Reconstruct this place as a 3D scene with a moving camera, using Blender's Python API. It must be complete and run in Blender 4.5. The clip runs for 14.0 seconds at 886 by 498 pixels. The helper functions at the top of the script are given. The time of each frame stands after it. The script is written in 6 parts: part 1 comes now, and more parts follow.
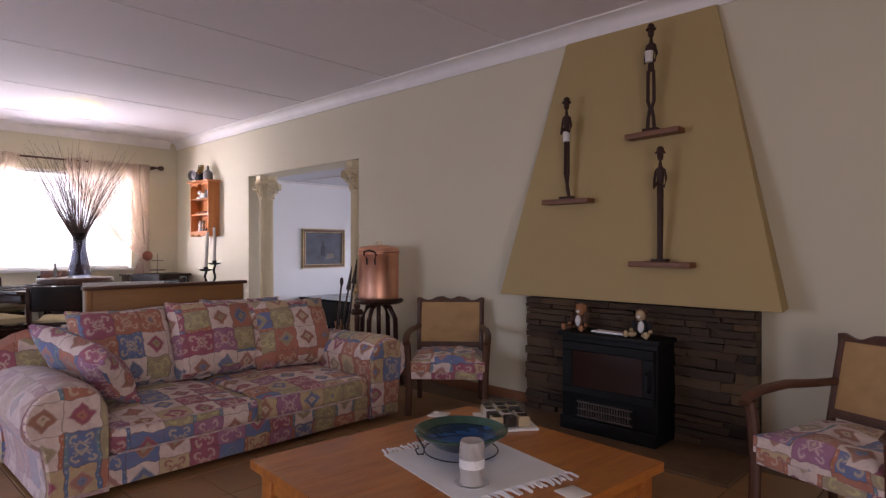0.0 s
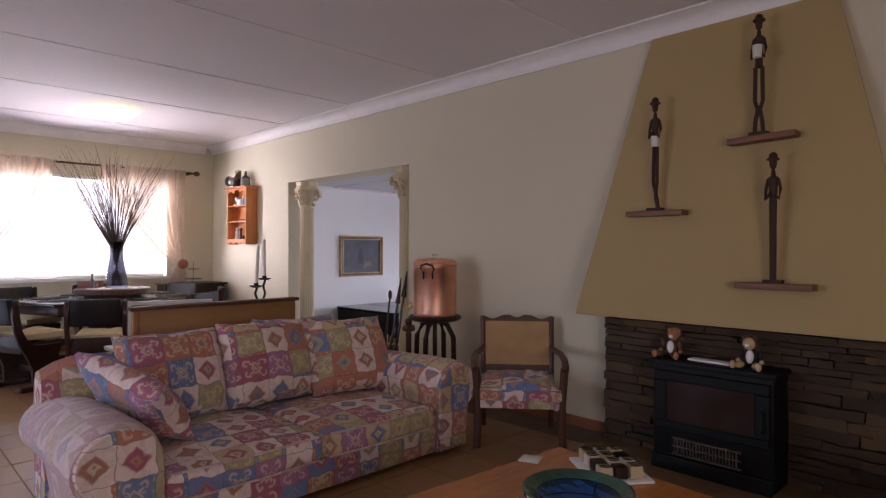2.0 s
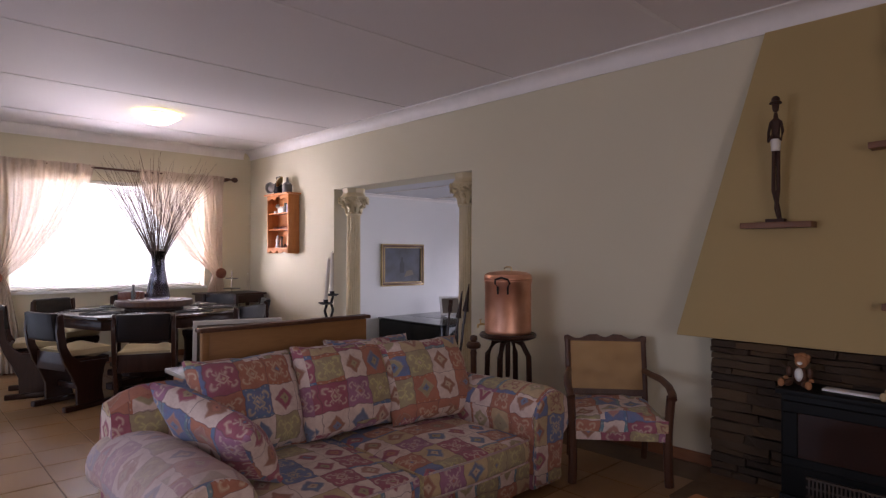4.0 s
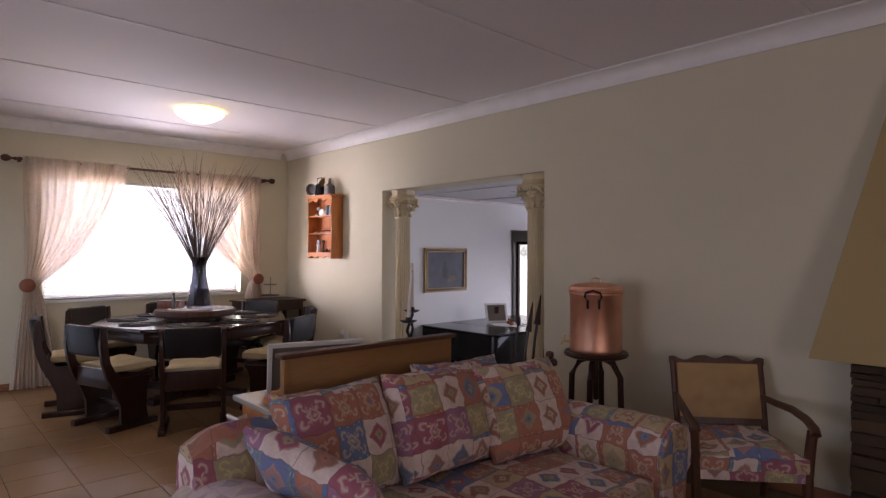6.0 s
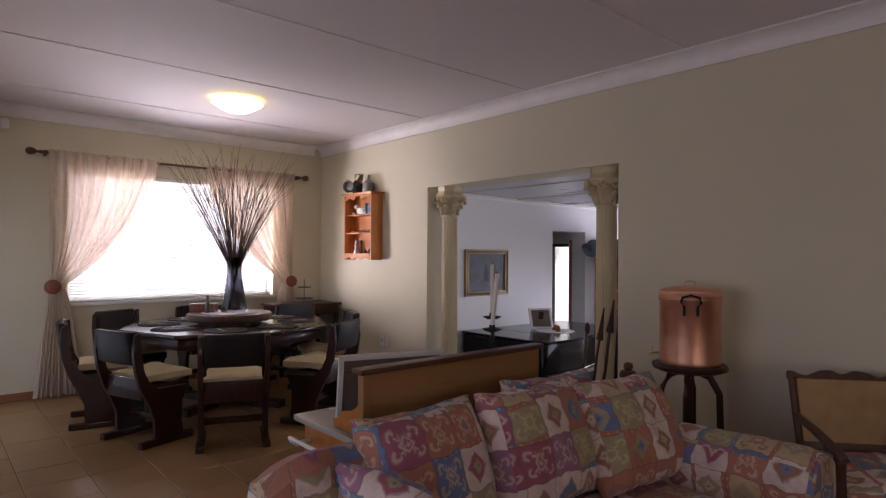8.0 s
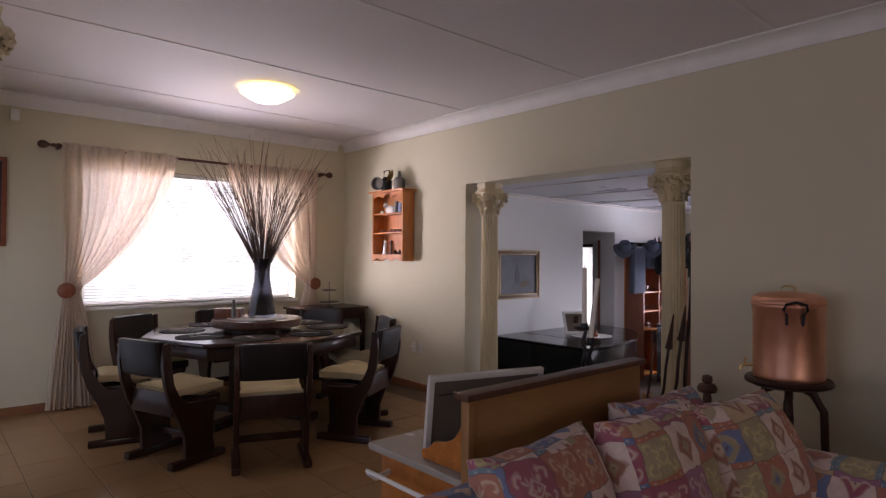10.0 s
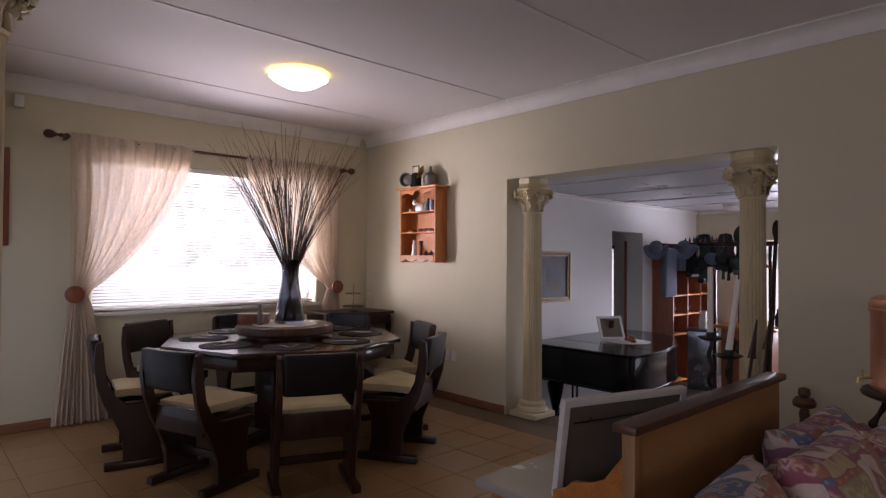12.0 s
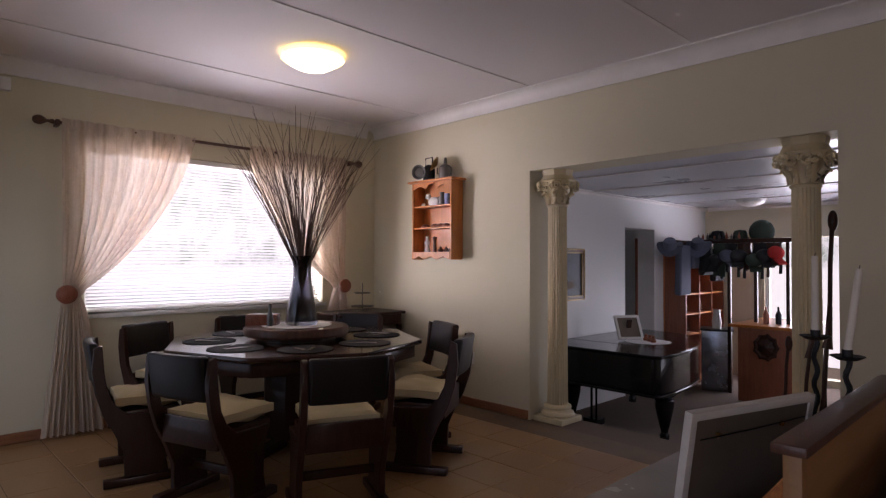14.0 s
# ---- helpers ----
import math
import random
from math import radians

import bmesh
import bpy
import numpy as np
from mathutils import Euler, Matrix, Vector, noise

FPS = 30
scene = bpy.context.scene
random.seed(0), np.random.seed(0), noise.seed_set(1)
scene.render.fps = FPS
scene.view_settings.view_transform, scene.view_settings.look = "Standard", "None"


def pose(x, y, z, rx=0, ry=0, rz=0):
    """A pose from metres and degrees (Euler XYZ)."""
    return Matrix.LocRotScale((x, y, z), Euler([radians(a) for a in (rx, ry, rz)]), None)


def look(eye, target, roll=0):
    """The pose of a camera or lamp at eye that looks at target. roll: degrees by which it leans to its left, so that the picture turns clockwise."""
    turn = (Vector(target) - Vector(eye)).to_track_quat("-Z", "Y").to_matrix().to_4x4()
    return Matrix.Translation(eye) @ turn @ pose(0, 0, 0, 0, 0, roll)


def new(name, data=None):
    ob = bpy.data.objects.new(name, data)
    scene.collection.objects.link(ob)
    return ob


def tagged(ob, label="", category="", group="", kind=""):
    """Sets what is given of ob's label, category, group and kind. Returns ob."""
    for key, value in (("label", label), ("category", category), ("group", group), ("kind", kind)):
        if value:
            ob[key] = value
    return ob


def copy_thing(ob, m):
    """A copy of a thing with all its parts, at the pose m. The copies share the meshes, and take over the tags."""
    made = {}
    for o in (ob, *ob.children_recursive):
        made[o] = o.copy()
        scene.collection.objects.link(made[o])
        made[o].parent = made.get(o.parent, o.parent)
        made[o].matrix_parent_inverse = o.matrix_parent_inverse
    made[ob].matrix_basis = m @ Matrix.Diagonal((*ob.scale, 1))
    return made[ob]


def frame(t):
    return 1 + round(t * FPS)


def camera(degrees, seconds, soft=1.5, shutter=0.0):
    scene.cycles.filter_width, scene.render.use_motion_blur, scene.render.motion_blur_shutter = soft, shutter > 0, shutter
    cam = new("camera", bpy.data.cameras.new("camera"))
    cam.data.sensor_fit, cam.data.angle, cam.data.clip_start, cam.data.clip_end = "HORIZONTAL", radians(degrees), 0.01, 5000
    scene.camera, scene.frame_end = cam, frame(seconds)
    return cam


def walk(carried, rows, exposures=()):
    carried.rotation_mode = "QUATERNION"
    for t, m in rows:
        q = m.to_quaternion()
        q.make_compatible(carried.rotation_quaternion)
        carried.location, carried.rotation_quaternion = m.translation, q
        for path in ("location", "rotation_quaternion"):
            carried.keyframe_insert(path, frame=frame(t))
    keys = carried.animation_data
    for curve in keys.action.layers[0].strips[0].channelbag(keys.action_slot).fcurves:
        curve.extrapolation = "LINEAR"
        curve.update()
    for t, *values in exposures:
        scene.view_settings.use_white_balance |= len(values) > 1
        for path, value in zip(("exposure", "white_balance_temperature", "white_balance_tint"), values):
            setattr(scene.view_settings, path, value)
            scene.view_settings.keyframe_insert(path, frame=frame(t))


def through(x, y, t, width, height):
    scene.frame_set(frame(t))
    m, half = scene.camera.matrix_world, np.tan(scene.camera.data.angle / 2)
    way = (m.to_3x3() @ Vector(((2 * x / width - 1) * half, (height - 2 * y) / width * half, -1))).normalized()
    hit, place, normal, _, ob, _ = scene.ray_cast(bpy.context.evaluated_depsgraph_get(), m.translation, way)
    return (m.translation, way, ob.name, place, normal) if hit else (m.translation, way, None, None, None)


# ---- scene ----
cam = camera(73.5, 14.0, soft=1.3)
PATH = [
    (0, (0.364, 0.09, 1.26), (-1.011, 1.542, 1.253), 0.0),
    (0.5, (0.248, 0.094, 1.287), (-1.131, 1.543, 1.279), -0.0),
    (1, (0.111, 0.111, 1.319), (-1.278, 1.55, 1.313), 0.0),
    (1.5, (-0.014, 0.134, 1.341), (-1.419, 1.557, 1.336), 0.0),
    (2, (-0.159, 0.123, 1.356), (-1.582, 1.528, 1.355), 0.1),
    (2.5, (-0.321, 0.107, 1.392), (-1.757, 1.5, 1.393), 0.1),
    (3, (-0.486, 0.083, 1.411), (-1.925, 1.472, 1.415), 0.1),
    (3.2, (-0.528, 0.074, 1.411), (-1.972, 1.458, 1.419), 0.1),
    (5.3, (-1.206, -0.04, 1.484), (-2.669, 1.324, 1.497), 0.3),
    (5.5, (-1.262, -0.029, 1.497), (-2.733, 1.327, 1.505), 0.2),
    (6, (-1.43, -0.06, 1.494), (-2.904, 1.291, 1.505), 0.2),
    (6.5, (-1.571, -0.06, 1.487), (-3.052, 1.284, 1.499), 0.2),
    (7, (-1.741, -0.062, 1.484), (-3.228, 1.276, 1.501), 0.3),
    (7.5, (-1.889, -0.061, 1.478), (-3.382, 1.269, 1.498), 0.3),
    (8, (-2.041, -0.044, 1.46), (-3.543, 1.277, 1.484), 0.4),
    (10.5, (-2.771, -0.111, 1.469), (-4.263, 1.221, 1.496), 0.4),
    (11, (-2.926, -0.107, 1.448), (-4.414, 1.228, 1.479), 0.4),
    (11.5, (-3.084, -0.121, 1.445), (-4.567, 1.221, 1.476), 0.4),
    (12, (-3.253, -0.156, 1.441), (-4.727, 1.196, 1.477), 0.4),
    (12.5, (-3.359, -0.164, 1.427), (-4.826, 1.195, 1.465), 0.4),
    (13, (-3.467, -0.151, 1.402), (-4.925, 1.217, 1.443), 0.4),
    (13.5, (-3.579, -0.143, 1.397), (-5.029, 1.233, 1.437), 0.3),
    (14, (-3.697, -0.15, 1.394), (-5.138, 1.236, 1.435), 0.2),
]
EXPOSURE = [(0.0, 0.66, 6250, 29.0), (3.0, 0.38, 6350, 29.0), (6.0, 0.07, 6450, 28.0), (8.0, -0.10, 6500, 28.0), (11.0, -0.34, 6550, 28.0), (14.0, -0.58, 6550, 28.0)]
walk(cam, [(t, look(eye, target, roll)) for t, eye, target, roll in PATH], EXPOSURE)

# ---- world and lights ----
world = bpy.data.worlds.new("sky")
scene.world = world
world.use_nodes = True
wn = world.node_tree
sky = wn.nodes.new("ShaderNodeTexSky")
sky.sky_type = "NISHITA"
sky.sun_disc = False
sky.sun_elevation = radians(72)
sky.sun_rotation = radians(110)
wn.nodes["Background"].inputs["Strength"].default_value = 0.10
wn.links.new(sky.outputs["Color"], wn.nodes["Background"].inputs["Color"])


def area(name, m, sx, sy, watts, colour, spread=180):
    d = bpy.data.lights.new(name, "AREA")
    d.shape, d.size, d.size_y, d.energy, d.color = "RECTANGLE", sx, sy, watts, colour
    d.spread = radians(spread)
    ob = new(name, d)
    ob.matrix_world = m
    return ob


# daylight in the openings of the windows
area("daylight_living", look((-4.0, -3.16, 1.30), (-3.6, 1.2, 0.2)), 3.0, 1.8, 33, (0.74, 0.84, 1.0), 150)
area("daylight_east", look((2.66, -0.8, 1.35), (-2.6, 1.8, 0.7)), 2.1, 1.65, 36, (1.0, 0.95, 0.89))
area("daylight_doors", look((-8.1, -0.06, 1.0), (-8.0, 2.0, 0.5)), 1.5, 1.9, 9, (0.70, 0.84, 1.0))
area("sky_over_dining", look((-12.0, 2.24, 5.2), (-8.6, 2.24, 1.2)), 4.0, 3.0, 2350, (0.95, 0.97, 1.0))
area("sky_beside_dining", look((-10.9, -0.9, 1.9), (-7.2, 3.6, 1.3)), 2.4, 2.2, 1400, (0.96, 0.97, 1.0))
# added lamp outside the dining window, aimed upwards as bounced light
area("dining_bounce_fill", look((-11.2, 2.24, 0.1), (-9.2, 2.24, 1.9)), 3.6, 1.6, 320, (0.97, 0.97, 1.0))
area("daylight_lounge", look((-5.6, 10.5, 1.1), (-6.0, 7.0, 0.4)), 2.4, 1.6, 175, (0.84, 0.9, 1.0))
# lamp added in an unseen side opening to brighten the lounge
area("lounge_side_fill", look((-3.17, 7.3, 0.95), (-7.0, 7.8, 0.8)), 1.9, 1.4, 26, (0.86, 0.92, 1.0))
sun = new("sun", bpy.data.lights.new("sun", "SUN"))
sun.data.energy, sun.data.angle, sun.data.color = 2.0, radians(0.6), (1.0, 0.95, 0.88)
sun.matrix_world = look((3.0, 0, 10), (0.0, 1.0, 0.0))


# ---- materials ----
class Nodes:
    def __init__(self, name):
        self.mat = bpy.data.materials.new(name)
        self.mat.use_nodes = True
        self.t = self.mat.node_tree
        self.bsdf = self.t.nodes["Principled BSDF"]
        self.out = self.t.nodes["Material Output"]

    def add(self, kind, **props):
        n = self.t.nodes.new(kind)
        for k, v in props.items():
            if k == "operation":
                n.operation = v
            elif k == "blend_type":
                n.blend_type = v
            elif k == "data_type":
                n.data_type = v
            elif k == "noise_dimensions":
                n.noise_dimensions = v
        return n

    def link(self, a, b):
        if isinstance(a, (int, float)):
            b.default_value = a
        elif isinstance(a, tuple):
            b.default_value = a
        else:
            self.t.links.new(a, b)

    def math(self, op, a, b=0.0, c=0.0):
        n = self.add("ShaderNodeMath", operation=op)
        self.link(a, n.inputs[0])
        self.link(b, n.inputs[1])
        self.link(c, n.inputs[2])
        return n.outputs[0]

    def coord(self, which="Object", scale=(1, 1, 1)):
        tc = self.add("ShaderNodeTexCoord")
        mp = self.add("ShaderNodeMapping")
        mp.inputs["Scale"].default_value = scale
        self.link(tc.outputs[which], mp.inputs["Vector"])
        return mp.outputs[0]

    def noise(self, vec, scale, detail=4.0, rough=0.55):
        n = self.add("ShaderNodeTexNoise")
        self.link(vec, n.inputs["Vector"])
        n.inputs["Scale"].default_value, n.inputs["Detail"].default_value = scale, detail
        n.inputs["Roughness"].default_value = rough
        return n.outputs["Fac"]

    def ramp(self, fac, stops, constant=False):
        n = self.add("ShaderNodeValToRGB")
        cr = n.color_ramp
        if constant:
            cr.interpolation = "CONSTANT"
        while len(cr.elements) < len(stops):
            cr.elements.new(0.5)
        for e, (p, c) in zip(cr.elements, stops):
            e.position, e.color = p, (*c, 1.0)
        self.link(fac, n.inputs[0])
        return n.outputs[0]

    def mix(self, fac, a, b, mode="MIX"):
        n = self.add("ShaderNodeMix", data_type="RGBA", blend_type=mode)
        self.link(fac, n.inputs[0])
        for v, s in ((a, n.inputs[6]), (b, n.inputs[7])):
            self.link((*v, 1.0) if isinstance(v, tuple) and len(v) == 3 else v, s)
        return n.outputs[2]

    def bump(self, height, strength, distance=0.01):
        n = self.add("ShaderNodeBump")
        n.inputs["Strength"].default_value, n.inputs["Distance"].default_value = strength, distance
        self.link(height, n.inputs["Height"])
        self.link(n.outputs[0], self.bsdf.inputs["Normal"])

    def set(self, colour=None, rough=None, metal=None, **more):
        if colour is not None:
            self.link((*colour, 1.0) if isinstance(colour, tuple) else colour, self.bsdf.inputs["Base Color"])
        if rough is not None:
            self.link(rough, self.bsdf.inputs["Roughness"])
        if metal is not None:
            self.link(metal, self.bsdf.inputs["Metallic"])
        for k, v in more.items():
            self.link(v, self.bsdf.inputs[k.replace("_", " ")])
        return self.mat


def shade(c, k):
    return tuple(min(1.0, v * k) for v in c)


def plain(name, colour, rough=0.6, metal=0.0, vary=0.12, scale=6.0, fine=0.15):
    """Paint, plastic or metal with faint blotches, grain and uneven gloss."""
    n = Nodes(name)
    v = n.coord()
    big = n.noise(v, scale)
    small = n.noise(v, scale * 22, 2.0)
    col = n.ramp(big, [(0.3, shade(colour, 1 - vary)), (0.7, shade(colour, 1 + vary))])
    r = n.math("MULTIPLY_ADD", big, 0.22, rough - 0.11)
    n.bump(small, fine, 0.002)
    return n.set(col, r, metal)


def wood(name, light, dark, rough=0.4, along=(1, 9, 9), size=3.0, coat=0.0, relief=0.12, shine=0.5):
    n = Nodes(name)
    v = n.coord(scale=along)
    g = n.noise(v, size, 6.0, 0.65)
    fine = n.noise(v, size * 9, 3.0)
    both = n.math("MULTIPLY_ADD", fine, 0.35, n.math("MULTIPLY", g, 0.75))
    col = n.ramp(both, [(0.32, dark), (0.52, tuple((a + b) / 2 for a, b in zip(light, dark))), (0.72, light)])
    n.bump(both, relief, 0.003)
    return n.set(col, n.math("MULTIPLY_ADD", fine, 0.2, rough - 0.1), 0.0, Coat_Weight=coat, Coat_Roughness=0.08, Specular_IOR_Level=shine)


def wall_paint(name, colour):
    n = Nodes(name)
    v = n.coord()
    big = n.noise(v, 0.9, 5.0)
    small = n.noise(v, 60.0, 3.0)
    mid = n.noise(v, 7.0, 4.0)
    col = n.mix(n.math("MULTIPLY", big, 0.5), shade(colour, 1.05), shade(colour, 0.9))
    n.bump(n.math("MULTIPLY_ADD", mid, 0.8, n.math("MULTIPLY", small, 0.35)), 0.2, 0.006)
    return n.set(col, 0.75)


def kilim(name, fade=0.0, size=0.165):
    """Printed kilim patchwork: squares with nested diamonds and squares with hooked crosses, in turn."""
    n = Nodes(name)
    uv = n.coord("UV", (1 / size, 1 / size, 1))
    sep = n.add("ShaderNodeSeparateXYZ")
    n.link(uv, sep.inputs[0])
    oi = n.add("ShaderNodeObjectInfo")
    wob = n.math("MULTIPLY_ADD", n.noise(uv, 1.9, 1.5), 0.30, -0.15)
    wob2 = n.math("MULTIPLY_ADD", n.noise(uv, 2.4, 1.5), 0.30, -0.15)
    x = n.math("ADD", n.math("ADD", sep.outputs[0], wob), n.math("MULTIPLY", oi.outputs["Random"], 7.31))
    y = n.math("ADD", n.math("ADD", sep.outputs[1], wob2), n.math("MULTIPLY", oi.outputs["Random"], 3.17))
    ix, iy = n.math("FLOOR", x), n.math("FLOOR", y)

    def cell(shift):
        comb = n.add("ShaderNodeCombineXYZ")
        n.link(ix, comb.inputs[0])
        n.link(iy, comb.inputs[1])
        n.link(n.math("MULTIPLY_ADD", oi.outputs["Random"], 53.7, shift), comb.inputs[2])
        w = n.add("ShaderNodeTexWhiteNoise", noise_dimensions="3D")
        n.link(comb.outputs[0], w.inputs["Vector"])
        return w.outputs["Value"]

    kind, other = cell(0.0), cell(7.3)
    stray = n.math("MULTIPLY", n.math("GREATER_THAN", cell(11.9), 0.74), 0.5)
    ax = n.math("ABSOLUTE", n.math("SUBTRACT", n.math("FRACT", x), 0.5))
    ay = n.math("ABSOLUTE", n.math("SUBTRACT", n.math("FRACT", y), 0.5))
    dia = n.math("ADD", ax, ay)
    hooked = n.math("GREATER_THAN", n.math("FRACT", n.math("ADD", n.math("MULTIPLY_ADD", n.math("ADD", ix, iy), 0.5, 0.1), stray)), 0.5)
    cream, wine, blue, olive, rust, mauve, gold = (0.76, 0.64, 0.57), (0.36, 0.095, 0.145), (0.13, 0.20, 0.38), (0.38, 0.33, 0.19), (0.46, 0.185, 0.115), (0.36, 0.16, 0.27), (0.56, 0.43, 0.24)

    def soft(inside):
        return n.math("MINIMUM", n.math("MAXIMUM", n.math("MULTIPLY", inside, 16.0), 0.0), 1.0)

    def near(v, at, half):
        return soft(n.math("SUBTRACT", half, n.math("ABSOLUTE", n.math("SUBTRACT", v, at))))

    def ring(cx, cy, r, half):
        dx, dy = n.math("SUBTRACT", ax, cx), n.math("SUBTRACT", ay, cy)
        d = n.math("SQRT", n.math("ADD", n.math("MULTIPLY", dx, dx), n.math("MULTIPLY", dy, dy)))
        return n.math("MULTIPLY", near(d, r, half), n.math("GREATER_THAN", n.math("ADD", dx, dy), -0.05))

    # squares with nested diamonds
    field = n.ramp(kind, [(0.0, cream), (0.46, gold), (0.60, rust), (0.72, cream), (0.92, blue)], True)
    lozenge = n.ramp(other, [(0.0, (0.36, 0.17, 0.11)), (0.28, wine), (0.5, (0.13, 0.20, 0.33)), (0.7, (0.42, 0.21, 0.17)), (0.86, olive)], True)
    heart = n.ramp(cell(3.1), [(0.0, (0.60, 0.48, 0.34)), (0.35, olive), (0.6, (0.50, 0.20, 0.13)), (0.8, (0.16, 0.24, 0.38))], True)
    col_d = n.mix(soft(n.math("SUBTRACT", 0.40, dia)), field, lozenge)
    col_d = n.mix(near(dia, 0.34, 0.022), col_d, (0.60, 0.50, 0.40))
    col_d = n.mix(soft(n.math("SUBTRACT", 0.20, dia)), col_d, heart)
    col_d = n.mix(soft(n.math("SUBTRACT", 0.07, dia)), col_d, (0.16, 0.06, 0.08))
    # squares with hooked crosses
    ground = n.ramp(kind, [(0.0, wine), (0.24, blue), (0.36, olive), (0.52, rust), (0.74, mauve), (0.88, gold)], True)
    ink = n.ramp(kind, [(0.0, (0.66, 0.52, 0.42)), (0.24, (0.62, 0.52, 0.34)), (0.36, (0.58, 0.54, 0.24)), (0.52, (0.66, 0.52, 0.36)), (0.74, (0.66, 0.52, 0.46)), (0.88, (0.30, 0.08, 0.08))], True)
    cross = n.math("MULTIPLY", near(n.math("SUBTRACT", ax, ay), 0.0, 0.062), n.math("MULTIPLY", soft(n.math("SUBTRACT", 0.46, dia)), soft(n.math("SUBTRACT", dia, 0.20))))
    curls = n.math("MAXIMUM", n.math("MAXIMUM", ring(0.22, 0.29, 0.10, 0.058), near(dia, 0.18, 0.062)), n.math("MAXIMUM", cross, n.math("MULTIPLY", near(ay, 0.10, 0.04), soft(n.math("SUBTRACT", 0.30, ax)))))
    col_h = n.mix(curls, ground, ink)
    col_h = n.mix(soft(n.math("SUBTRACT", 0.10, dia)), col_h, heart)
    col = n.mix(hooked, col_d, col_h)
    band = n.math("MULTIPLY", n.math("GREATER_THAN", ax, 0.385), n.math("GREATER_THAN", other, 0.72))
    strip = n.ramp(other, [(0.0, (0.10, 0.20, 0.36)), (0.80, (0.14, 0.27, 0.33)), (0.9, (0.46, 0.17, 0.09))], True)
    col = n.mix(band, col, strip)
    beads = n.math("MULTIPLY", band, near(n.math("FRACT", n.math("MULTIPLY", y, 4.0)), 0.5, 0.16))
    col = n.mix(n.math("MULTIPLY", beads, near(ax, 0.45, 0.035)), col, (0.66, 0.58, 0.48))
    seam = n.math("MAXIMUM", n.math("GREATER_THAN", n.math("MAXIMUM", ax, ay), 0.485), n.math("MULTIPLY", near(ax, 0.385, 0.008), band))
    col = n.mix(n.math("MULTIPLY", seam, 0.55), col, (0.14, 0.08, 0.09))
    dye = n.ramp(n.noise(uv, 1.7, 6.0, 0.7), [(0.30, (0.62, 0.50, 0.52)), (0.5, (0.95, 0.92, 0.92)), (0.72, (1.12, 1.06, 1.02))])
    col = n.mix(0.6, col, dye, "MULTIPLY")
    worn = n.noise(uv, 2.6, 5.0)
    col = n.mix(n.math("MULTIPLY_ADD", worn, 0.16 + fade * 0.3, fade * 0.9 - 0.03), col, (0.58, 0.46, 0.45))
    obj = n.coord()
    wash = n.noise(obj, 22.0, 5.0, 0.7)
    col = n.mix(n.math("MAXIMUM", n.math("MULTIPLY_ADD", wash, 0.8, -0.32), 0.0), col, (0.30, 0.14, 0.11))
    weave = n.noise(obj, 420.0, 1.0)
    fold = n.noise(obj, 9.0, 3.0)
    n.bump(n.math("MULTIPLY_ADD", fold, 3.0, n.math("MULTIPLY", weave, 0.3)), 0.4, 0.007)
    return n.set(col, 0.92, Sheen_Weight=0.15)


def cloth(name, colour, rough=0.9, thread=300.0):
    n = Nodes(name)
    v = n.coord()
    col = n.mix(n.noise(v, 5.0), shade(colour, 0.88), shade(colour, 1.1))
    n.bump(n.math("MULTIPLY_ADD", n.noise(v, 12.0), 2.5, n.noise(v, thread, 1.0)), 0.3, 0.004)
    return n.set(col, rough)


def sheer(name, colour, cover=0.66, through=0.5):
    n = Nodes(name)
    v = n.coord()
    tr, tl, df, m1, m2 = (n.add("ShaderNodeBsdfTransparent"), n.add("ShaderNodeBsdfTranslucent"), n.add("ShaderNodeBsdfDiffuse"),
                          n.add("ShaderNodeMixShader"), n.add("ShaderNodeMixShader"))
    col = n.mix(n.noise(v, 30.0), shade(colour, 0.85), shade(colour, 1.1))
    n.link(col, tl.inputs["Color"])
    n.link(col, df.inputs["Color"])
    m1.inputs[0].default_value = through
    n.link(df.outputs[0], m1.inputs[1])
    n.link(tl.outputs[0], m1.inputs[2])
    streak = n.noise(n.coord(scale=(30.0, 30.0, 1.2)), 1.0, 4.0, 0.65)
    n.link(n.math("MINIMUM", n.math("ADD", n.math("MULTIPLY_ADD", n.noise(v, 200.0, 1.0), 0.1, cover - 0.28), n.math("MULTIPLY", streak, 0.62)), 0.96), m2.inputs[0])
    n.link(tr.outputs[0], m2.inputs[1])
    n.link(m1.outputs[0], m2.inputs[2])
    n.link(m2.outputs[0], n.out.inputs[0])
    return n.mat


def glass(name, colour=(1, 1, 1), rough=0.02):
    n = Nodes(name)
    return n.set(colour, rough, Transmission_Weight=1.0, IOR=1.45)


def clear(name):
    n = Nodes(name)
    tr, gl, m = n.add("ShaderNodeBsdfTransparent"), n.add("ShaderNodeBsdfGlossy"), n.add("ShaderNodeMixShader")
    gl.inputs["Roughness"].default_value = 0.03
    m.inputs[0].default_value = 0.06
    n.link(tr.outputs[0], m.inputs[1])
    n.link(gl.outputs[0], m.inputs[2])
    n.link(m.outputs[0], n.out.inputs[0])
    return n.mat


def glow(name, colour, power):
    n = Nodes(name)
    return n.set(colour, 0.5, Emission_Color=(*colour, 1.0), Emission_Strength=power)


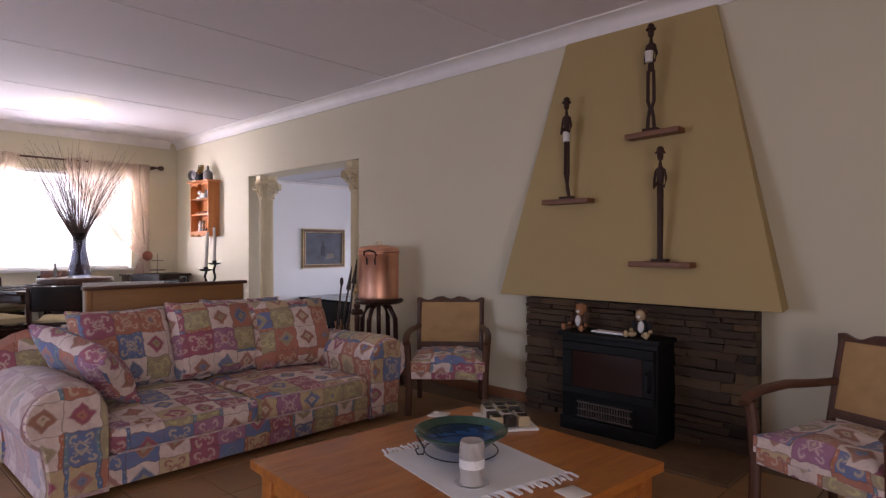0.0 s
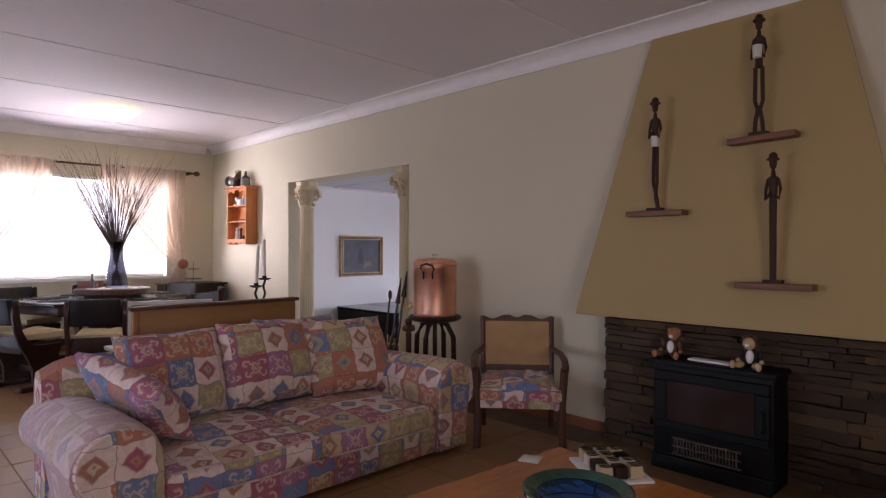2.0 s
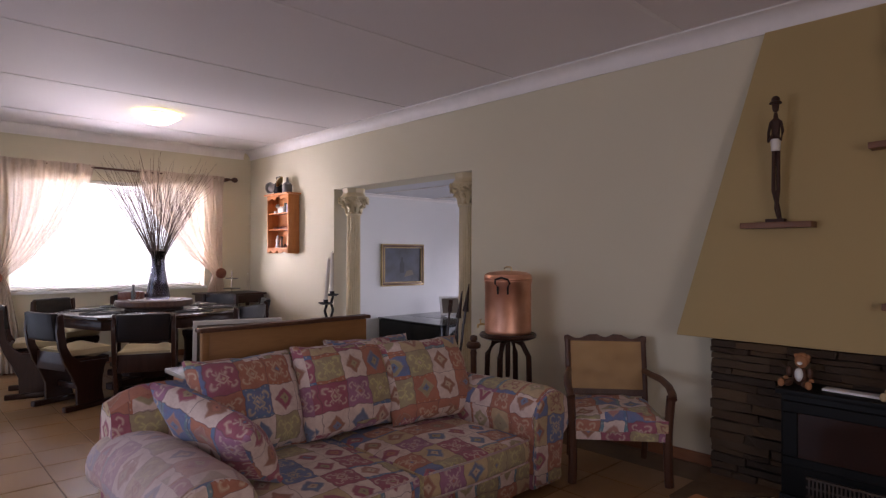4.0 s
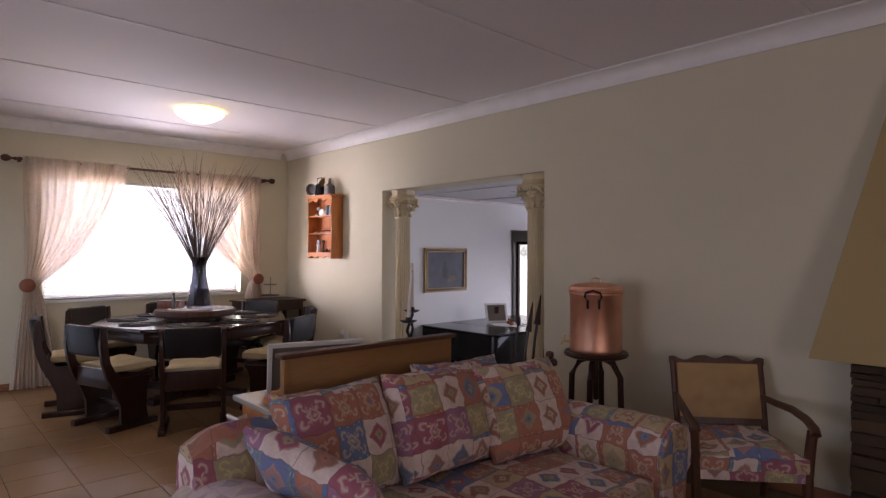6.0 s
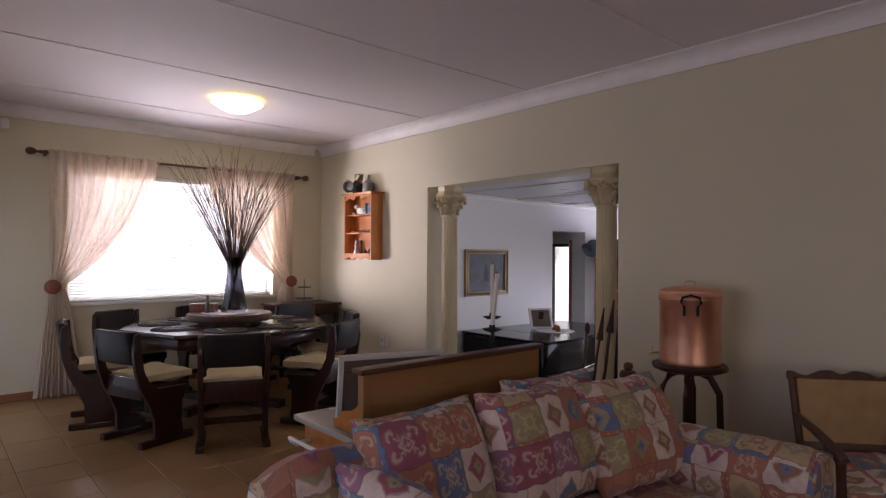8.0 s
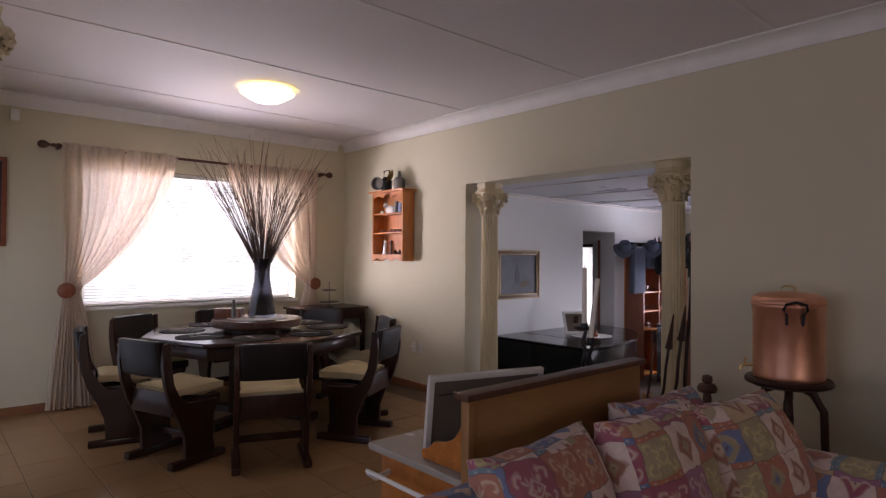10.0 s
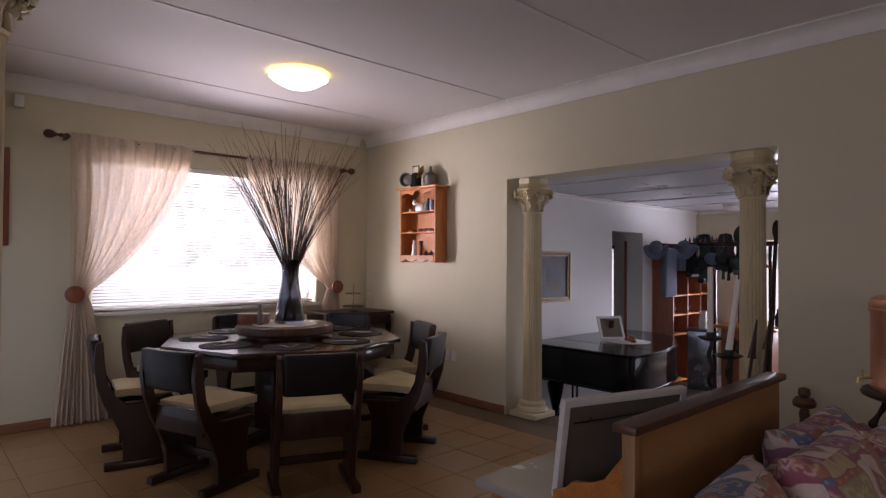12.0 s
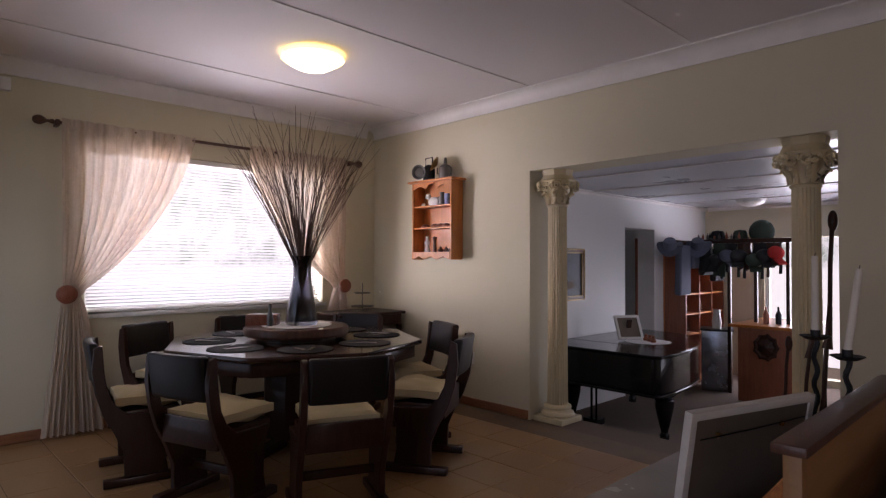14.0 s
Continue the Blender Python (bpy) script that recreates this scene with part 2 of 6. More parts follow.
def tile_mat(name):
    n = Nodes(name)
    v = n.coord()
    oi = n.add("ShaderNodeObjectInfo")
    gi = n.add("ShaderNodeNewGeometry")
    rnd = n.math("FRACT", n.math("ADD", oi.outputs["Random"], gi.outputs["Random Per Island"]))
    big = n.noise(v, 2.6, 5.0)
    col = n.ramp(big, [(0.3, (0.26, 0.137, 0.054)), (0.7, (0.36, 0.205, 0.09))])
    col = n.mix(n.math("MULTIPLY", rnd, 0.35), col, (0.38, 0.225, 0.11))
    sm = n.noise(v, 45.0, 3.0)
    n.bump(sm, 0.06, 0.002)
    return n.set(col, n.math("MULTIPLY_ADD", big, 0.25, 0.22), Specular_IOR_Level=0.5)


def slate(name):
    n = Nodes(name)
    v = n.coord(scale=(1, 1, 2.5))
    oi = n.add("ShaderNodeObjectInfo")
    base = n.ramp(oi.outputs["Random"], [(0.0, (0.050, 0.034, 0.022)), (0.25, (0.13, 0.072, 0.034)), (0.5, (0.055, 0.040, 0.028)), (0.75, (0.20, 0.115, 0.052)), (0.88, (0.07, 0.045, 0.028)), (1.0, (0.16, 0.10, 0.05))])
    g = n.noise(v, 14.0, 6.0, 0.7)
    col = n.mix(n.math("MULTIPLY", g, 0.6), base, (0.045, 0.04, 0.038))
    n.bump(g, 0.7, 0.012)
    return n.set(col, n.math("MULTIPLY_ADD", g, 0.3, 0.5), Specular_IOR_Level=0.3)


def copper_mat(name):
    n = Nodes(name)
    v = n.coord()
    g = n.noise(v, 5.0, 5.0)
    col = n.ramp(g, [(0.3, (0.72, 0.34, 0.21)), (0.7, (0.88, 0.50, 0.35))])
    n.bump(n.noise(v, 26.0, 2.0), 0.12, 0.004)
    return n.set(col, n.math("MULTIPLY_ADD", g, 0.2, 0.32), 1.0)


def cane_mat(name):
    """Woven cane: openings between crossing strands."""
    n = Nodes(name)
    v = n.coord("UV", (75, 75, 1))
    sep = n.add("ShaderNodeSeparateXYZ")
    n.link(v, sep.inputs[0])
    fx = n.math("ABSOLUTE", n.math("SUBTRACT", n.math("FRACT", sep.outputs[0]), 0.5))
    fy = n.math("ABSOLUTE", n.math("SUBTRACT", n.math("FRACT", sep.outputs[1]), 0.5))
    hole = n.math("LESS_THAN", n.math("SQRT", n.math("ADD", n.math("MULTIPLY", fx, fx), n.math("MULTIPLY", fy, fy))), 0.13)
    g = n.noise(n.coord(), 8.0)
    col = n.ramp(g, [(0.3, (0.34, 0.19, 0.065)), (0.7, (0.47, 0.28, 0.105))])
    n.set(col, 0.5)
    tr, m = n.add("ShaderNodeBsdfTransparent"), n.add("ShaderNodeMixShader")
    n.link(hole, m.inputs[0])
    n.link(n.bsdf.outputs[0], m.inputs[1])
    n.link(tr.outputs[0], m.inputs[2])
    n.link(m.outputs[0], n.out.inputs[0])
    return n.mat


# daylight put into the colour: emissive foliage, overexposed white below 1.3 m
def garden_glow_mat(name):
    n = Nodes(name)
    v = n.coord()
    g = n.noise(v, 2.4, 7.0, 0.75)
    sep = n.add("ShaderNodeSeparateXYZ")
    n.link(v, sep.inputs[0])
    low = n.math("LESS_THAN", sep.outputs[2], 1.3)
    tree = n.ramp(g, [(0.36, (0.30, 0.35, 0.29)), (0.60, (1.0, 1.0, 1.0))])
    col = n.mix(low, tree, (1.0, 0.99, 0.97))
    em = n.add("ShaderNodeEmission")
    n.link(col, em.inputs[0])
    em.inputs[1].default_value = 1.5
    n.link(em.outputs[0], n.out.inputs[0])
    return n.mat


M = {}
M["wall"] = wall_paint("cream_plaster", (0.615, 0.565, 0.42))
M["wall2"] = wall_paint("white_plaster", (0.70, 0.70, 0.69))
M["hood"] = wall_paint("ochre_plaster", (0.41, 0.30, 0.13))
M["ceiling"] = wall_paint("ceiling_board", (0.74, 0.70, 0.71))
M["cornice"] = plain("cornice_paint", (0.80, 0.77, 0.75), 0.6, vary=0.04)
M["strip"] = plain("joint_strip", (0.76, 0.73, 0.73), 0.6, vary=0.05)
M["column"] = plain("column_plaster", (0.60, 0.50, 0.31), 0.38, vary=0.06, fine=0.1)
M["palewood"] = wood("pale_frame_wood", (0.66, 0.63, 0.58), (0.54, 0.51, 0.47), 0.5, (9, 1, 9))
M["tile"] = tile_mat("floor_tile")
M["grout"] = plain("grout", (0.16, 0.11, 0.07), 0.9)
M["skirt"] = wood("skirting_wood", (0.30, 0.13, 0.06), (0.20, 0.075, 0.035), 0.4, (1, 1, 9))
M["carpet"] = cloth("brown_carpet", (0.13, 0.092, 0.066), 0.95, 160.0)
M["dark"] = wood("dark_wood", (0.046, 0.018, 0.011), (0.024, 0.009, 0.006), 0.38, (9, 9, 1), coat=0.2, shine=0.22)
M["tabletop"] = wood("polished_dark_wood", (0.050, 0.020, 0.011), (0.022, 0.009, 0.006), 0.15, (1, 8, 8), coat=0.35, relief=0.02, shine=0.45)
M["mid"] = wood("brown_wood", (0.115, 0.05, 0.028), (0.055, 0.022, 0.013), 0.42, (9, 9, 1), coat=0.08, shine=0.35)
M["pine"] = wood("orange_pine", (0.54, 0.19, 0.034), (0.27, 0.075, 0.012), 0.32, (7, 1, 7), 2.2, 0.12)
M["shelfpine"] = wood("orange_shelf_pine", (0.62, 0.23, 0.06), (0.42, 0.13, 0.03), 0.35, (9, 9, 1))
M["ply"] = wood("back_panel_wood", (0.33, 0.165, 0.055), (0.24, 0.11, 0.034), 0.5, (7, 1, 7), 1.6)
M["shelfwood"] = wood("shelf_wood", (0.23, 0.095, 0.04), (0.12, 0.045, 0.02), 0.5, (1, 8, 8))
M["leather"] = plain("dark_leather", (0.011, 0.008, 0.008), 0.42, vary=0.2, fine=0.35)
M["leather"].node_tree.nodes["Principled BSDF"].inputs["Specular IOR Level"].default_value = 0.3
M["cream"] = cloth("cream_upholstery", (0.56, 0.45, 0.26))
M["kilim"] = kilim("kilim_fabric")
M["kilim_worn"] = kilim("kilim_fabric_worn", 0.55)
M["cane"] = cane_mat("woven_cane")
M["copper"] = copper_mat("copper")
M["brass"] = plain("brass", (0.62, 0.42, 0.18), 0.3, 1.0)
M["iron"] = plain("black_iron", (0.018, 0.018, 0.02), 0.45, 0.6)
M["stove"] = plain("black_enamel", (0.004, 0.004, 0.004), 0.55, 0.0, 0.3)
M["stove"].node_tree.nodes["Principled BSDF"].inputs["Specular IOR Level"].default_value = 0.22
M["grille"] = plain("sooty_steel", (0.07, 0.055, 0.045), 0.55, 0.3, 0.3)
M["stoveglass"] = plain("stove_glass", (0.028, 0.012, 0.008), 0.2, 0.0)
M["stoveglass"].node_tree.nodes["Principled BSDF"].inputs["Specular IOR Level"].default_value = 0.2
M["slate"] = slate("stone_cladding")
M["mortar"] = plain("dark_mortar", (0.05, 0.04, 0.032), 0.95)
M["curtain"] = sheer("sheer_curtain", (0.69, 0.565, 0.45), 0.74, 0.32)
M["slat"] = plain("blind_slat", (0.76, 0.77, 0.80), 0.45, vary=0.03)
M["white"] = plain("white_plastic", (0.78, 0.77, 0.74), 0.4, vary=0.04)
M["marble"] = plain("white_marble", (0.34, 0.31, 0.27), 0.25, vary=0.12, scale=3.0, fine=0.03)
M["linen"] = cloth("white_linen", (0.80, 0.79, 0.77), 0.95, 220.0)
M["wax"] = plain("white_wax", (0.66, 0.61, 0.53), 0.45, vary=0.04)
M["greywax"] = plain("grey_wax", (0.42, 0.39, 0.36), 0.55)
M["blueglaze"] = glass("blue_glass", (0.012, 0.13, 0.45), 0.04)
M["greenglaze"] = plain("green_rim_glaze", (0.035, 0.085, 0.06), 0.12, 0.0, 0.4)
M["clear"] = clear("clear_glass")
M["twig"] = wood("twig_bark", (0.13, 0.07, 0.045), (0.03, 0.02, 0.017), 0.6, (9, 9, 1))
M["smoke"] = glass("smoky_vase_glass", (0.26, 0.26, 0.31), 0.03)
M["lampglass"] = glow("lamp_glass", (1.0, 0.93, 0.62), 6.0)
M["lamprim"] = glow("amber_lamp_rim", (1.0, 0.84, 0.34), 4.0)
M["frostglass"] = plain("frosted_glass", (0.75, 0.75, 0.74), 0.3)
M["garden"] = garden_glow_mat("garden_glow")
M["gilt"] = plain("gilt_frame", (0.36, 0.25, 0.10), 0.4, 0.4, 0.25, 20.0)
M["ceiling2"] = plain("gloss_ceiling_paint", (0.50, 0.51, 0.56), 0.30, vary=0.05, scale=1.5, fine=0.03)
M["piano"] = plain("black_lacquer", (0.006, 0.006, 0.007), 0.14, 0.0, 0.2)
M["piano"].node_tree.nodes["Principled BSDF"].inputs["Specular IOR Level"].default_value = 0.35
M["redskin"] = plain("painted_wood", (0.042, 0.018, 0.011), 0.6)
M["redskin"].node_tree.nodes["Principled BSDF"].inputs["Specular IOR Level"].default_value = 0.3
M["shirt"] = plain("white_paint_wood", (0.66, 0.63, 0.58), 0.5)
M["plush"] = cloth("orange_plush", (0.36, 0.16, 0.07), 0.95, 120.0)
M["plush2"] = cloth("tan_plush", (0.50, 0.36, 0.20), 0.95, 120.0)
M["denim"] = cloth("faded_blue_cloth", (0.095, 0.11, 0.155))
M["blackcloth"] = cloth("black_cloth", (0.015, 0.015, 0.017))
M["greencloth"] = cloth("green_cloth", (0.03, 0.05, 0.035))
M["redcloth"] = cloth("red_cloth", (0.50, 0.03, 0.025))
M["silver"] = plain("silver", (0.6, 0.6, 0.6), 0.22, 1.0)
M["pewter"] = plain("dull_pewter", (0.16, 0.15, 0.14), 0.4, 0.8)
M["steel"] = plain("blue_grey_steel", (0.30, 0.33, 0.39), 0.25, 0.8)
M["china"] = plain("glazed_china", (0.72, 0.70, 0.66), 0.2)
M["bluewhite"] = plain("blue_painted_china", (0.22, 0.26, 0.42), 0.25, vary=0.5, scale=30.0)
M["canvas"] = plain("dark_painting", (0.03, 0.034, 0.05), 0.5, 0.0, 0.5, 7.0)
M["mount"] = plain("grey_board", (0.155, 0.122, 0.09), 0.8)
M["redbrown"] = wood("red_brown_wood", (0.30, 0.10, 0.05), (0.17, 0.05, 0.028), 0.3, (9, 9, 1))


# ---- geometry helpers ----
def box(bm, x0, x1, y0, y1, z0, z1, m=None):
    c = Matrix.Translation(((x0 + x1) / 2, (y0 + y1) / 2, (z0 + z1) / 2)) @ Matrix.Diagonal((abs(x1 - x0), abs(y1 - y0), abs(z1 - z0), 1))
    return bmesh.ops.create_cube(bm, size=1.0, matrix=(m @ c) if m else c)["verts"]


def soften(bm, width, segments=2):
    bmesh.ops.bevel(bm, geom=bm.edges[:], offset=width, segments=segments, profile=0.6, affect="EDGES", clamp_overlap=True)


def bx(x0, x1, y0, y1, z0, z1, bevel=0.0, segments=2):
    bm = bmesh.new()
    box(bm, x0, x1, y0, y1, z0, z1)
    if bevel:
        soften(bm, bevel, segments)
    return bm


def lathe(profile, steps=32, flutes=0, depth=0.0, m=None, bm=None, caps=True):
    """Turns (radius, height) pairs round z; flutes cut grooves into it."""
    bm = bm or bmesh.new()
    rings = []
    for r, z in profile:
        ring = []
        for i in range(steps):
            a = 2 * math.pi * i / steps
            k = r * (1 - depth * abs(math.sin(flutes * a / 2))) if flutes else r
            p = Vector((k * math.cos(a), k * math.sin(a), z))
            ring.append(bm.verts.new(m @ p if m else p))
        rings.append(ring)
    for a, b in zip(rings, rings[1:]):
        for i in range(steps):
            bm.faces.new((a[i], a[(i + 1) % steps], b[(i + 1) % steps], b[i]))
    if caps and profile[0][0] > 1e-4:
        bm.faces.new(rings[0][::-1])
    if caps and profile[-1][0] > 1e-4:
        bm.faces.new(rings[-1])
    return bm


def tube(points, radius, steps=8, bm=None, taper=1.0):
    """A round bar along a line of points."""
    bm = bm or bmesh.new()
    pts = [Vector(p) for p in points]
    rings = []
    for i, p in enumerate(pts):
        d = (pts[min(i + 1, len(pts) - 1)] - pts[max(i - 1, 0)]).normalized()
        side = d.cross(Vector((0, 0, 1)) if abs(d.z) < 0.95 else Vector((1, 0, 0))).normalized()
        up = side.cross(d)
        r = radius * (1 + (taper - 1) * i / max(1, len(pts) - 1))
        rings.append([bm.verts.new(p + r * (math.cos(2 * math.pi * k / steps) * side + math.sin(2 * math.pi * k / steps) * up)) for k in range(steps)])
    for a, b in zip(rings, rings[1:]):
        for k in range(steps):
            bm.faces.new((a[k], b[k], b[(k + 1) % steps], a[(k + 1) % steps]))
    bm.faces.new(rings[0])
    bm.faces.new(rings[-1][::-1])
    return bm


def slab(outline, depth, axis="x", at=0.0, bevel=0.0):
    """A flat outline (u, v) given thickness along an axis, centred at that place."""
    bm = bmesh.new()
    put = {"x": lambda u, v, w: (w, u, v), "y": lambda u, v, w: (u, w, v), "z": lambda u, v, w: (u, v, w)}[axis]
    a = [bm.verts.new(put(u, v, at - depth / 2)) for u, v in outline]
    b = [bm.verts.new(put(u, v, at + depth / 2)) for u, v in outline]
    n = len(outline)
    bm.faces.new(a[::-1])
    bm.faces.new(b)
    for i in range(n):
        bm.faces.new((a[i], a[(i + 1) % n], b[(i + 1) % n], b[i]))
    bmesh.ops.recalc_face_normals(bm, faces=bm.faces[:])
    if bevel:
        soften(bm, bevel, 1)
    return bm


def cushion(w, d, h, m=None, puff=0.5, n=12, knife=0.12, bm=None):
    """A stuffed cushion: w by d flat, h thick, drawn in towards its edges."""
    bm = bm or bmesh.new()
    top, bot = {}, {}
    for i in range(n + 1):
        for j in range(n + 1):
            u, v = i / n * 2 - 1, j / n * 2 - 1
            e = (max(0.0, 1 - abs(u) ** 3.0) * max(0.0, 1 - abs(v) ** 3.0)) ** puff
            pin = 1 - 0.05 * (1 - abs(v) ** 2) * abs(u) ** 6, 1 - 0.05 * (1 - abs(u) ** 2) * abs(v) ** 6
            x, y = u * w / 2 * pin[0], v * d / 2 * pin[1]
            x += 0.014 * noise.noise((y * 11, w * 5, h * 9)) * abs(u) ** 4
            y += 0.014 * noise.noise((x * 11, d * 5, h * 13)) * abs(v) ** 4
            z = h / 2 * (knife + (1 - knife) * e) + (0.030 * noise.noise((x * 6 + w * 9, y * 6, h * 30)) + 0.010 * noise.noise((x * 17, y * 13 + h * 40, w * 7))) * e
            a, b = Vector((x, y, z)), Vector((x, y, -z))
            top[i, j] = bm.verts.new(m @ a if m else a)
            bot[i, j] = bm.verts.new(m @ b if m else b)
    for i in range(n):
        for j in range(n):
            bm.faces.new((top[i, j], top[i + 1, j], top[i + 1, j + 1], top[i, j + 1]))
            bm.faces.new((bot[i, j], bot[i, j + 1], bot[i + 1, j + 1], bot[i + 1, j]))
    for i in range(n):
        for a, b in (((i, 0), (i + 1, 0)), ((i + 1, n), (i, n)), ((0, i + 1), (0, i)), ((n, i), (n, i + 1))):
            bm.faces.new((top[b], top[a], bot[a], bot[b]))
    return bm


def unwrap(bm, scale=1.0, shift=(0.0, 0.0)):
    """Flat coordinates in metres, by the way each face looks."""
    layer = bm.loops.layers.uv.verify()
    bm.normal_update()
    for f in bm.faces:
        n = f.normal
        ax = max(range(3), key=lambda k: abs(n[k]))
        for lp in f.loops:
            c = lp.vert.co
            u, v = ((c.y, c.z), (c.x, c.z), (c.x, c.y))[ax]
            lp[layer].uv = (u * scale + shift[0], v * scale + shift[1])


def part(name, bm, material, parent=None, label="", smooth=True, angle=35):
    me = bpy.data.meshes.new(name)
    bmesh.ops.recalc_face_normals(bm, faces=bm.faces[:])
    unwrap(bm)
    bm.to_mesh(me)
    bm.free()
    me.materials.append(material)
    if smooth:
        me.polygons.foreach_set("use_smooth", [True] * len(me.polygons))
        me.set_sharp_from_angle(angle=radians(angle))
    ob = new(name, me)
    if parent is not None:
        ob.parent = parent
    if label:
        ob["label"] = label
    return ob


def thing(name, m, label, category, group=""):
    ob = new(name)
    ob.matrix_world = m
    return tagged(ob, label, category, group)


def struct(name, bm, material, label="", category="", parent=None, smooth=False):
    ob = part(name, bm, material, parent, smooth=smooth)
    return tagged(ob, label, category, kind="structure") if parent is None else ob


def place(name, bm, material, m, label, category, group="", smooth=True):
    ob = part(name, bm, material, None, smooth=smooth)
    ob.matrix_world = m
    return tagged(ob, label, category, group)


# ---- the rooms ----
N, W, S, E = 4.05, -9.22, -3.2, 2.7        # inner faces of the living and dining room
CEIL, NW2 = 2.92, 4.38                      # ceiling; far face of the wall to the lounge
XL, YB, FL, CL = -7.87, 10.05, -0.45, 2.30  # the sunken lounge: west wall, back wall, floor, ceiling
OX0, OX1, OZ = -6.955, -4.62, 2.20          # the wide opening

bm = bmesh.new()
box(bm, W - 0.25, OX0, N, NW2, -0.6, 3.1)
box(bm, OX1, E + 0.2, N, NW2, -0.6, 3.1)
box(bm, OX0, OX1, N, NW2, OZ, 3.1)
wall_n = struct("wall_north", bm, M["wall"], "cream plastered wall with a wide cased opening", "wall")
bm = bmesh.new()
box(bm, OX0, OX1, N, NW2, -0.6, -0.004)
struct("threshold", bm, M["carpet"], "brown carpeted step at the opening", "step")

WY0, WY1, WZ0, WZ1 = 1.10, 3.36, 0.95, 2.33  # dining window
bm = bmesh.new()
box(bm, W - 0.25, W, 0.06, WY0, -0.6, 3.1)
box(bm, W - 0.25, W, WY1, N, -0.6, 3.1)
box(bm, W - 0.25, W, WY0, WY1, -0.6, WZ0)
box(bm, W - 0.25, W, WY0, WY1, WZ1, 3.1)
struct("wall_west", bm, M["wall"], "cream plastered wall with a wide window", "wall")
bm = bmesh.new()
box(bm, W - 0.25, -8.95, -0.1, 0.06, -0.1, 3.1)
box(bm, -7.25, -6.15, -0.1, 0.06, -0.1, 3.1)
box(bm, -8.95, -7.25, -0.1, 0.06, 2.1, 3.1)
struct("wall_dining_south", bm, M["wall"], "cream plastered wall with a garden door opening", "wall")
# added out of view; stops outside light leaking in at the door opening
struct("wall_porch_west", bx(-9.47, -9.3, -3.4, -0.1, -0.6, 3.1), M["wall"], "unseen plain wall added outside to block light", "wall")
bm = bmesh.new()
box(bm, -6.30, -6.15, S - 0.2, -0.1, -0.1, 3.1)
struct("wall_living_west", bm, M["wall"], "plain cream plastered wall", "wall")
LX0, LX1 = -5.55, -2.45
bm = bmesh.new()
box(bm, -6.15, LX0, S - 0.2, S, -0.1, 3.1)
box(bm, LX1, E, S - 0.2, S, -0.1, 3.1)
box(bm, LX0, LX1, S - 0.2, S, 2.3, 3.1)
box(bm, LX0, LX1, S - 0.2, S, -0.1, 0.35)
struct("wall_south", bm, M["wall"], "plain cream plastered wall with a window", "wall")
EY0, EY1 = -1.9, 0.3
bm = bmesh.new()
box(bm, E, E + 0.2, S - 0.2, EY0, -0.1, 3.1)
box(bm, E, E + 0.2, EY1, N, -0.1, 3.1)
box(bm, E, E + 0.2, EY0, EY1, -0.1, 0.5)
box(bm, E, E + 0.2, EY0, EY1, 2.2, 3.1)
struct("wall_east", bm, M["wall"], "plain cream plastered wall with a window", "wall")

# ceiling with flat joint strips
bm = bmesh.new()
box(bm, W - 0.25, E + 0.2, S - 0.2, N, CEIL, CEIL + 0.1)
struct("ceiling", bm, M["ceiling"], "white board ceiling with flat joints", "ceiling")
bm = bmesh.new()
for x in (-8.33, -6.89, -5.46, -4.03, -2.55, -1.1, 0.35, 1.8):
    box(bm, x - 0.017, x + 0.017, S, N - 0.1, CEIL - 0.006, CEIL - 0.001)
struct("ceiling_trim", bm, M["strip"], "narrow cover strips over the ceiling joints", "trim")


def cornice(name, p, q, inward, drop=0.12, out=0.12, zc=CEIL):
    """A coved cornice from p to q; inward points into the room."""
    bm = bmesh.new()
    p, q, d = Vector((*p, 0)), Vector((*q, 0)), Vector((*inward, 0))
    prof = [(0.0, 0.0), (0.0, -drop), (0.012, -drop), (0.016, -drop + 0.015)]
    for i in range(1, 7):
        a = math.pi / 2 * i / 7
        prof.append((0.016 + (out - 0.03) * (1 - math.cos(a)), -drop + 0.015 + (drop - 0.03) * math.sin(a)))
    prof += [(out - 0.014, -0.014), (out, -0.012), (out, 0.0)]
    rows = [[bm.verts.new(e + d * u + Vector((0, 0, zc - 0.002 + v))) for u, v in prof] for e in (p, q)]
    k = len(prof)
    for i in range(k):
        bm.faces.new((rows[0][i], rows[0][(i + 1) % k], rows[1][(i + 1) % k], rows[1][i]))
    bm.faces.new(rows[0])
    bm.faces.new(rows[1][::-1])
    return struct(name, bm, M["cornice"], "white coved cornice", "trim", smooth=True)


cornice("trim_cornice_north", (W + 0.003, N - 0.003), (E, N - 0.003), (0, -1))
cornice("trim_cornice_west", (W + 0.003, 0.06), (W + 0.003, N - 0.12), (1, 0))
cornice("trim_cornice_east", (E - 0.003, S), (E - 0.003, N - 0.12), (-1, 0))
cornice("trim_cornice_south", (-6.15, S + 0.003), (E - 0.12, S + 0.003), (0, 1))
cornice("trim_cornice_lounge", (XL + 0.003, NW2), (XL + 0.003, YB), (1, 0), 0.05, 0.05, CL)
cornice("trim_cornice_lounge", (XL + 0.05, YB - 0.003), (-3.2, YB - 0.003), (0, -1), 0.05, 0.05, CL)


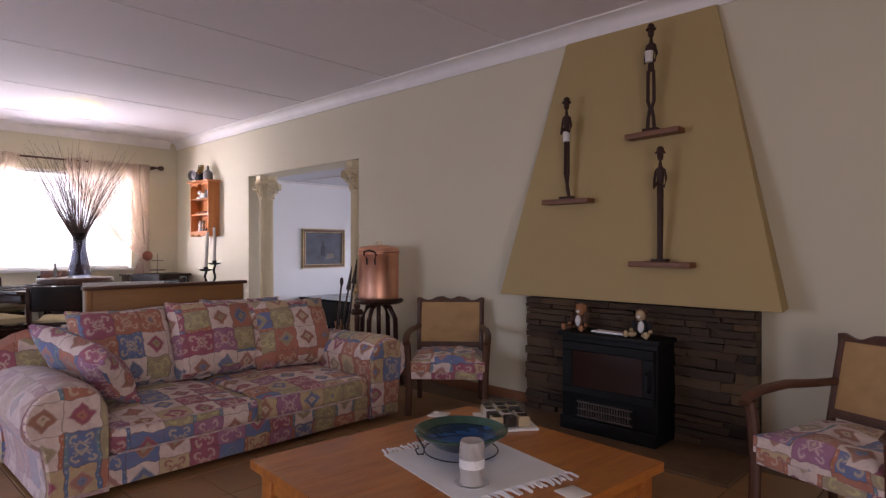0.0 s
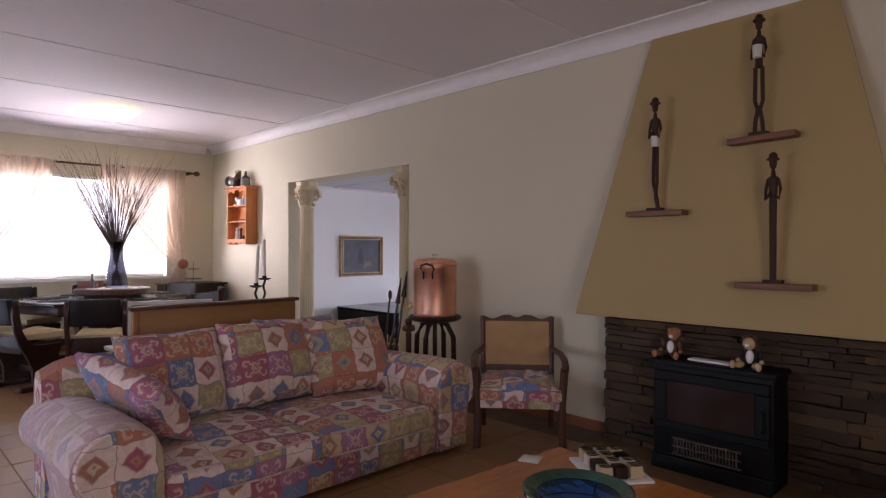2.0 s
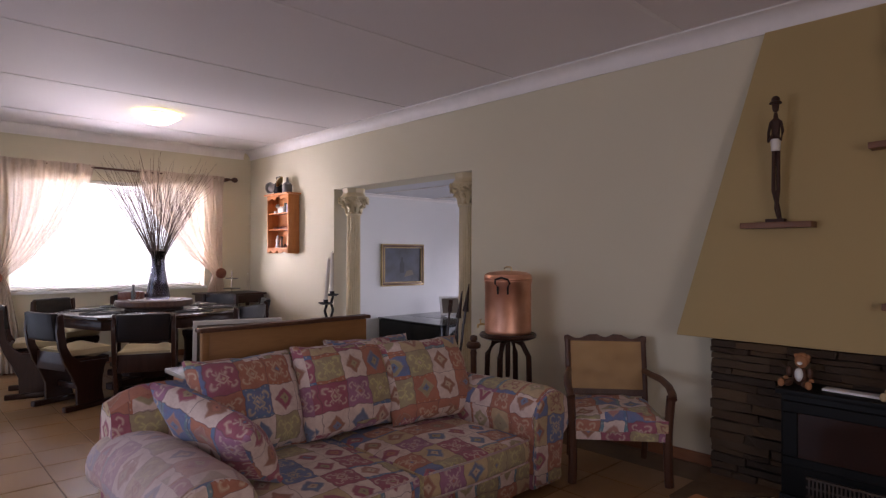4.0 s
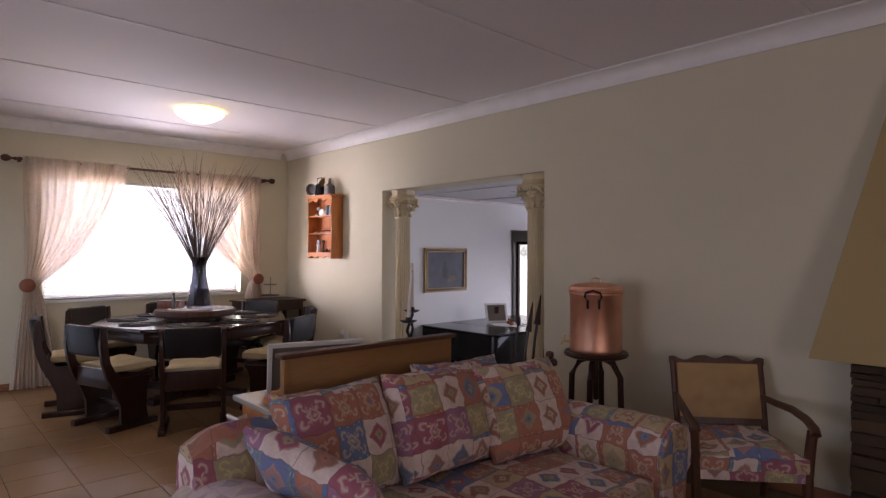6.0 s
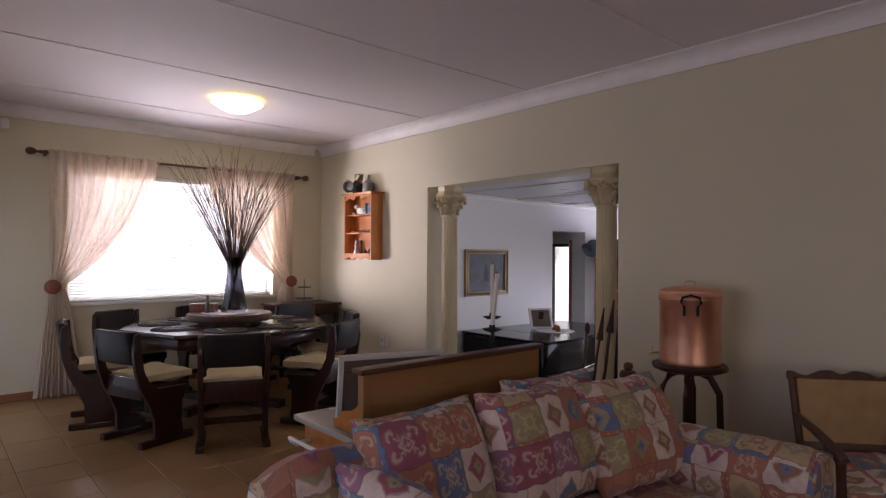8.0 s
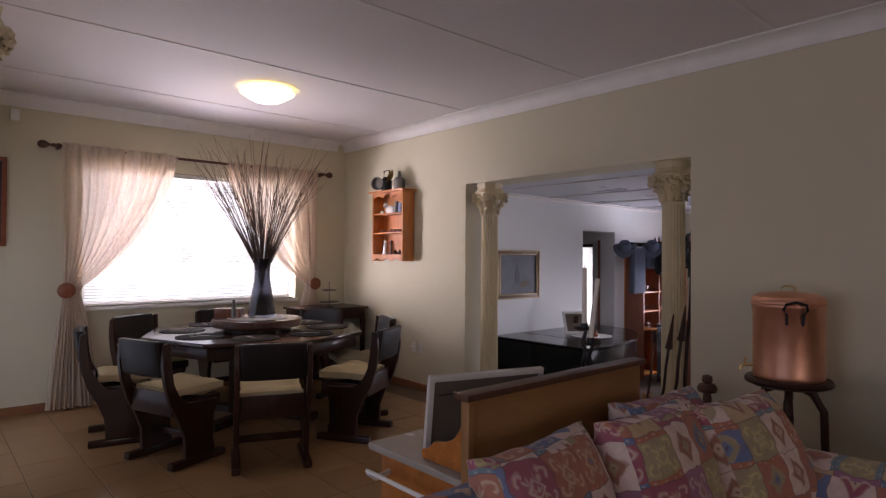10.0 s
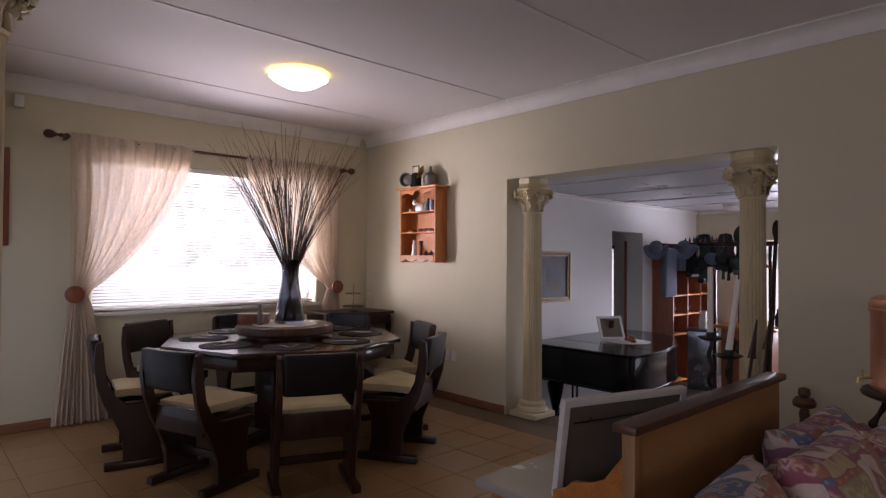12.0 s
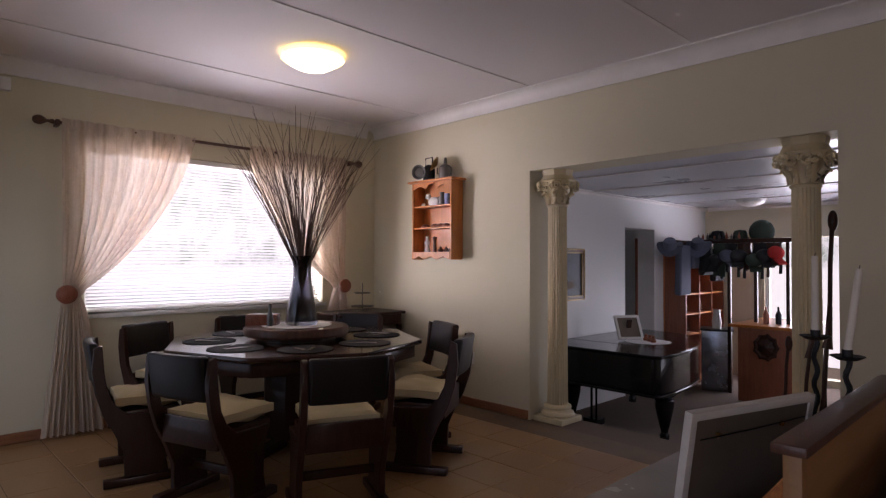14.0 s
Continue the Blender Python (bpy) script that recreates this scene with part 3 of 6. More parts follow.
def skirting(p, q, d):
    bm = bmesh.new()
    x0, x1 = sorted((p[0], q[0] + d[0] * 0.018 if p[0] == q[0] else q[0]))
    y0, y1 = sorted((p[1], q[1] + d[1] * 0.018 if p[1] == q[1] else q[1]))
    box(bm, x0, x1, y0, y1, 0.0, 0.08)
    soften(bm, 0.005, 1)
    struct("baseboard", bm, M["skirt"], "low reddish brown wooden skirting", "baseboard", smooth=True)


skirting((W + 0.002, N - 0.002), (OX0 - 0.01, N - 0.002), (0, -1))
skirting((OX1 + 0.01, N - 0.002), (-2.36, N - 0.002), (0, -1))
skirting((-0.68, N - 0.002), (E, N - 0.002), (0, -1))
skirting((W + 0.002, 0.06), (W + 0.002, N - 0.022), (1, 0))

# the sunken lounge behind the opening
DY0, DY1, DZ = 7.36, 8.22, 1.87
bm = bmesh.new()
box(bm, XL - 0.3, XL, NW2, DY0, FL - 0.1, CL + 0.2)
box(bm, XL - 0.3, XL, DY1, YB + 0.2, FL - 0.1, CL + 0.2)
box(bm, XL - 0.3, XL, DY0, DY1, DZ, CL + 0.2)
struct("wall_lounge_west", bm, M["wall2"], "white plastered wall with a doorway", "wall")
GX0, GX1, GZ0, GZ1 = -6.95, -4.6, -0.35, 1.78
bm = bmesh.new()
box(bm, XL, GX0, YB, YB + 0.2, FL - 0.1, CL + 0.2)
box(bm, GX1, -3.0, YB, YB + 0.2, FL - 0.1, CL + 0.2)
box(bm, GX0, GX1, YB, YB + 0.2, GZ1, CL + 0.2)
box(bm, GX0, GX1, YB, YB + 0.2, FL - 0.1, GZ0)
struct("wall_lounge_north", bm, M["wall"], "cream plastered wall with a glass door", "wall")
bm = bmesh.new()
box(bm, -3.2, -3.0, NW2, 6.3, FL - 0.1, CL + 0.2)
box(bm, -3.2, -3.0, 8.3, YB, FL - 0.1, CL + 0.2)
box(bm, -3.2, -3.0, 6.3, 8.3, FL - 0.1, 0.2)
box(bm, -3.2, -3.0, 6.3, 8.3, 1.7, CL + 0.2)
struct("wall_lounge_east", bm, M["wall2"], "plain white plastered wall with an added unseen window", "wall")
struct("floor_lounge", bx(XL - 0.3, -3.0, NW2, YB + 0.2, FL - 0.1, FL), M["carpet"], "brown carpet in the sunken lounge", "floor")
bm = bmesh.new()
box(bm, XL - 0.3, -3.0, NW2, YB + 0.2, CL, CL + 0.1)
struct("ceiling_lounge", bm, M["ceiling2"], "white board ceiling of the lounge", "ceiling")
bm = bmesh.new()
for y in (5.35, 6.5, 7.65, 8.8):
    box(bm, XL + 0.05, -3.2, y - 0.02, y + 0.02, CL - 0.012, CL - 0.001)
struct("ceiling_trim_lounge", bm, M["strip"], "cover strips over the lounge ceiling joints", "trim")
# the passage beyond the lounge's doorway
bm = bmesh.new()
box(bm, -9.6, XL - 0.3, 6.2, 6.4, FL - 0.1, CL + 0.2)
PX0, PX1, PZ0, PZ1 = -9.56, -9.08, 0.0, 1.72
box(bm, PX1, XL - 0.3, 9.4, 9.6, FL - 0.1, CL + 0.2)
box(bm, -9.6, PX0, 9.4, 9.6, FL - 0.1, CL + 0.2)
box(bm, PX0, PX1, 9.4, 9.6, PZ1, CL + 0.2)
box(bm, PX0, PX1, 9.4, 9.6, FL - 0.1, PZ0)
box(bm, -9.6, XL - 0.3, 6.4, 9.4, CL, CL + 0.1)
struct("wall_passage", bm, M["wall2"], "white walls of the passage behind the doorway", "wall")
struct("floor_passage", bx(-9.6, XL - 0.3, 6.4, 9.4, FL - 0.1, FL - 0.002), M["carpet"], "brown carpet in the passage", "floor")
struct("wall_passage_west", bx(-9.7, -9.6, 6.4, 9.4, FL, CL), M["wall2"], "white wall of the passage", "wall")
# ground, and glowing sheets in place of the bright garden outside
struct("ground", bx(-400, 400, -400, 400, -0.75, -0.62), M["carpet"], "bare ground outside", "ground")
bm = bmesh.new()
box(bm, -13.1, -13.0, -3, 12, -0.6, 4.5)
struct("backdrop", bm, M["garden"], "glowing sheet standing in for the bright garden outside the windows", "backdrop")
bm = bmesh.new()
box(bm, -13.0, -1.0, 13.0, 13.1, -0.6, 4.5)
struct("backdrop_north", bm, M["garden"], "glowing sheet standing in for the bright garden outside the lounge", "backdrop")
# one unseen slab added over everything to keep the sky out
bm = bmesh.new()
box(bm, -10.2, 3.2, -3.7, 10.6, 3.12, 3.2)
struct("roof", bm, M["ceiling"], "unseen flat slab added over the rooms to block the sky", "roof")

# ---- dining window: frame, blind, curtains ----
win = struct("window_1", bx(W - 0.2, W - 0.16, WY0, WY1, WZ0, WZ0 + 0.05), M["white"], "wide white framed window with blinds", "window")
for n_, b in (("window_frame", (W - 0.2, W - 0.16, WY0, WY1, WZ1 - 0.05, WZ1)), ("window_frame", (W - 0.2, W - 0.16, WY0, WY0 + 0.05, WZ0 + 0.05, WZ1 - 0.05)),
              ("window_frame", (W - 0.2, W - 0.16, WY1 - 0.05, WY1, WZ0 + 0.05, WZ1 - 0.05))):
    part(n_, bx(*b, 0.004), M["white"], win)
pane = part("pane", bx(W - 0.185, W - 0.18, WY0 + 0.05, WY1 - 0.05, WZ0 + 0.05, WZ1 - 0.05), M["clear"], win)
pane.visible_shadow = False
part("window_sill", bx(W - 0.16, W + 0.03, WY0 - 0.03, WY1 + 0.03, WZ0 - 0.035, WZ0, 0.006), M["white"], win, "white painted sill")
blind = thing("venetian_blind", pose(W - 0.05, (WY0 + WY1) / 2, 0), "white venetian blind with narrow tilted slats, lowered", "blind")
part("headrail", bx(-0.03, 0.03, -1.11, 1.11, WZ1 - 0.05, WZ1 - 0.005, 0.004), M["white"], blind)
part("bottom_rail", bx(-0.015, 0.015, -1.11, 1.11, WZ0 + 0.012, WZ0 + 0.03, 0.004), M["white"], blind)
slat_bm = bmesh.new()
box(slat_bm, -0.0135, 0.0135, -1.105, 1.105, -0.0006, 0.0006)
slat0 = part("slat", slat_bm, M["slat"], blind, smooth=False)
slat0.matrix_basis = pose(0, 0, WZ0 + 0.05, 0, -34, 0)
z = WZ0 + 0.05
while z < WZ1 - 0.09:
    z += 0.029
    o = new("slat", slat0.data)
    o.parent = blind
    o.matrix_basis = pose(0, 0, z, 0, -34, 0)
for y in (-0.75, 0.0, 0.75):
    part("cord", tube([(0.015, y, WZ0 + 0.03), (0.015, y, WZ1 - 0.05)], 0.0015, 5), M["white"], blind)

RX, RZ = W + 0.085, 2.475
rod = thing("curtain_rod", pose(RX, 0, RZ), "dark turned wooden curtain rod with round finials", "curtain rod")
part("rod", tube([(0, 0.86, 0), (0, 3.66, 0)], 0.014, 12), M["mid"], rod)
fin = [(0.0, 0.0), (0.016, 0.004), (0.02, 0.02), (0.013, 0.035), (0.011, 0.05), (0.022, 0.065), (0.034, 0.085), (0.038, 0.105), (0.032, 0.13), (0.016, 0.145), (0.0, 0.148)]
part("finial", lathe(fin, 20, m=pose(0, 0.86, 0, 90)), M["mid"], rod)
part("finial", lathe(fin, 20, m=pose(0, 3.66, 0, -90)), M["mid"], rod)
for y in (0.88, 3.64):
    part("bracket", bx(-0.083, 0.02, y - 0.015, y + 0.015, -0.03, 0.02, 0.005), M["mid"], rod)


def curtain(y_out, y_in, label):
    """A sheer curtain on the rod, gathered to its tie-back at the outer side, then hanging to the floor."""
    bm = bmesh.new()
    rows, cols = 46, 150
    s = 1 if y_in > y_out else -1
    grid = []
    tie_z, foot = 1.12, 0.02
    for r in range(rows + 1):
        zz = RZ + 0.03 - (RZ + 0.03 - foot) * r / rows
        if zz > tie_z:
            f = (RZ + 0.03 - zz) / (RZ + 0.03 - tie_z)
            inner = y_in + (y_out + s * 0.14 - y_in) * (f ** 1.65 * 0.9 + 0.1 * f ** 6)
            outer = y_out + s * 0.03 * f
        else:
            f = (tie_z - zz) / (tie_z - foot)
            inner = y_out + s * (0.14 + 0.20 * f ** 0.6)
            outer = y_out + s * (0.03 - 0.13 * f ** 0.8)
        near = abs(zz - tie_z)
        row = []
        for c in range(cols + 1):
            u = c / cols
            y = outer + (inner - outer) * u
            amp = 0.020 + 0.020 * min(1, near / 0.5)
            w = amp * (0.65 + 0.7 * noise.noise((u * 5, 4.0, y_in))) * math.sin(u * 2 * math.pi * 10 + 9.0 * noise.noise((u * 4, zz * 0.5, y_out))) + 0.008 * math.sin(u * 80 + zz * 3) + 0.012 * noise.noise((u * 6, zz * 1.5, y_out))
            if zz > RZ - 0.06:
                w *= 0.55
            row.append(bm.verts.new((RX + (0.012 if abs(zz - RZ) > 0.05 else 0.03) + w, y, zz + 0.01 * noise.noise((u * 9, zz, 3.0)))))
        grid.append(row)
    for a, b in zip(grid, grid[1:]):
        for c in range(cols):
            bm.faces.new((a[c], a[c + 1], b[c + 1], b[c]))
    return place("curtain", bm, M["curtain"], Matrix(), label, "curtain", "sheer curtains at the dining window")


curtain(0.90, 1.945, "sheer blush curtain drawn aside by a tie-back")
curtain(3.60, 2.45, "sheer blush curtain drawn aside behind the twigs")
for y in (0.945, 3.53):
    tb = thing("curtain_tieback", pose(W + 0.003, y, 1.125), "round brown wooden curtain tie-back knob", "tieback", "curtain tie-backs")
    part("knob", lathe([(0.0, 0), (0.06, 0), (0.075, 0.012), (0.072, 0.028), (0.045, 0.04), (0.0, 0.044)], 28, m=pose(0.155, 0, 0, 0, 90, 0)), M["redbrown"], tb, "round polished wooden disc")
    part("stem", tube([(0.0, 0, 0), (0.16, 0, 0)], 0.012, 10), M["redbrown"], tb)

# ---- ceiling lamps ----
lamp = thing("ceiling_lamp", pose(-7.5, 2.17, CEIL), "lit round frosted glass ceiling lamp", "ceiling lamp")
part("base_plate", lathe([(0.0, -0.001), (0.11, -0.001), (0.11, -0.03), (0.0, -0.03)], 40), M["brass"], lamp)
part("rim", lathe([(0.10, -0.031), (0.228, -0.033), (0.232, -0.040), (0.222, -0.052), (0.206, -0.0525), (0.206, -0.034)], 40, caps=False), M["lamprim"], lamp, "amber glass rim")
part("shade", lathe([(0.10, -0.035), (0.20, -0.036), (0.205, -0.055), (0.165, -0.085), (0.11, -0.112), (0.05, -0.122), (0.0, -0.124)], 40), M["lampglass"], lamp, "glowing frosted glass bowl")
for a in (20, 140, 260):
    part("clip", lathe([(0, 0), (0.008, 0.0), (0.008, 0.03), (0, 0.032)], 10, m=pose(0.2 * math.cos(radians(a)), 0.2 * math.sin(radians(a)), -0.055)), M["brass"], lamp)
lamp2 = thing("ceiling_lamp", pose(-6.75, 8.9, CL), "unlit round frosted glass ceiling lamp in the lounge", "ceiling lamp")
part("base_plate", lathe([(0.0, -0.001), (0.2, -0.001), (0.2, -0.02), (0.0, -0.02)], 32), M["white"], lamp2)
part("shade", lathe([(0.19, -0.021), (0.18, -0.05), (0.13, -0.085), (0.06, -0.105), (0.0, -0.108)], 32), M["frostglass"], lamp2)


# ---- columns in the opening ----
def capital_curl(bm, a, r, z):
    d = Vector((math.cos(a), math.sin(a), 0))
    s = Vector((-d.y, d.x, 0))
    for k in (-1, 1):
        pts = []
        for i in range(15):
            t = i / 14
            ang = t * 3.6 * math.pi
            q = 0.045 * (1 - 0.78 * t)
            pts.append(d * (r + 0.012) + s * k * (0.012 + 0.03 + q * math.cos(ang + math.pi)) + Vector((0, 0, z + q * math.sin(ang))))
        tube(pts, 0.014, 6, bm, 0.7)


def column(x, y, base, top, label, group=""):
    """A slim fluted column with a scrolled, leafy capital."""
    c = thing("column", pose(x, y, base), label, "column", group)
    h = top - base
    r = 0.082
    part("plinth", bx(-0.15, 0.15, -0.15, 0.15, 0.0, 0.05, 0.006), M["column"], c)
    part("foot", lathe([(0.0, 0.05), (0.14, 0.05), (0.148, 0.065), (0.14, 0.085), (0.118, 0.095), (0.112, 0.11), (0.122, 0.125), (0.118, 0.14), (0.1, 0.15), (0.0, 0.15)], 40), M["column"], c)
    part("shaft", lathe([(r * 1.1, 0.15), (r * 1.08, 0.3), (r, h - 0.33), (r * 1.02, h - 0.325)], 96, 24, 0.10), M["column"], c, "fluted shaft", angle=60)
    bm = lathe([(0.0, h - 0.325), (r * 1.12, h - 0.325), (r * 1.16, h - 0.31), (r * 0.98, h - 0.3), (r * 1.05, h - 0.24), (r * 1.35, h - 0.17), (r * 1.55, h - 0.125), (r * 1.3, h - 0.115), (0, h - 0.115)], 40)
    for i in range(8):
        a = i * math.pi / 4 + 0.39
        d = Vector((math.cos(a), math.sin(a), 0))
        tube([d * (r * 1.0) + Vector((0, 0, h - 0.30)), d * (r * 1.18) + Vector((0, 0, h - 0.24)), d * (r * 1.62) + Vector((0, 0, h - 0.20)), d * (r * 1.75) + Vector((0, 0, h - 0.225))], 0.024, 7, bm, 0.5)
    part("leaves", bm, M["column"], c)
    bm = bmesh.new()
    for i in range(4):
        capital_curl(bm, i * math.pi / 2, 0.125, h - 0.155)
        capital_curl(bm, i * math.pi / 2 + math.pi / 4, 0.155, h - 0.15)
    part("volutes", bm, M["column"], c, "scrolled volutes")
    bm = bmesh.new()
    prof = [(0.165, h - 0.115), (0.17, h - 0.10), (0.15, h - 0.085), (0.132, h - 0.05), (0.140, h - 0.012), (0.140, h - 0.001)]
    lathe([(q * 1.0, zz) for q, zz in prof], 8, m=pose(0, 0, 0, 0, 0, 22.5), bm=bm)
    part("abacus", bm, M["column"], c)
    return c


column(-6.775, 4.215, 0.0, OZ, "cream fluted column with a scrolled capital at the opening", "columns in the opening")
column(-4.835, 4.215, 0.0, OZ, "cream fluted column with a scrolled capital at the opening", "columns in the opening")
column(-6.05, 0.05, 0.0, 2.60, "cream fluted column at the end of the wall")

# ---- fireplace ----
HY = N - 0.003
bm = bmesh.new()
v = [bm.verts.new(p) for p in ((-2.53, N - 0.25, 0.89), (-0.535, N - 0.25, 0.89), (-0.562, HY, 0.89), (-2.55, HY, 0.89),
                               (-2.06, N - 0.035, 2.80), (-0.965, N - 0.035, 2.80), (-0.968, HY, 2.80), (-2.062, HY, 2.80))]
for f in ((0, 1, 5, 4), (1, 2, 6, 5), (3, 0, 4, 7), (3, 2, 1, 0), (4, 5, 6, 7), (2, 3, 7, 6)):
    bm.faces.new([v[i] for i in f])
bmesh.ops.recalc_face_normals(bm, faces=bm.faces[:])
soften(bm, 0.008, 2)
struct("chimney_hood", bm, M["hood"], "ochre plastered tapering chimney hood above the stove", "chimney hood", smooth=True)
struct("chimney_core", bx(-2.33, -0.71, 3.945, HY, 0.0, 0.889), M["mortar"], "dark mortar behind the stone cladding", "fireplace")
struct("hearth", bx(-2.36, -0.68, 3.35, 3.945, 0.001, 0.02, 0.004), M["slate"], "dark slate hearth on the floor", "hearth")

stove = thing("stove", pose(-1.52, 3.62, 0.02), "black cast iron closed stove with a glass door", "stove")
part("body", bx(-0.34, 0.34, 0.02, 0.32, 0.0, 0.63, 0.012), M["stove"], stove)
part("top_plate", bx(-0.36, 0.36, -0.01, 0.32, 0.631, 0.66, 0.006), M["stove"], stove)
bm = bmesh.new()
for b in ((-0.325, 0.325, 0.54, 0.60), (-0.325, 0.325, 0.25, 0.30), (-0.325, -0.25, 0.30, 0.54), (0.25, 0.325, 0.30, 0.54)):
    box(bm, b[0], b[1], -0.005, 0.019, b[2], b[3])
soften(bm, 0.005, 1)
part("door_frame", bm, M["stove"], stove)
part("pane", bx(-0.25, 0.25, 0.004, 0.012, 0.30, 0.54), M["stoveglass"], stove, "dark sooty glass")
part("handle", tube([(0.29, -0.005, 0.34), (0.29, -0.035, 0.36), (0.29, -0.035, 0.45), (0.29, -0.005, 0.47)], 0.009, 8), M["iron"], stove)
bm = bmesh.new()
for i in range(20):
    x = -0.20 + i * 0.0185
    box(bm, x, x + 0.008, -0.004, 0.015, 0.115, 0.195)
for z in (0.103, 0.150, 0.196):
    box(bm, -0.21, 0.18, -0.007, -0.0045 if z == 0.150 else 0.015, z, z + 0.011)
part("grille", bm, M["grille"], stove, "steel air grille")
part("foot_plate", bx(-0.34, 0.34, -0.008, 0.019, 0.0, 0.09, 0.006), M["stove"], stove)


def plush(x, y, mats, lean, label):
    """A small sitting rag toy: legs, jacket, shirt front, head and hair."""
    o = bmesh.new()

    def ball(c, r, sq, mi):
        got = bmesh.ops.create_uvsphere(o, u_segments=14, v_segments=9, radius=r, matrix=Matrix.Translation(c) @ Matrix.Diagonal((*sq, 1)))
        for f in {f for vv in got["verts"] for f in vv.link_faces}:
            f.material_index = mi
    ball((0, 0, 0.062), 0.046, (0.95, 0.8, 1.35), 1)
    ball((0, -0.022, 0.07), 0.034, (0.75, 0.75, 1.3), 2)
    ball((lean, -0.01, 0.152), 0.037, (1, 0.95, 1.08), 0)
    ball((lean, 0.012, 0.163), 0.040, (1.08, 0.95, 1.05), 3)
    ball((lean, -0.044, 0.145), 0.013, (1.2, 0.9, 0.8), 2)
    for s in (-1, 1):
        ball((lean + s * 0.034, 0.004, 0.185), 0.013, (1, 0.6, 1), 3)
        ball((s * 0.05, -0.06, 0.022), 0.021, (1.2, 2.4, 1), 4)
        ball((s * 0.075, -0.11, 0.026), 0.019, (1, 0.8, 1.35), 0)
        ball((s * 0.058, -0.012, 0.085), 0.017, (1.0, 1, 2.0), 1)
        ball((s * 0.070, -0.03, 0.045), 0.014, (1, 1.2, 1), 0)
    ob = place("soft_toy", o, mats[0], pose(x, y, 0.681) @ Matrix.Scale(0.9, 4), label, "soft toy", "soft toys on the stove")
    for mm in mats[1:]:
        ob.data.materials.append(mm)


plush(-1.80, 3.77, (M["plush"], M["mid"], M["linen"], M["plush"], M["mid"]), 0.01, "small orange rag toy in a white shirt on the stove")
plush(-1.33, 3.75, (M["plush2"], M["blackcloth"], M["linen"], M["mid"], M["plush2"]), -0.01, "small tan rag toy in a dark jacket on the stove")
place("newspaper", bx(-0.13, 0.13, -0.04, 0.04, 0, 0.012, 0.003), M["linen"], pose(-1.55, 3.75, 0.681, 0, 0, -4), "folded pale paper lying on the stove", "paper")


def hood_y(z):
    return N - 0.25 + 0.215 * (z - 0.89) / 1.91


def ledge(x0, x1, z, tilt, label):
    w = x1 - x0
    y = hood_y(z + 0.02)
    place("wall_shelf", bx(-w / 2, w / 2, -0.11, -0.004, -0.035, 0.0, 0.005), M["shelfwood"], pose((x0 + x1) / 2, y + 0.004, z, 0, tilt, 0), label, "shelf", "shelves on the chimney hood")
    return y


def figure(x, y, z, h, kind, label):
    """A slender carved statue: plinth, long legs, narrow torso, folded arms and a hat."""
    bm = bmesh.new()
    box(bm, -0.065, 0.065, -0.035, 0.035, 0.0, 0.018)
    hip, sh, head = h * 0.56, h * 0.82, h * 0.925
    if kind == "slim":
        tube([(0, 0, 0.018), (0, 0, hip * 0.5), (0, 0, hip), (0, 0, hip + 0.05)], 0.023, 12, bm, 1.2)
    elif kind == "bowed":
        for s in (-1, 1):
            tube([(s * 0.03, 0, 0.018), (s * 0.025, 0, hip * 0.2), (s * 0.008, 0, hip * 0.38), (s * 0.028, 0, hip * 0.5), (s * 0.024, 0, hip)], 0.015, 9, bm)
    else:
        tube([(-0.012, 0, hip), (-0.016, 0, hip * 0.45), (0.02, -0.01, hip * 0.2), (0.028, 0, 0.018)], 0.015, 9, bm)
        tube([(0.018, 0, hip), (0.018, 0, hip * 0.45), (0.0, 0.008, hip * 0.2), (0.022, 0.008, 0.018)], 0.015, 9, bm)
    lathe([(0.0, hip - 0.01), (0.03, hip), (0.026, hip + 0.05), (0.032, sh - 0.05), (0.04, sh - 0.015), (0.018, sh), (0.013, head - 0.045), (0.0, head - 0.04)], 14, bm=bm, m=Matrix.Diagonal((1, 0.7, 1, 1)))
    lathe([(0.0, head - 0.045), (0.02, head - 0.035), (0.026, head - 0.01), (0.024, head + 0.015), (0.0, head + 0.02)], 12, bm=bm)
    lathe([(0.0, head + 0.012), (0.044, head + 0.009), (0.044, head + 0.016), (0.031, head + 0.024), (0.028, h - 0.014), (0.016, h - 0.004), (0.0, h)], 16, bm=bm)
    for s in (-1, 1):
        tube([(s * 0.035, 0, sh - 0.02), (s * 0.05, 0.0, sh - 0.08), (s * 0.045, -0.02, sh - 0.13), (s * 0.008, -0.035, sh - 0.10)], 0.011, 7, bm)
    if kind != "slim":
        zc = hip + 0.035 if kind == "crossed" else sh - 0.10
        before = set(bm.faces)
        lathe([(0.0, zc - 0.035), (0.031, zc - 0.034), (0.037, zc + 0.035), (0.0, zc + 0.036)], 14, bm=bm, m=Matrix.Translation((0, 0.0 if kind == "crossed" else -0.04, 0)))
        for f in set(bm.faces) - before:
            f.material_index = 1
    bmesh.ops.scale(bm, vec=(0.76, 0.76, 1.0), verts=bm.verts[:])
    ob = place("statue", bm, M["redskin"], pose(x, y, z), label, "statue", "carved statues on the shelves")
    ob.data.materials.append(M["shirt"])
    return ob


y = ledge(-2.125, -1.745, 1.605, 0.0, "short dark wooden shelf on the chimney hood")
figure(-1.94, y - 0.06, 1.606, 0.74, "crossed", "slender dark carved wooden musician statue on a shelf")
y = ledge(-1.495, -1.13, 2.02, -1.8, "short dark wooden shelf on the chimney hood")
figure(-1.33, y - 0.06, 2.022, 0.71, "bowed", "slender dark carved wooden drummer statue on a shelf")
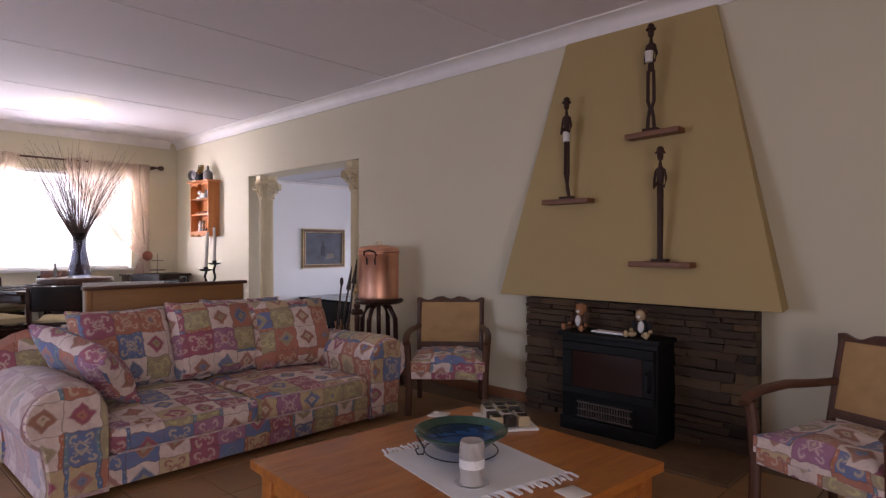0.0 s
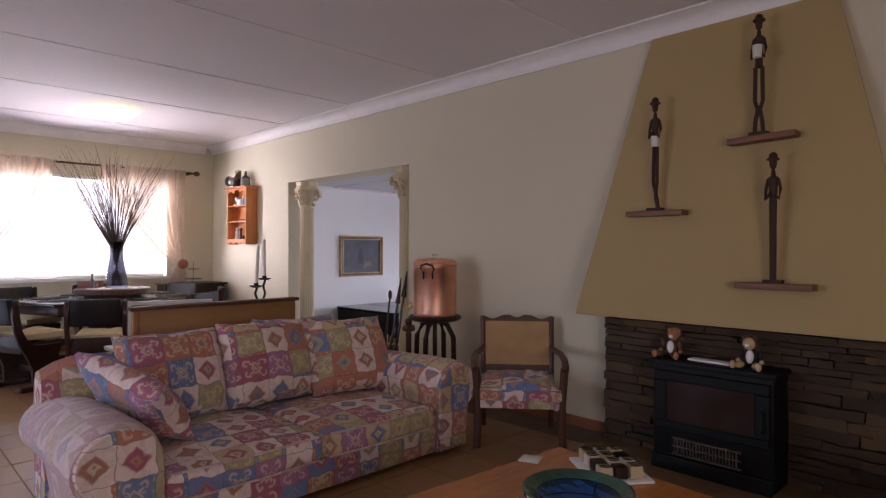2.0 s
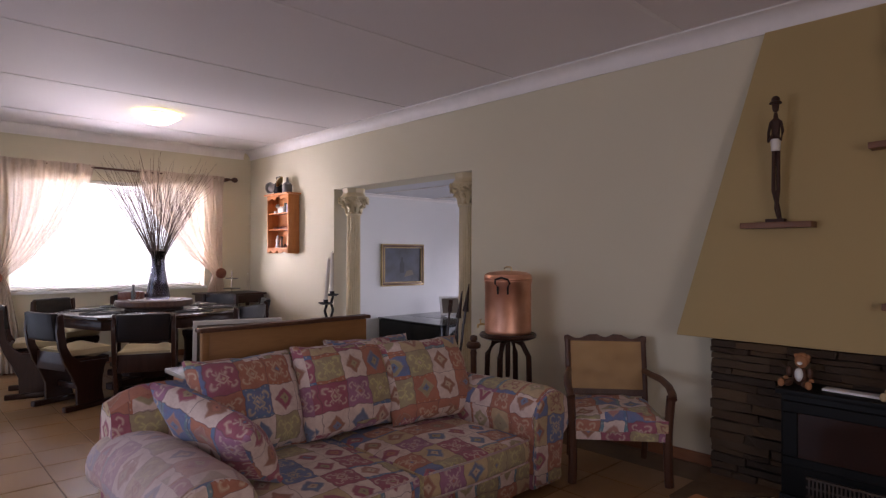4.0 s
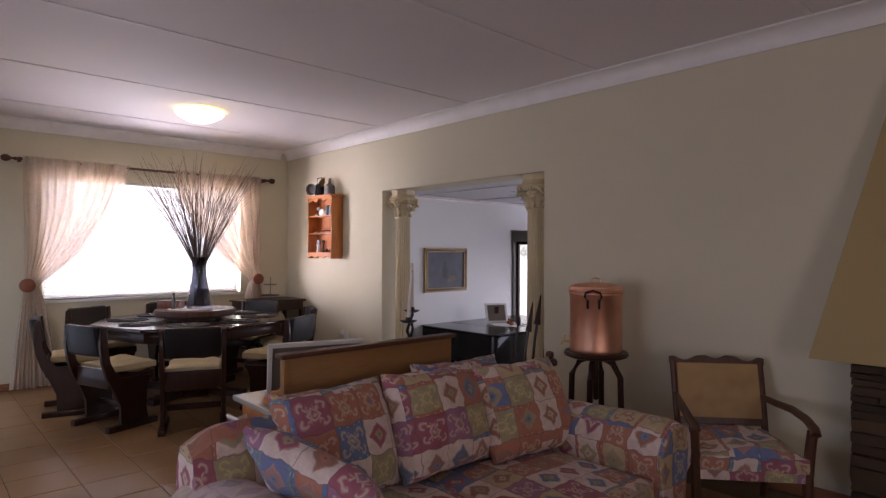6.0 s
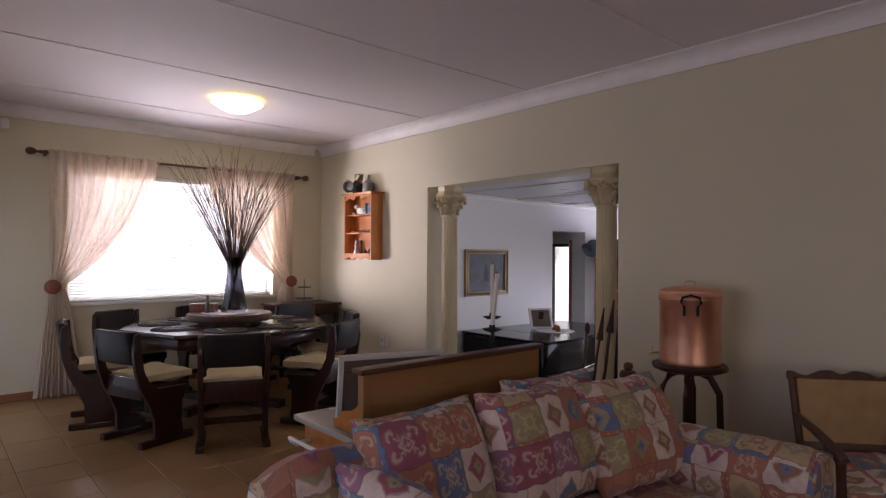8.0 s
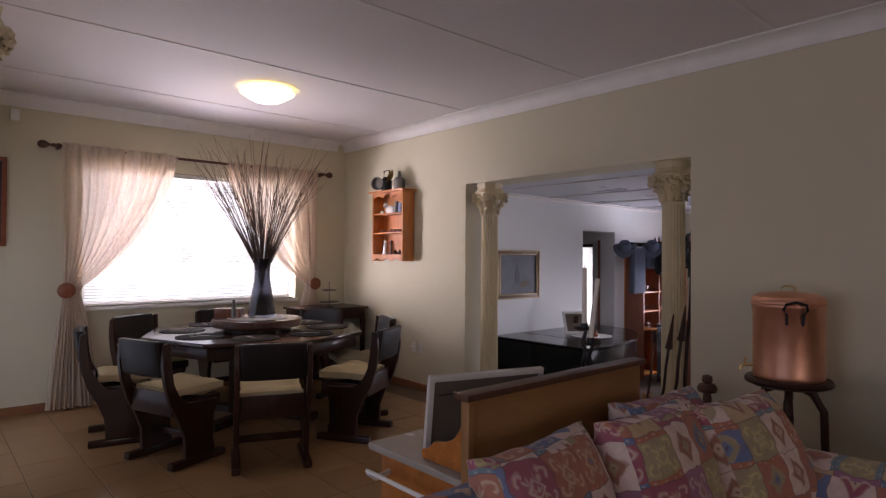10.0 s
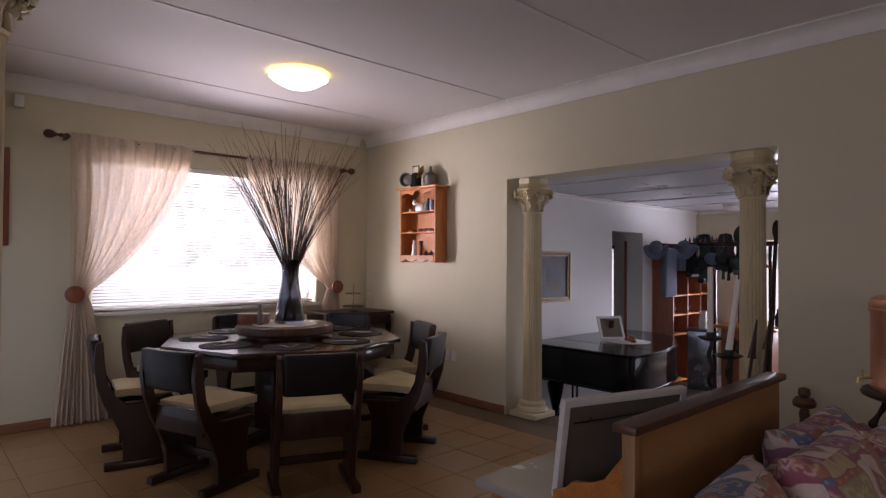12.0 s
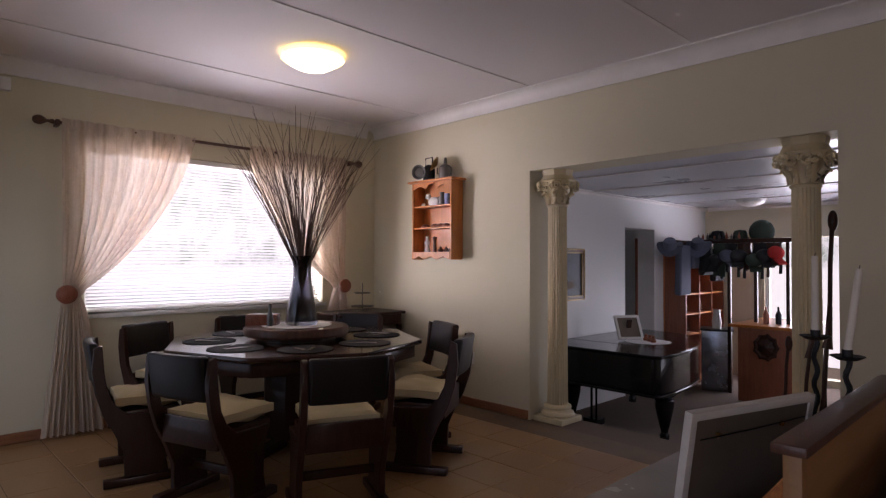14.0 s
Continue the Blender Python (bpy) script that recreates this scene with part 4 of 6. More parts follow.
y = ledge(-1.42, -1.02, 1.165, 0.0, "short dark wooden shelf on the chimney hood")
figure(-1.225, y - 0.06, 1.166, 0.735, "slim", "slender dark carved wooden standing statue on a shelf")

# ---- sofa ----
SM = pose(-3.49, 1.91, 0)
sofa = thing("sofa", SM, "three-seat sofa in faded kilim patchwork fabric", "sofa")
SF, SB = 0.57, -0.56  # front and back, from the middle


def arm_outline(y0, y1):
    s = 1 if y0 > 0 else -1
    inner, outer = (y0, y1) if s > 0 else (y1, y0)
    c = (outer - s * 0.175, 0.435)
    o = [(inner + s * 0.012, 0.05), (inner + s * 0.012, 0.38)]
    for i in range(17):
        a = math.pi * (1.0 - i / 16 * 1.3)
        o.append((c[0] + s * 0.176 * math.cos(a), c[1] + 0.15 * math.sin(a)))
    return o + [(outer - s * 0.088, 0.22), (outer - s * 0.10, 0.12), (outer - s * 0.09, 0.05)]


def roll_arm(y0, y1):
    """An arm with an outward roll, seen from the front as a scroll."""
    s = 1 if y0 > 0 else -1
    inner, outer = (y0, y1) if s > 0 else (y1, y0)
    c = (outer - s * 0.175, 0.435)
    o = [(inner, 0.03), (inner, 0.38)]
    for i in range(17):
        a = math.pi * (1.0 - i / 16 * 1.3)
        o.append((c[0] + s * 0.19 * math.cos(a), c[1] + 0.165 * math.sin(a)))
    o += [(outer - s * 0.075, 0.22), (outer - s * 0.09, 0.12), (outer - s * 0.08, 0.03)]
    bm = bmesh.new()
    rings = []
    for k in range(19):
        t = k / 18
        x = -0.48 + (SF + 0.48) * t
        swell = 1 - 0.07 * (1 - math.sin(math.pi * min(1, t * 1.25) * 0.5))
        e = 0.03 if k in (0, 18) else 0.0
        rings.append([bm.verts.new((x, inner + (u - inner) * (1 - e) + s * e * 0.2, 0.03 + (v - 0.03) * swell * (1 - e) + 0.012 * noise.noise((x * 5, u * 6, v * 6)))) for u, v in o])
    n = len(o)
    for a, b in zip(rings, rings[1:]):
        for i in range(n):
            bm.faces.new((a[i], a[(i + 1) % n], b[(i + 1) % n], b[i]))
    bm.faces.new(rings[0])
    bm.faces.new(rings[-1][::-1])
    return bm


part("base", bx(-0.5, SF - 0.04, -1.0, 1.0, 0.03, 0.20, 0.02), M["kilim"], sofa, "fabric covered base")
part("arm", roll_arm(-1.17, -0.80), M["kilim_worn"], sofa, "rolled arm in faded fabric")
part("arm", roll_arm(0.89, 1.24), M["kilim"], sofa)
for ends in ((-1.17, -0.80), (0.89, 1.24)):
    part("arm_front", slab(arm_outline(*ends), 0.03, "x", SF + 0.008, 0.008), M["kilim"], sofa, "bright kilim panel on the arm's front")
bm = bmesh.new()
prof = [(SB + 0.02, 0.03), (SB, 0.45), (SB + 0.01, 0.66), (SB + 0.05, 0.74), (SB + 0.13, 0.76), (SB + 0.19, 0.72), (SB + 0.24, 0.56), (SB + 0.28, 0.25), (SB + 0.28, 0.03)]
rings = []
for k in range(31):
    yy = -1.10 + 2.20 * k / 30
    d = 0.014 * noise.noise((yy * 4, 1.0, 4.0)) - (0.05 if k in (0, 30) else 0.015 if k in (1, 29) else 0.0)
    rings.append([bm.verts.new((u, yy, v + (d if v > 0.5 else 0.0))) for u, v in prof])
for a, b in zip(rings, rings[1:]):
    for i in range(len(prof)):
        bm.faces.new((a[i], a[(i + 1) % len(prof)], b[(i + 1) % len(prof)], b[i]))
bm.faces.new(rings[0])
bm.faces.new(rings[-1][::-1])
part("back", bm, M["kilim"], sofa)
for k, (y0, y1) in enumerate(((-0.798, 0.035), (0.041, 0.888))):
    bm = bx(-0.30, SF - 0.01, y0, y1, 0.195, 0.335, 0.045, 4)
    bmesh.ops.subdivide_edges(bm, edges=[e for e in bm.edges if e.calc_length() > 0.3], cuts=11, use_grid_fill=True)
    for vv in bm.verts:
        u, q = (vv.co.x - 0.13) / 0.43, (vv.co.y - (y0 + y1) / 2) / 0.44
        if vv.co.z > 0.27:
            vv.co.z += 0.035 * max(0, 1 - u * u) * max(0, 1 - q * q) + 0.010 * noise.noise((vv.co.x * 6, vv.co.y * 6, 2.0 + k))
        if vv.co.x > SF - 0.08:
            vv.co.x += 0.02 * max(0, 1 - q * q) + 0.008 * noise.noise((vv.co.y * 8, vv.co.z * 8, k))
    seat = part("seat_cushion", bm, M["kilim"], sofa, "plump kilim seat cushion")
    pip = bmesh.new()
    for zz in (0.203, 0.33):
        tube([(SF - 0.01 + 0.018 * (1 - (2 * i / 10 - 1) ** 2), y0 + 0.035 + (y1 - y0 - 0.07) * i / 10, zz) for i in range(11)], 0.006, 6, pip)
    part("piping", pip, M["kilim_worn"], seat)
part("skirt", bx(SF - 0.04, SF - 0.025, -0.87, 0.89, 0.03, 0.195, 0.006), M["kilim"], sofa)
for x, yy in ((-0.4, -1.0), (0.42, -1.0), (-0.4, 1.0), (0.42, 1.0)):
    part("foot", lathe([(0.0, 0.0), (0.03, 0.0), (0.035, 0.03), (0.0, 0.03)], 12, m=Matrix.Translation((x, yy, 0))), M["dark"], sofa)
for x, yy, zz, tilt, turn in ((-3.85, 1.485, 0.59, 20, 6), (-3.77, 2.065, 0.61, 20, 2), (-3.655, 2.615, 0.60, 27, -6), (-3.90, 2.37, 0.60, 18, -2)):
    m = pose(x, yy, zz, 0, 0, turn) @ pose(0, 0, 0, 0, 90 - tilt, 0)
    place("back_cushion", cushion(0.54, 0.64, 0.27, None, 0.55, 22), M["kilim"], m, "large square kilim cushion leaning on the sofa back", "cushion", "cushions on the sofa")
m = pose(-3.43, 1.14, 0.595, 0, 0, 22) @ pose(0, 0, 0, -48, 14, 0)
place("throw_cushion", cushion(0.60, 0.42, 0.20, None, 0.55, 20), M["kilim"], m, "small kilim cushion leaning on the sofa arm", "cushion", "cushions on the sofa")


# ---- armchairs with cane backs ----
def armchair(m, label, group):
    """Low armchair: cane back in a shaped frame, sprung kilim seat, bowed arms; it faces -y."""
    c = thing("armchair", m, label, "armchair", group)
    hw = 0.27
    lean = lambda z: 0.20 + 0.13 * (z - 0.36) / 0.48
    bm = bmesh.new()
    for s in (-1, 1):
        tube([(s * 0.255, 0.24, 0.0), (s * 0.255, 0.20, 0.2), (s * 0.255, lean(0.40), 0.40), (s * 0.26, lean(0.62), 0.62), (s * 0.262, lean(0.80), 0.80)], 0.021, 8, bm)
    part("back_post", bm, M["mid"], c)
    top = [(-0.285, 0.785)] + [(-0.285 + 0.57 * i / 20, 0.825 + 0.016 * math.cos(i / 20 * 6 * math.pi) * (1 if 0 < i < 20 else 0.3) + (0.012 if 7 < i < 13 else 0)) for i in range(21)] + [(0.285, 0.785)]
    bm = slab(top, 0.032, "y", lean(0.81), 0.004)
    part("top_rail", bm, M["mid"], c, "scalloped top rail")
    bm = bmesh.new()
    box(bm, -0.25, 0.25, -0.016, 0.016, -0.022, 0.022, pose(0, lean(0.45), 0.45, -15))
    part("lower_rail", bm, M["mid"], c)
    bm = bmesh.new()
    a = [(-0.245, lean(0.45) - 0.012, 0.45), (0.245, lean(0.45) - 0.012, 0.45), (0.245, lean(0.80) - 0.012, 0.80), (-0.245, lean(0.80) - 0.012, 0.80)]
    vs = [bm.verts.new(p) for p in a]
    vb = [bm.verts.new((p[0], p[1] + 0.004, p[2])) for p in a]
    bm.faces.new(vs)
    bm.faces.new(vb[::-1])
    for i in range(4):
        bm.faces.new((vs[i], vb[i], vb[(i + 1) % 4], vs[(i + 1) % 4]))
    part("cane_panel", bm, M["cane"], c, "woven cane back panel", smooth=False)
    bm = bmesh.new()
    for p, q in ((a[0], a[1]), (a[1], a[2]), (a[2], a[3]), (a[3], a[0])):
        n_ = 26
        for i in range(n_):
            t = Vector(p).lerp(Vector(q), (i + 0.5) / n_)
            bmesh.ops.create_icosphere(bm, subdivisions=1, radius=0.004, matrix=Matrix.Translation(t + Vector((0, -0.004, 0))))
    part("studs", bm, M["mid"], c)
    bm = bx(-hw, hw, -0.29, 0.20, 0.27, 0.335, 0.008)
    part("seat_frame", bm, M["kilim"], c, "fabric covered seat frame")
    bm = cushion(0.55, 0.52, 0.15, pose(0, -0.045, 0.365), 0.35, 12, 0.5)
    part("seat", bm, M["kilim"], c, "sprung seat in kilim fabric")
    for s in (-1, 1):
        part("front_leg", tube([(s * 0.29, -0.29, 0.0), (s * 0.285, -0.275, 0.12), (s * 0.285, -0.27, 0.3), (s * 0.295, -0.275, 0.45), (s * 0.30, -0.29, 0.55)], 0.027, 10), M["mid"], c)
        arm = [(s * 0.30, -0.325, 0.54), (s * 0.305, -0.30, 0.565), (s * 0.31, -0.2, 0.59), (s * 0.30, -0.05, 0.605), (s * 0.275, 0.12, 0.60), (s * 0.258, lean(0.6), 0.60)]
        part("armrest", tube(arm, 0.026, 12, taper=0.75), M["mid"], c, "bowed dark wooden armrest")
    return c


armchair(pose(-2.84, 3.54, 0, 0, 0, 40), "dark wooden armchair with cane back and kilim seat", "cane armchairs by the fireplace")
armchair(pose(-0.10, 3.20, 0, 0, 0, -23), "dark wooden armchair with cane back beside the fireplace", "cane armchairs by the fireplace")

# ---- coffee table and what lies on it ----
CT = 0.32
ct = thing("coffee_table", pose(-1.385, 2.02, 0, 0, 0, -5), "large low orange pine coffee table", "coffee table")
for i in range(6):
    x0 = -0.615 + i * 0.205
    part("plank", bx(x0 + 0.0003, x0 + 0.2047, -0.67, 0.67, CT - 0.04, CT, 0.0015), M["pine"], ct, smooth=False)
bm = bmesh.new()
for b in ((-0.56, 0.56, -0.62, -0.59), (-0.56, 0.56, 0.59, 0.62), (-0.56, -0.53, -0.59, 0.59), (0.53, 0.56, -0.59, 0.59)):
    box(bm, b[0], b[1], b[2], b[3], CT - 0.13, CT - 0.041)
part("apron", bm, M["pine"], ct)
for sx in (-1, 1):
    for sy in (-1, 1):
        part("leg", bx(sx * 0.535 - 0.045, sx * 0.535 + 0.045, sy * 0.59 - 0.045, sy * 0.59 + 0.045, 0, CT - 0.0405, 0.008), M["pine"], ct)
mat = thing("table_mat", pose(-1.31, 2.04, CT + 0.001, 0, 0, 77), "white woven table mat with fringed ends", "table mat")
part("cloth", bx(-0.27, 0.27, -0.30, 0.30, 0, 0.004), M["linen"], mat)
for s in (-1, 1):
    bm = bmesh.new()
    for k in range(30):
        u = -0.26 + 0.52 * k / 29
        d = 0.05 * (random.random() - 0.5)
        tube([(u, s * 0.298, 0.002), (u + d * 0.5, s * 0.325, 0.007), (u + d, s * (0.345 + 0.03 * random.random()), 0.002)], 0.0055, 5, bm)
    part("fringe", bm, M["linen"], mat)
bowl = thing("bowl", pose(-1.40, 2.07, CT + 0.005), "wide blue glass bowl with a green rim on a wire stand", "bowl")
part("bowl", lathe([(0.0, 0.03), (0.07, 0.032), (0.13, 0.06), (0.185, 0.105), (0.205, 0.118), (0.20, 0.122), (0.17, 0.105), (0.12, 0.07), (0.06, 0.045), (0.0, 0.042)], 48), M["blueglaze"], bowl)
part("rim", lathe([(0.158, 0.1005), (0.186, 0.118), (0.20, 0.1245), (0.210, 0.121), (0.207, 0.116), (0.186, 0.1035)], 48, caps=False), M["greenglaze"], bowl, "green glazed rim")
bm = bmesh.new()
for k in range(3):
    a = radians(100 + 120 * k)
    d = Vector((math.cos(a), math.sin(a), 0))
    tube([d * 0.205 + Vector((0, 0, 0.115)), d * 0.195 + Vector((0, 0, 0.08)), d * 0.165 + Vector((0, 0, 0.03)), d * 0.17 + Vector((0, 0, 0.004)), d * 0.195 + Vector((0, 0, 0.004)), d * 0.205 + Vector((0, 0, 0.025)), d * 0.19 + Vector((0, 0, 0.032))], 0.004, 6, bm)
tube([(0.165 * math.cos(radians(10 * i)), 0.165 * math.sin(radians(10 * i)), 0.03) for i in range(37)], 0.003, 5, bm)
part("stand", bm, M["iron"], bowl, "black wire stand")
cd = thing("pillar_candle", pose(-1.16, 1.865, CT + 0.006), "grey twisted pillar candle with a paper band", "candle")
bm = lathe([(0.0, 0.006), (0.05, 0.006), (0.047, 0.03), (0.047, 0.165), (0.043, 0.172), (0.03, 0.165), (0.0, 0.16)], 40)
for vv in bm.verts:
    a = math.atan2(vv.co.y, vv.co.x)
    k = 1 + 0.04 * math.sin(7 * a + vv.co.z * 60) if vv.co.length > 0.02 else 1
    vv.co.x *= k
    vv.co.y *= k
bmesh.ops.subdivide_edges(bm, edges=[e for e in bm.edges if abs(e.verts[0].co.z - e.verts[1].co.z) > 0.1], cuts=12, use_grid_fill=True)
for vv in bm.verts:
    if 0.03 < vv.co.z < 0.164:
        a = math.atan2(vv.co.y, vv.co.x)
        k = 0.0475 * (1 + 0.08 * math.sin(7 * a + vv.co.z * 60)) / max(1e-4, math.hypot(vv.co.x, vv.co.y))
        vv.co.x *= k
        vv.co.y *= k
part("wax", bm, M["greywax"], cd)
part("band", lathe([(0.0485, 0.07), (0.051, 0.07), (0.051, 0.105), (0.0485, 0.105)], 32, caps=False), M["linen"], cd)
part("saucer", lathe([(0.0, 0.0), (0.06, 0.0), (0.07, 0.008), (0.066, 0.0075), (0.055, 0.003), (0.0, 0.003)], 32), M["frostglass"], cd)
tray = thing("tray", pose(-1.58, 2.62, CT + 0.001, 0, 0, -38), "white tray of small cream and chocolate cakes under a clear cover", "tray")
part("tray", bx(-0.17, 0.17, -0.14, 0.14, 0, 0.012, 0.005), M["white"], tray)
for i, (x, yy, mm) in enumerate(((-0.11, -0.07, "cream"), (-0.04, -0.07, "wax"), (0.035, -0.07, "stove"), (0.11, -0.07, "cream"), (-0.11, 0.0, "wax"), (-0.04, 0.0, "cream"), (0.035, 0.0, "wax"), (0.11, 0.0, "stove"), (-0.11, 0.07, "cream"), (-0.04, 0.07, "stove"), (0.035, 0.07, "wax"), (0.11, 0.07, "cream"))):
    cake = part("cake", bx(x - 0.031, x + 0.031, yy - 0.031, yy + 0.031, 0.0125, 0.068, 0.010), M[mm], tray)
    if mm != "stove":
        for k in range(3):
            q = x - 0.02 + 0.02 * k
            part("icing", tube([(q - 0.006, yy - 0.024, 0.069), (q + 0.008, yy, 0.071), (q - 0.004, yy + 0.024, 0.069)], 0.003, 5), M["stove"], cake)
bm = bmesh.new()
for b in ((-0.155, 0.155, -0.112, -0.11, 0.0125, 0.085), (-0.155, 0.155, 0.11, 0.112, 0.0125, 0.085), (-0.157, -0.155, -0.112, 0.112, 0.0125, 0.085), (0.155, 0.157, -0.112, 0.112, 0.0125, 0.085), (-0.157, 0.157, -0.112, 0.112, 0.0855, 0.087)):
    box(bm, *b)
part("cover", bm, M["clear"], tray, "clear plastic cover", smooth=False)
for x, yy, r in ((-1.93, 2.48, 20), (-0.83, 2.07, -15)):
    place("coaster", bx(-0.05, 0.05, -0.05, 0.05, 0, 0.005, 0.002), M["china"], pose(x, yy, CT + 0.001, 0, 0, r), "small pale printed coaster on the coffee table", "coaster", "coasters on the coffee table")

# ---- copper urn on its stool ----
UX, UY = -3.865, 3.685
st = thing("urn_stool", pose(UX, UY, 0), "dark wooden stool with curved legs", "stool")
part("seat", lathe([(0.0, 0.735), (0.19, 0.735), (0.225, 0.75), (0.23, 0.765), (0.22, 0.78), (0.0, 0.78)], 40), M["dark"], st)
for k in range(4):
    a = radians(20 + 90 * k)
    d = Vector((math.cos(a), math.sin(a), 0))
    part("leg", tube([d * 0.04 + Vector((0, 0, 0.735)), d * 0.12 + Vector((0, 0, 0.70)), d * 0.175 + Vector((0, 0, 0.60)), d * 0.18 + Vector((0, 0, 0.4)), d * 0.21 + Vector((0, 0, 0.15)), d * 0.25 + Vector((0, 0, 0.0))], 0.022, 8), M["dark"], st)
part("screw", lathe([(0.0, 0.42), (0.018, 0.43), (0.02, 0.5), (0.02, 0.735), (0.0, 0.735)], 14), M["dark"], st)
part("ring", tube([(0.185 * math.cos(radians(15 * i)), 0.185 * math.sin(radians(15 * i)), 0.3) for i in range(25)], 0.012, 6), M["dark"], st)
urn = thing("copper_urn", pose(UX, UY, 0.781), "polished copper urn with lid, handles and brass tap", "urn")
part("body", lathe([(0.0, 0.0), (0.182, 0.0), (0.187, 0.012), (0.185, 0.03), (0.185, 0.40), (0.192, 0.41), (0.192, 0.425), (0.186, 0.43), (0.0, 0.43)], 56), M["copper"], urn)
lid = part("lid", lathe([(0.192, 0.431), (0.194, 0.445), (0.188, 0.452), (0.185, 0.468), (0.15, 0.485), (0.06, 0.497), (0.0, 0.498)], 56), M["copper"], urn, "low domed copper lid")
part("lid_handle", tube([(-0.035, 0, 0.497), (-0.035, 0, 0.52), (-0.02, 0, 0.528), (0.02, 0, 0.528), (0.035, 0, 0.52), (0.035, 0, 0.497)], 0.005, 8), M["brass"], lid)
for a in (-62, 118):
    h = part("handle", tube([(0.187, -0.04, 0.32), (0.192, -0.04, 0.375), (0.205, -0.058, 0.405), (0.225, -0.05, 0.435), (0.232, 0, 0.45), (0.225, 0.05, 0.435), (0.205, 0.058, 0.405), (0.192, 0.04, 0.375), (0.187, 0.04, 0.32)], 0.0075, 8), M["iron"], urn, "dark iron loop handle")
    h.matrix_basis = pose(0, 0, 0, 0, 0, a)
bm = tube([(0.18, 0, 0.06), (0.22, 0, 0.06), (0.245, 0, 0.055), (0.25, 0, 0.03)], 0.009, 8)
tube([(0.225, 0, 0.06), (0.225, 0, 0.095)], 0.006, 8, bm)
tube([(0.225, -0.02, 0.097), (0.225, 0.02, 0.097)], 0.006, 8, bm)
tp = part("tap", bm, M["brass"], urn, "small brass tap")
tp.matrix_basis = pose(0, 0, 0, 0, 0, -150)

# ---- washstand behind the sofa, with its marble top ----
ws = thing("washstand", pose(0, 0, 0), "wooden washstand with raised back panel and white marble top", "washstand")
part("cabinet", bx(-4.66, -4.15, 1.37, 2.44, 0.10, 0.655, 0.006), M["pine"], ws)
part("marble_top", bx(-4.70, -4.125, 1.33, 2.48, 0.656, 0.685, 0.006), M["marble"], ws, "white marble slab")
part("back_panel", bx(-4.124, -4.10, 1.37, 2.46, 0.08, 0.965, 0.003), M["ply"], ws, "light wooden rear panel")
part("top_moulding", bx(-4.155, -4.08, 1.31, 2.485, 0.966, 0.992, 0.008), M["mid"], ws, "dark moulded top edge")
part("post", bx(-4.135, -4.095, 1.33, 1.369, 0.08, 0.965, 0.004), M["ply"], ws)
side = [(-4.145, 0.686), (-4.40, 0.686), (-4.405, 0.72), (-4.36, 0.735), (-4.33, 0.765), (-4.27, 0.775), (-4.22, 0.80), (-4.19, 0.84), (-4.145, 0.90)]
for yy in (1.385, 2.445):
    part("side_bracket", slab(side, 0.022, "y", yy, 0.003), M["pine"], ws, "scrolled side bracket")
for x in (-4.63, -4.18):
    for yy in (1.40, 2.41):
        part("leg", bx(x - 0.025, x + 0.025, yy - 0.025, yy + 0.025, 0, 0.0995, 0.004), M["pine"], ws)
for k in range(2):
    y0 = 1.40 + k * 0.515
    d = part("door", bx(-4.676, -4.661, y0, y0 + 0.50, 0.13, 0.63, 0.004), M["pine"], ws)
    part("knob", lathe([(0, 0), (0.012, 0), (0.015, 0.012), (0, 0.018)], 12, m=pose(-4.677, y0 + (0.46 if k == 0 else 0.04), 0.42, 0, -90, 0)), M["brass"], d)
rail = bmesh.new()
tube([(-4.62, 1.27, 0.60), (-4.20, 1.27, 0.60)], 0.009, 8, rail)
for x in (-4.60, -4.22):
    tube([(x, 1.369, 0.58), (x, 1.30, 0.57), (x, 1.265, 0.60)], 0.012, 8, rail)
part("towel_rail", rail, M["white"], ws, "pale towel rail at the side")
pf = thing("picture_frame", pose(-4.34, 1.645, 0.688, 0, 9, -17), "pale framed picture seen from its back, leaning on the washstand", "picture frame")
bm = bmesh.new()
for b in ((-0.26, 0.26, 0.0, 0.022), (-0.26, 0.26, 0.298, 0.32), (-0.26, -0.238, 0.022, 0.298), (0.238, 0.26, 0.022, 0.298)):
    box(bm, -0.012, 0.012, b[0], b[1], b[2], b[3])
part("frame", bm, M["palewood"], pf)
part("backing", bx(-0.004, 0.006, -0.238, 0.238, 0.022, 0.298), M["mount"], pf, "grey backing board")
part("wire", tube([(0.014, -0.22, 0.245), (0.016, 0.0, 0.25), (0.014, 0.22, 0.258)], 0.002, 5), M["iron"], pf)
for yy in (-0.15, 0.12):
    part("ring", lathe([(0.0, 0), (0.008, 0), (0.008, 0.006), (0, 0.006)], 10, m=pose(0.008, yy, 0.248, 0, 90, 0)), M["brass"], pf)


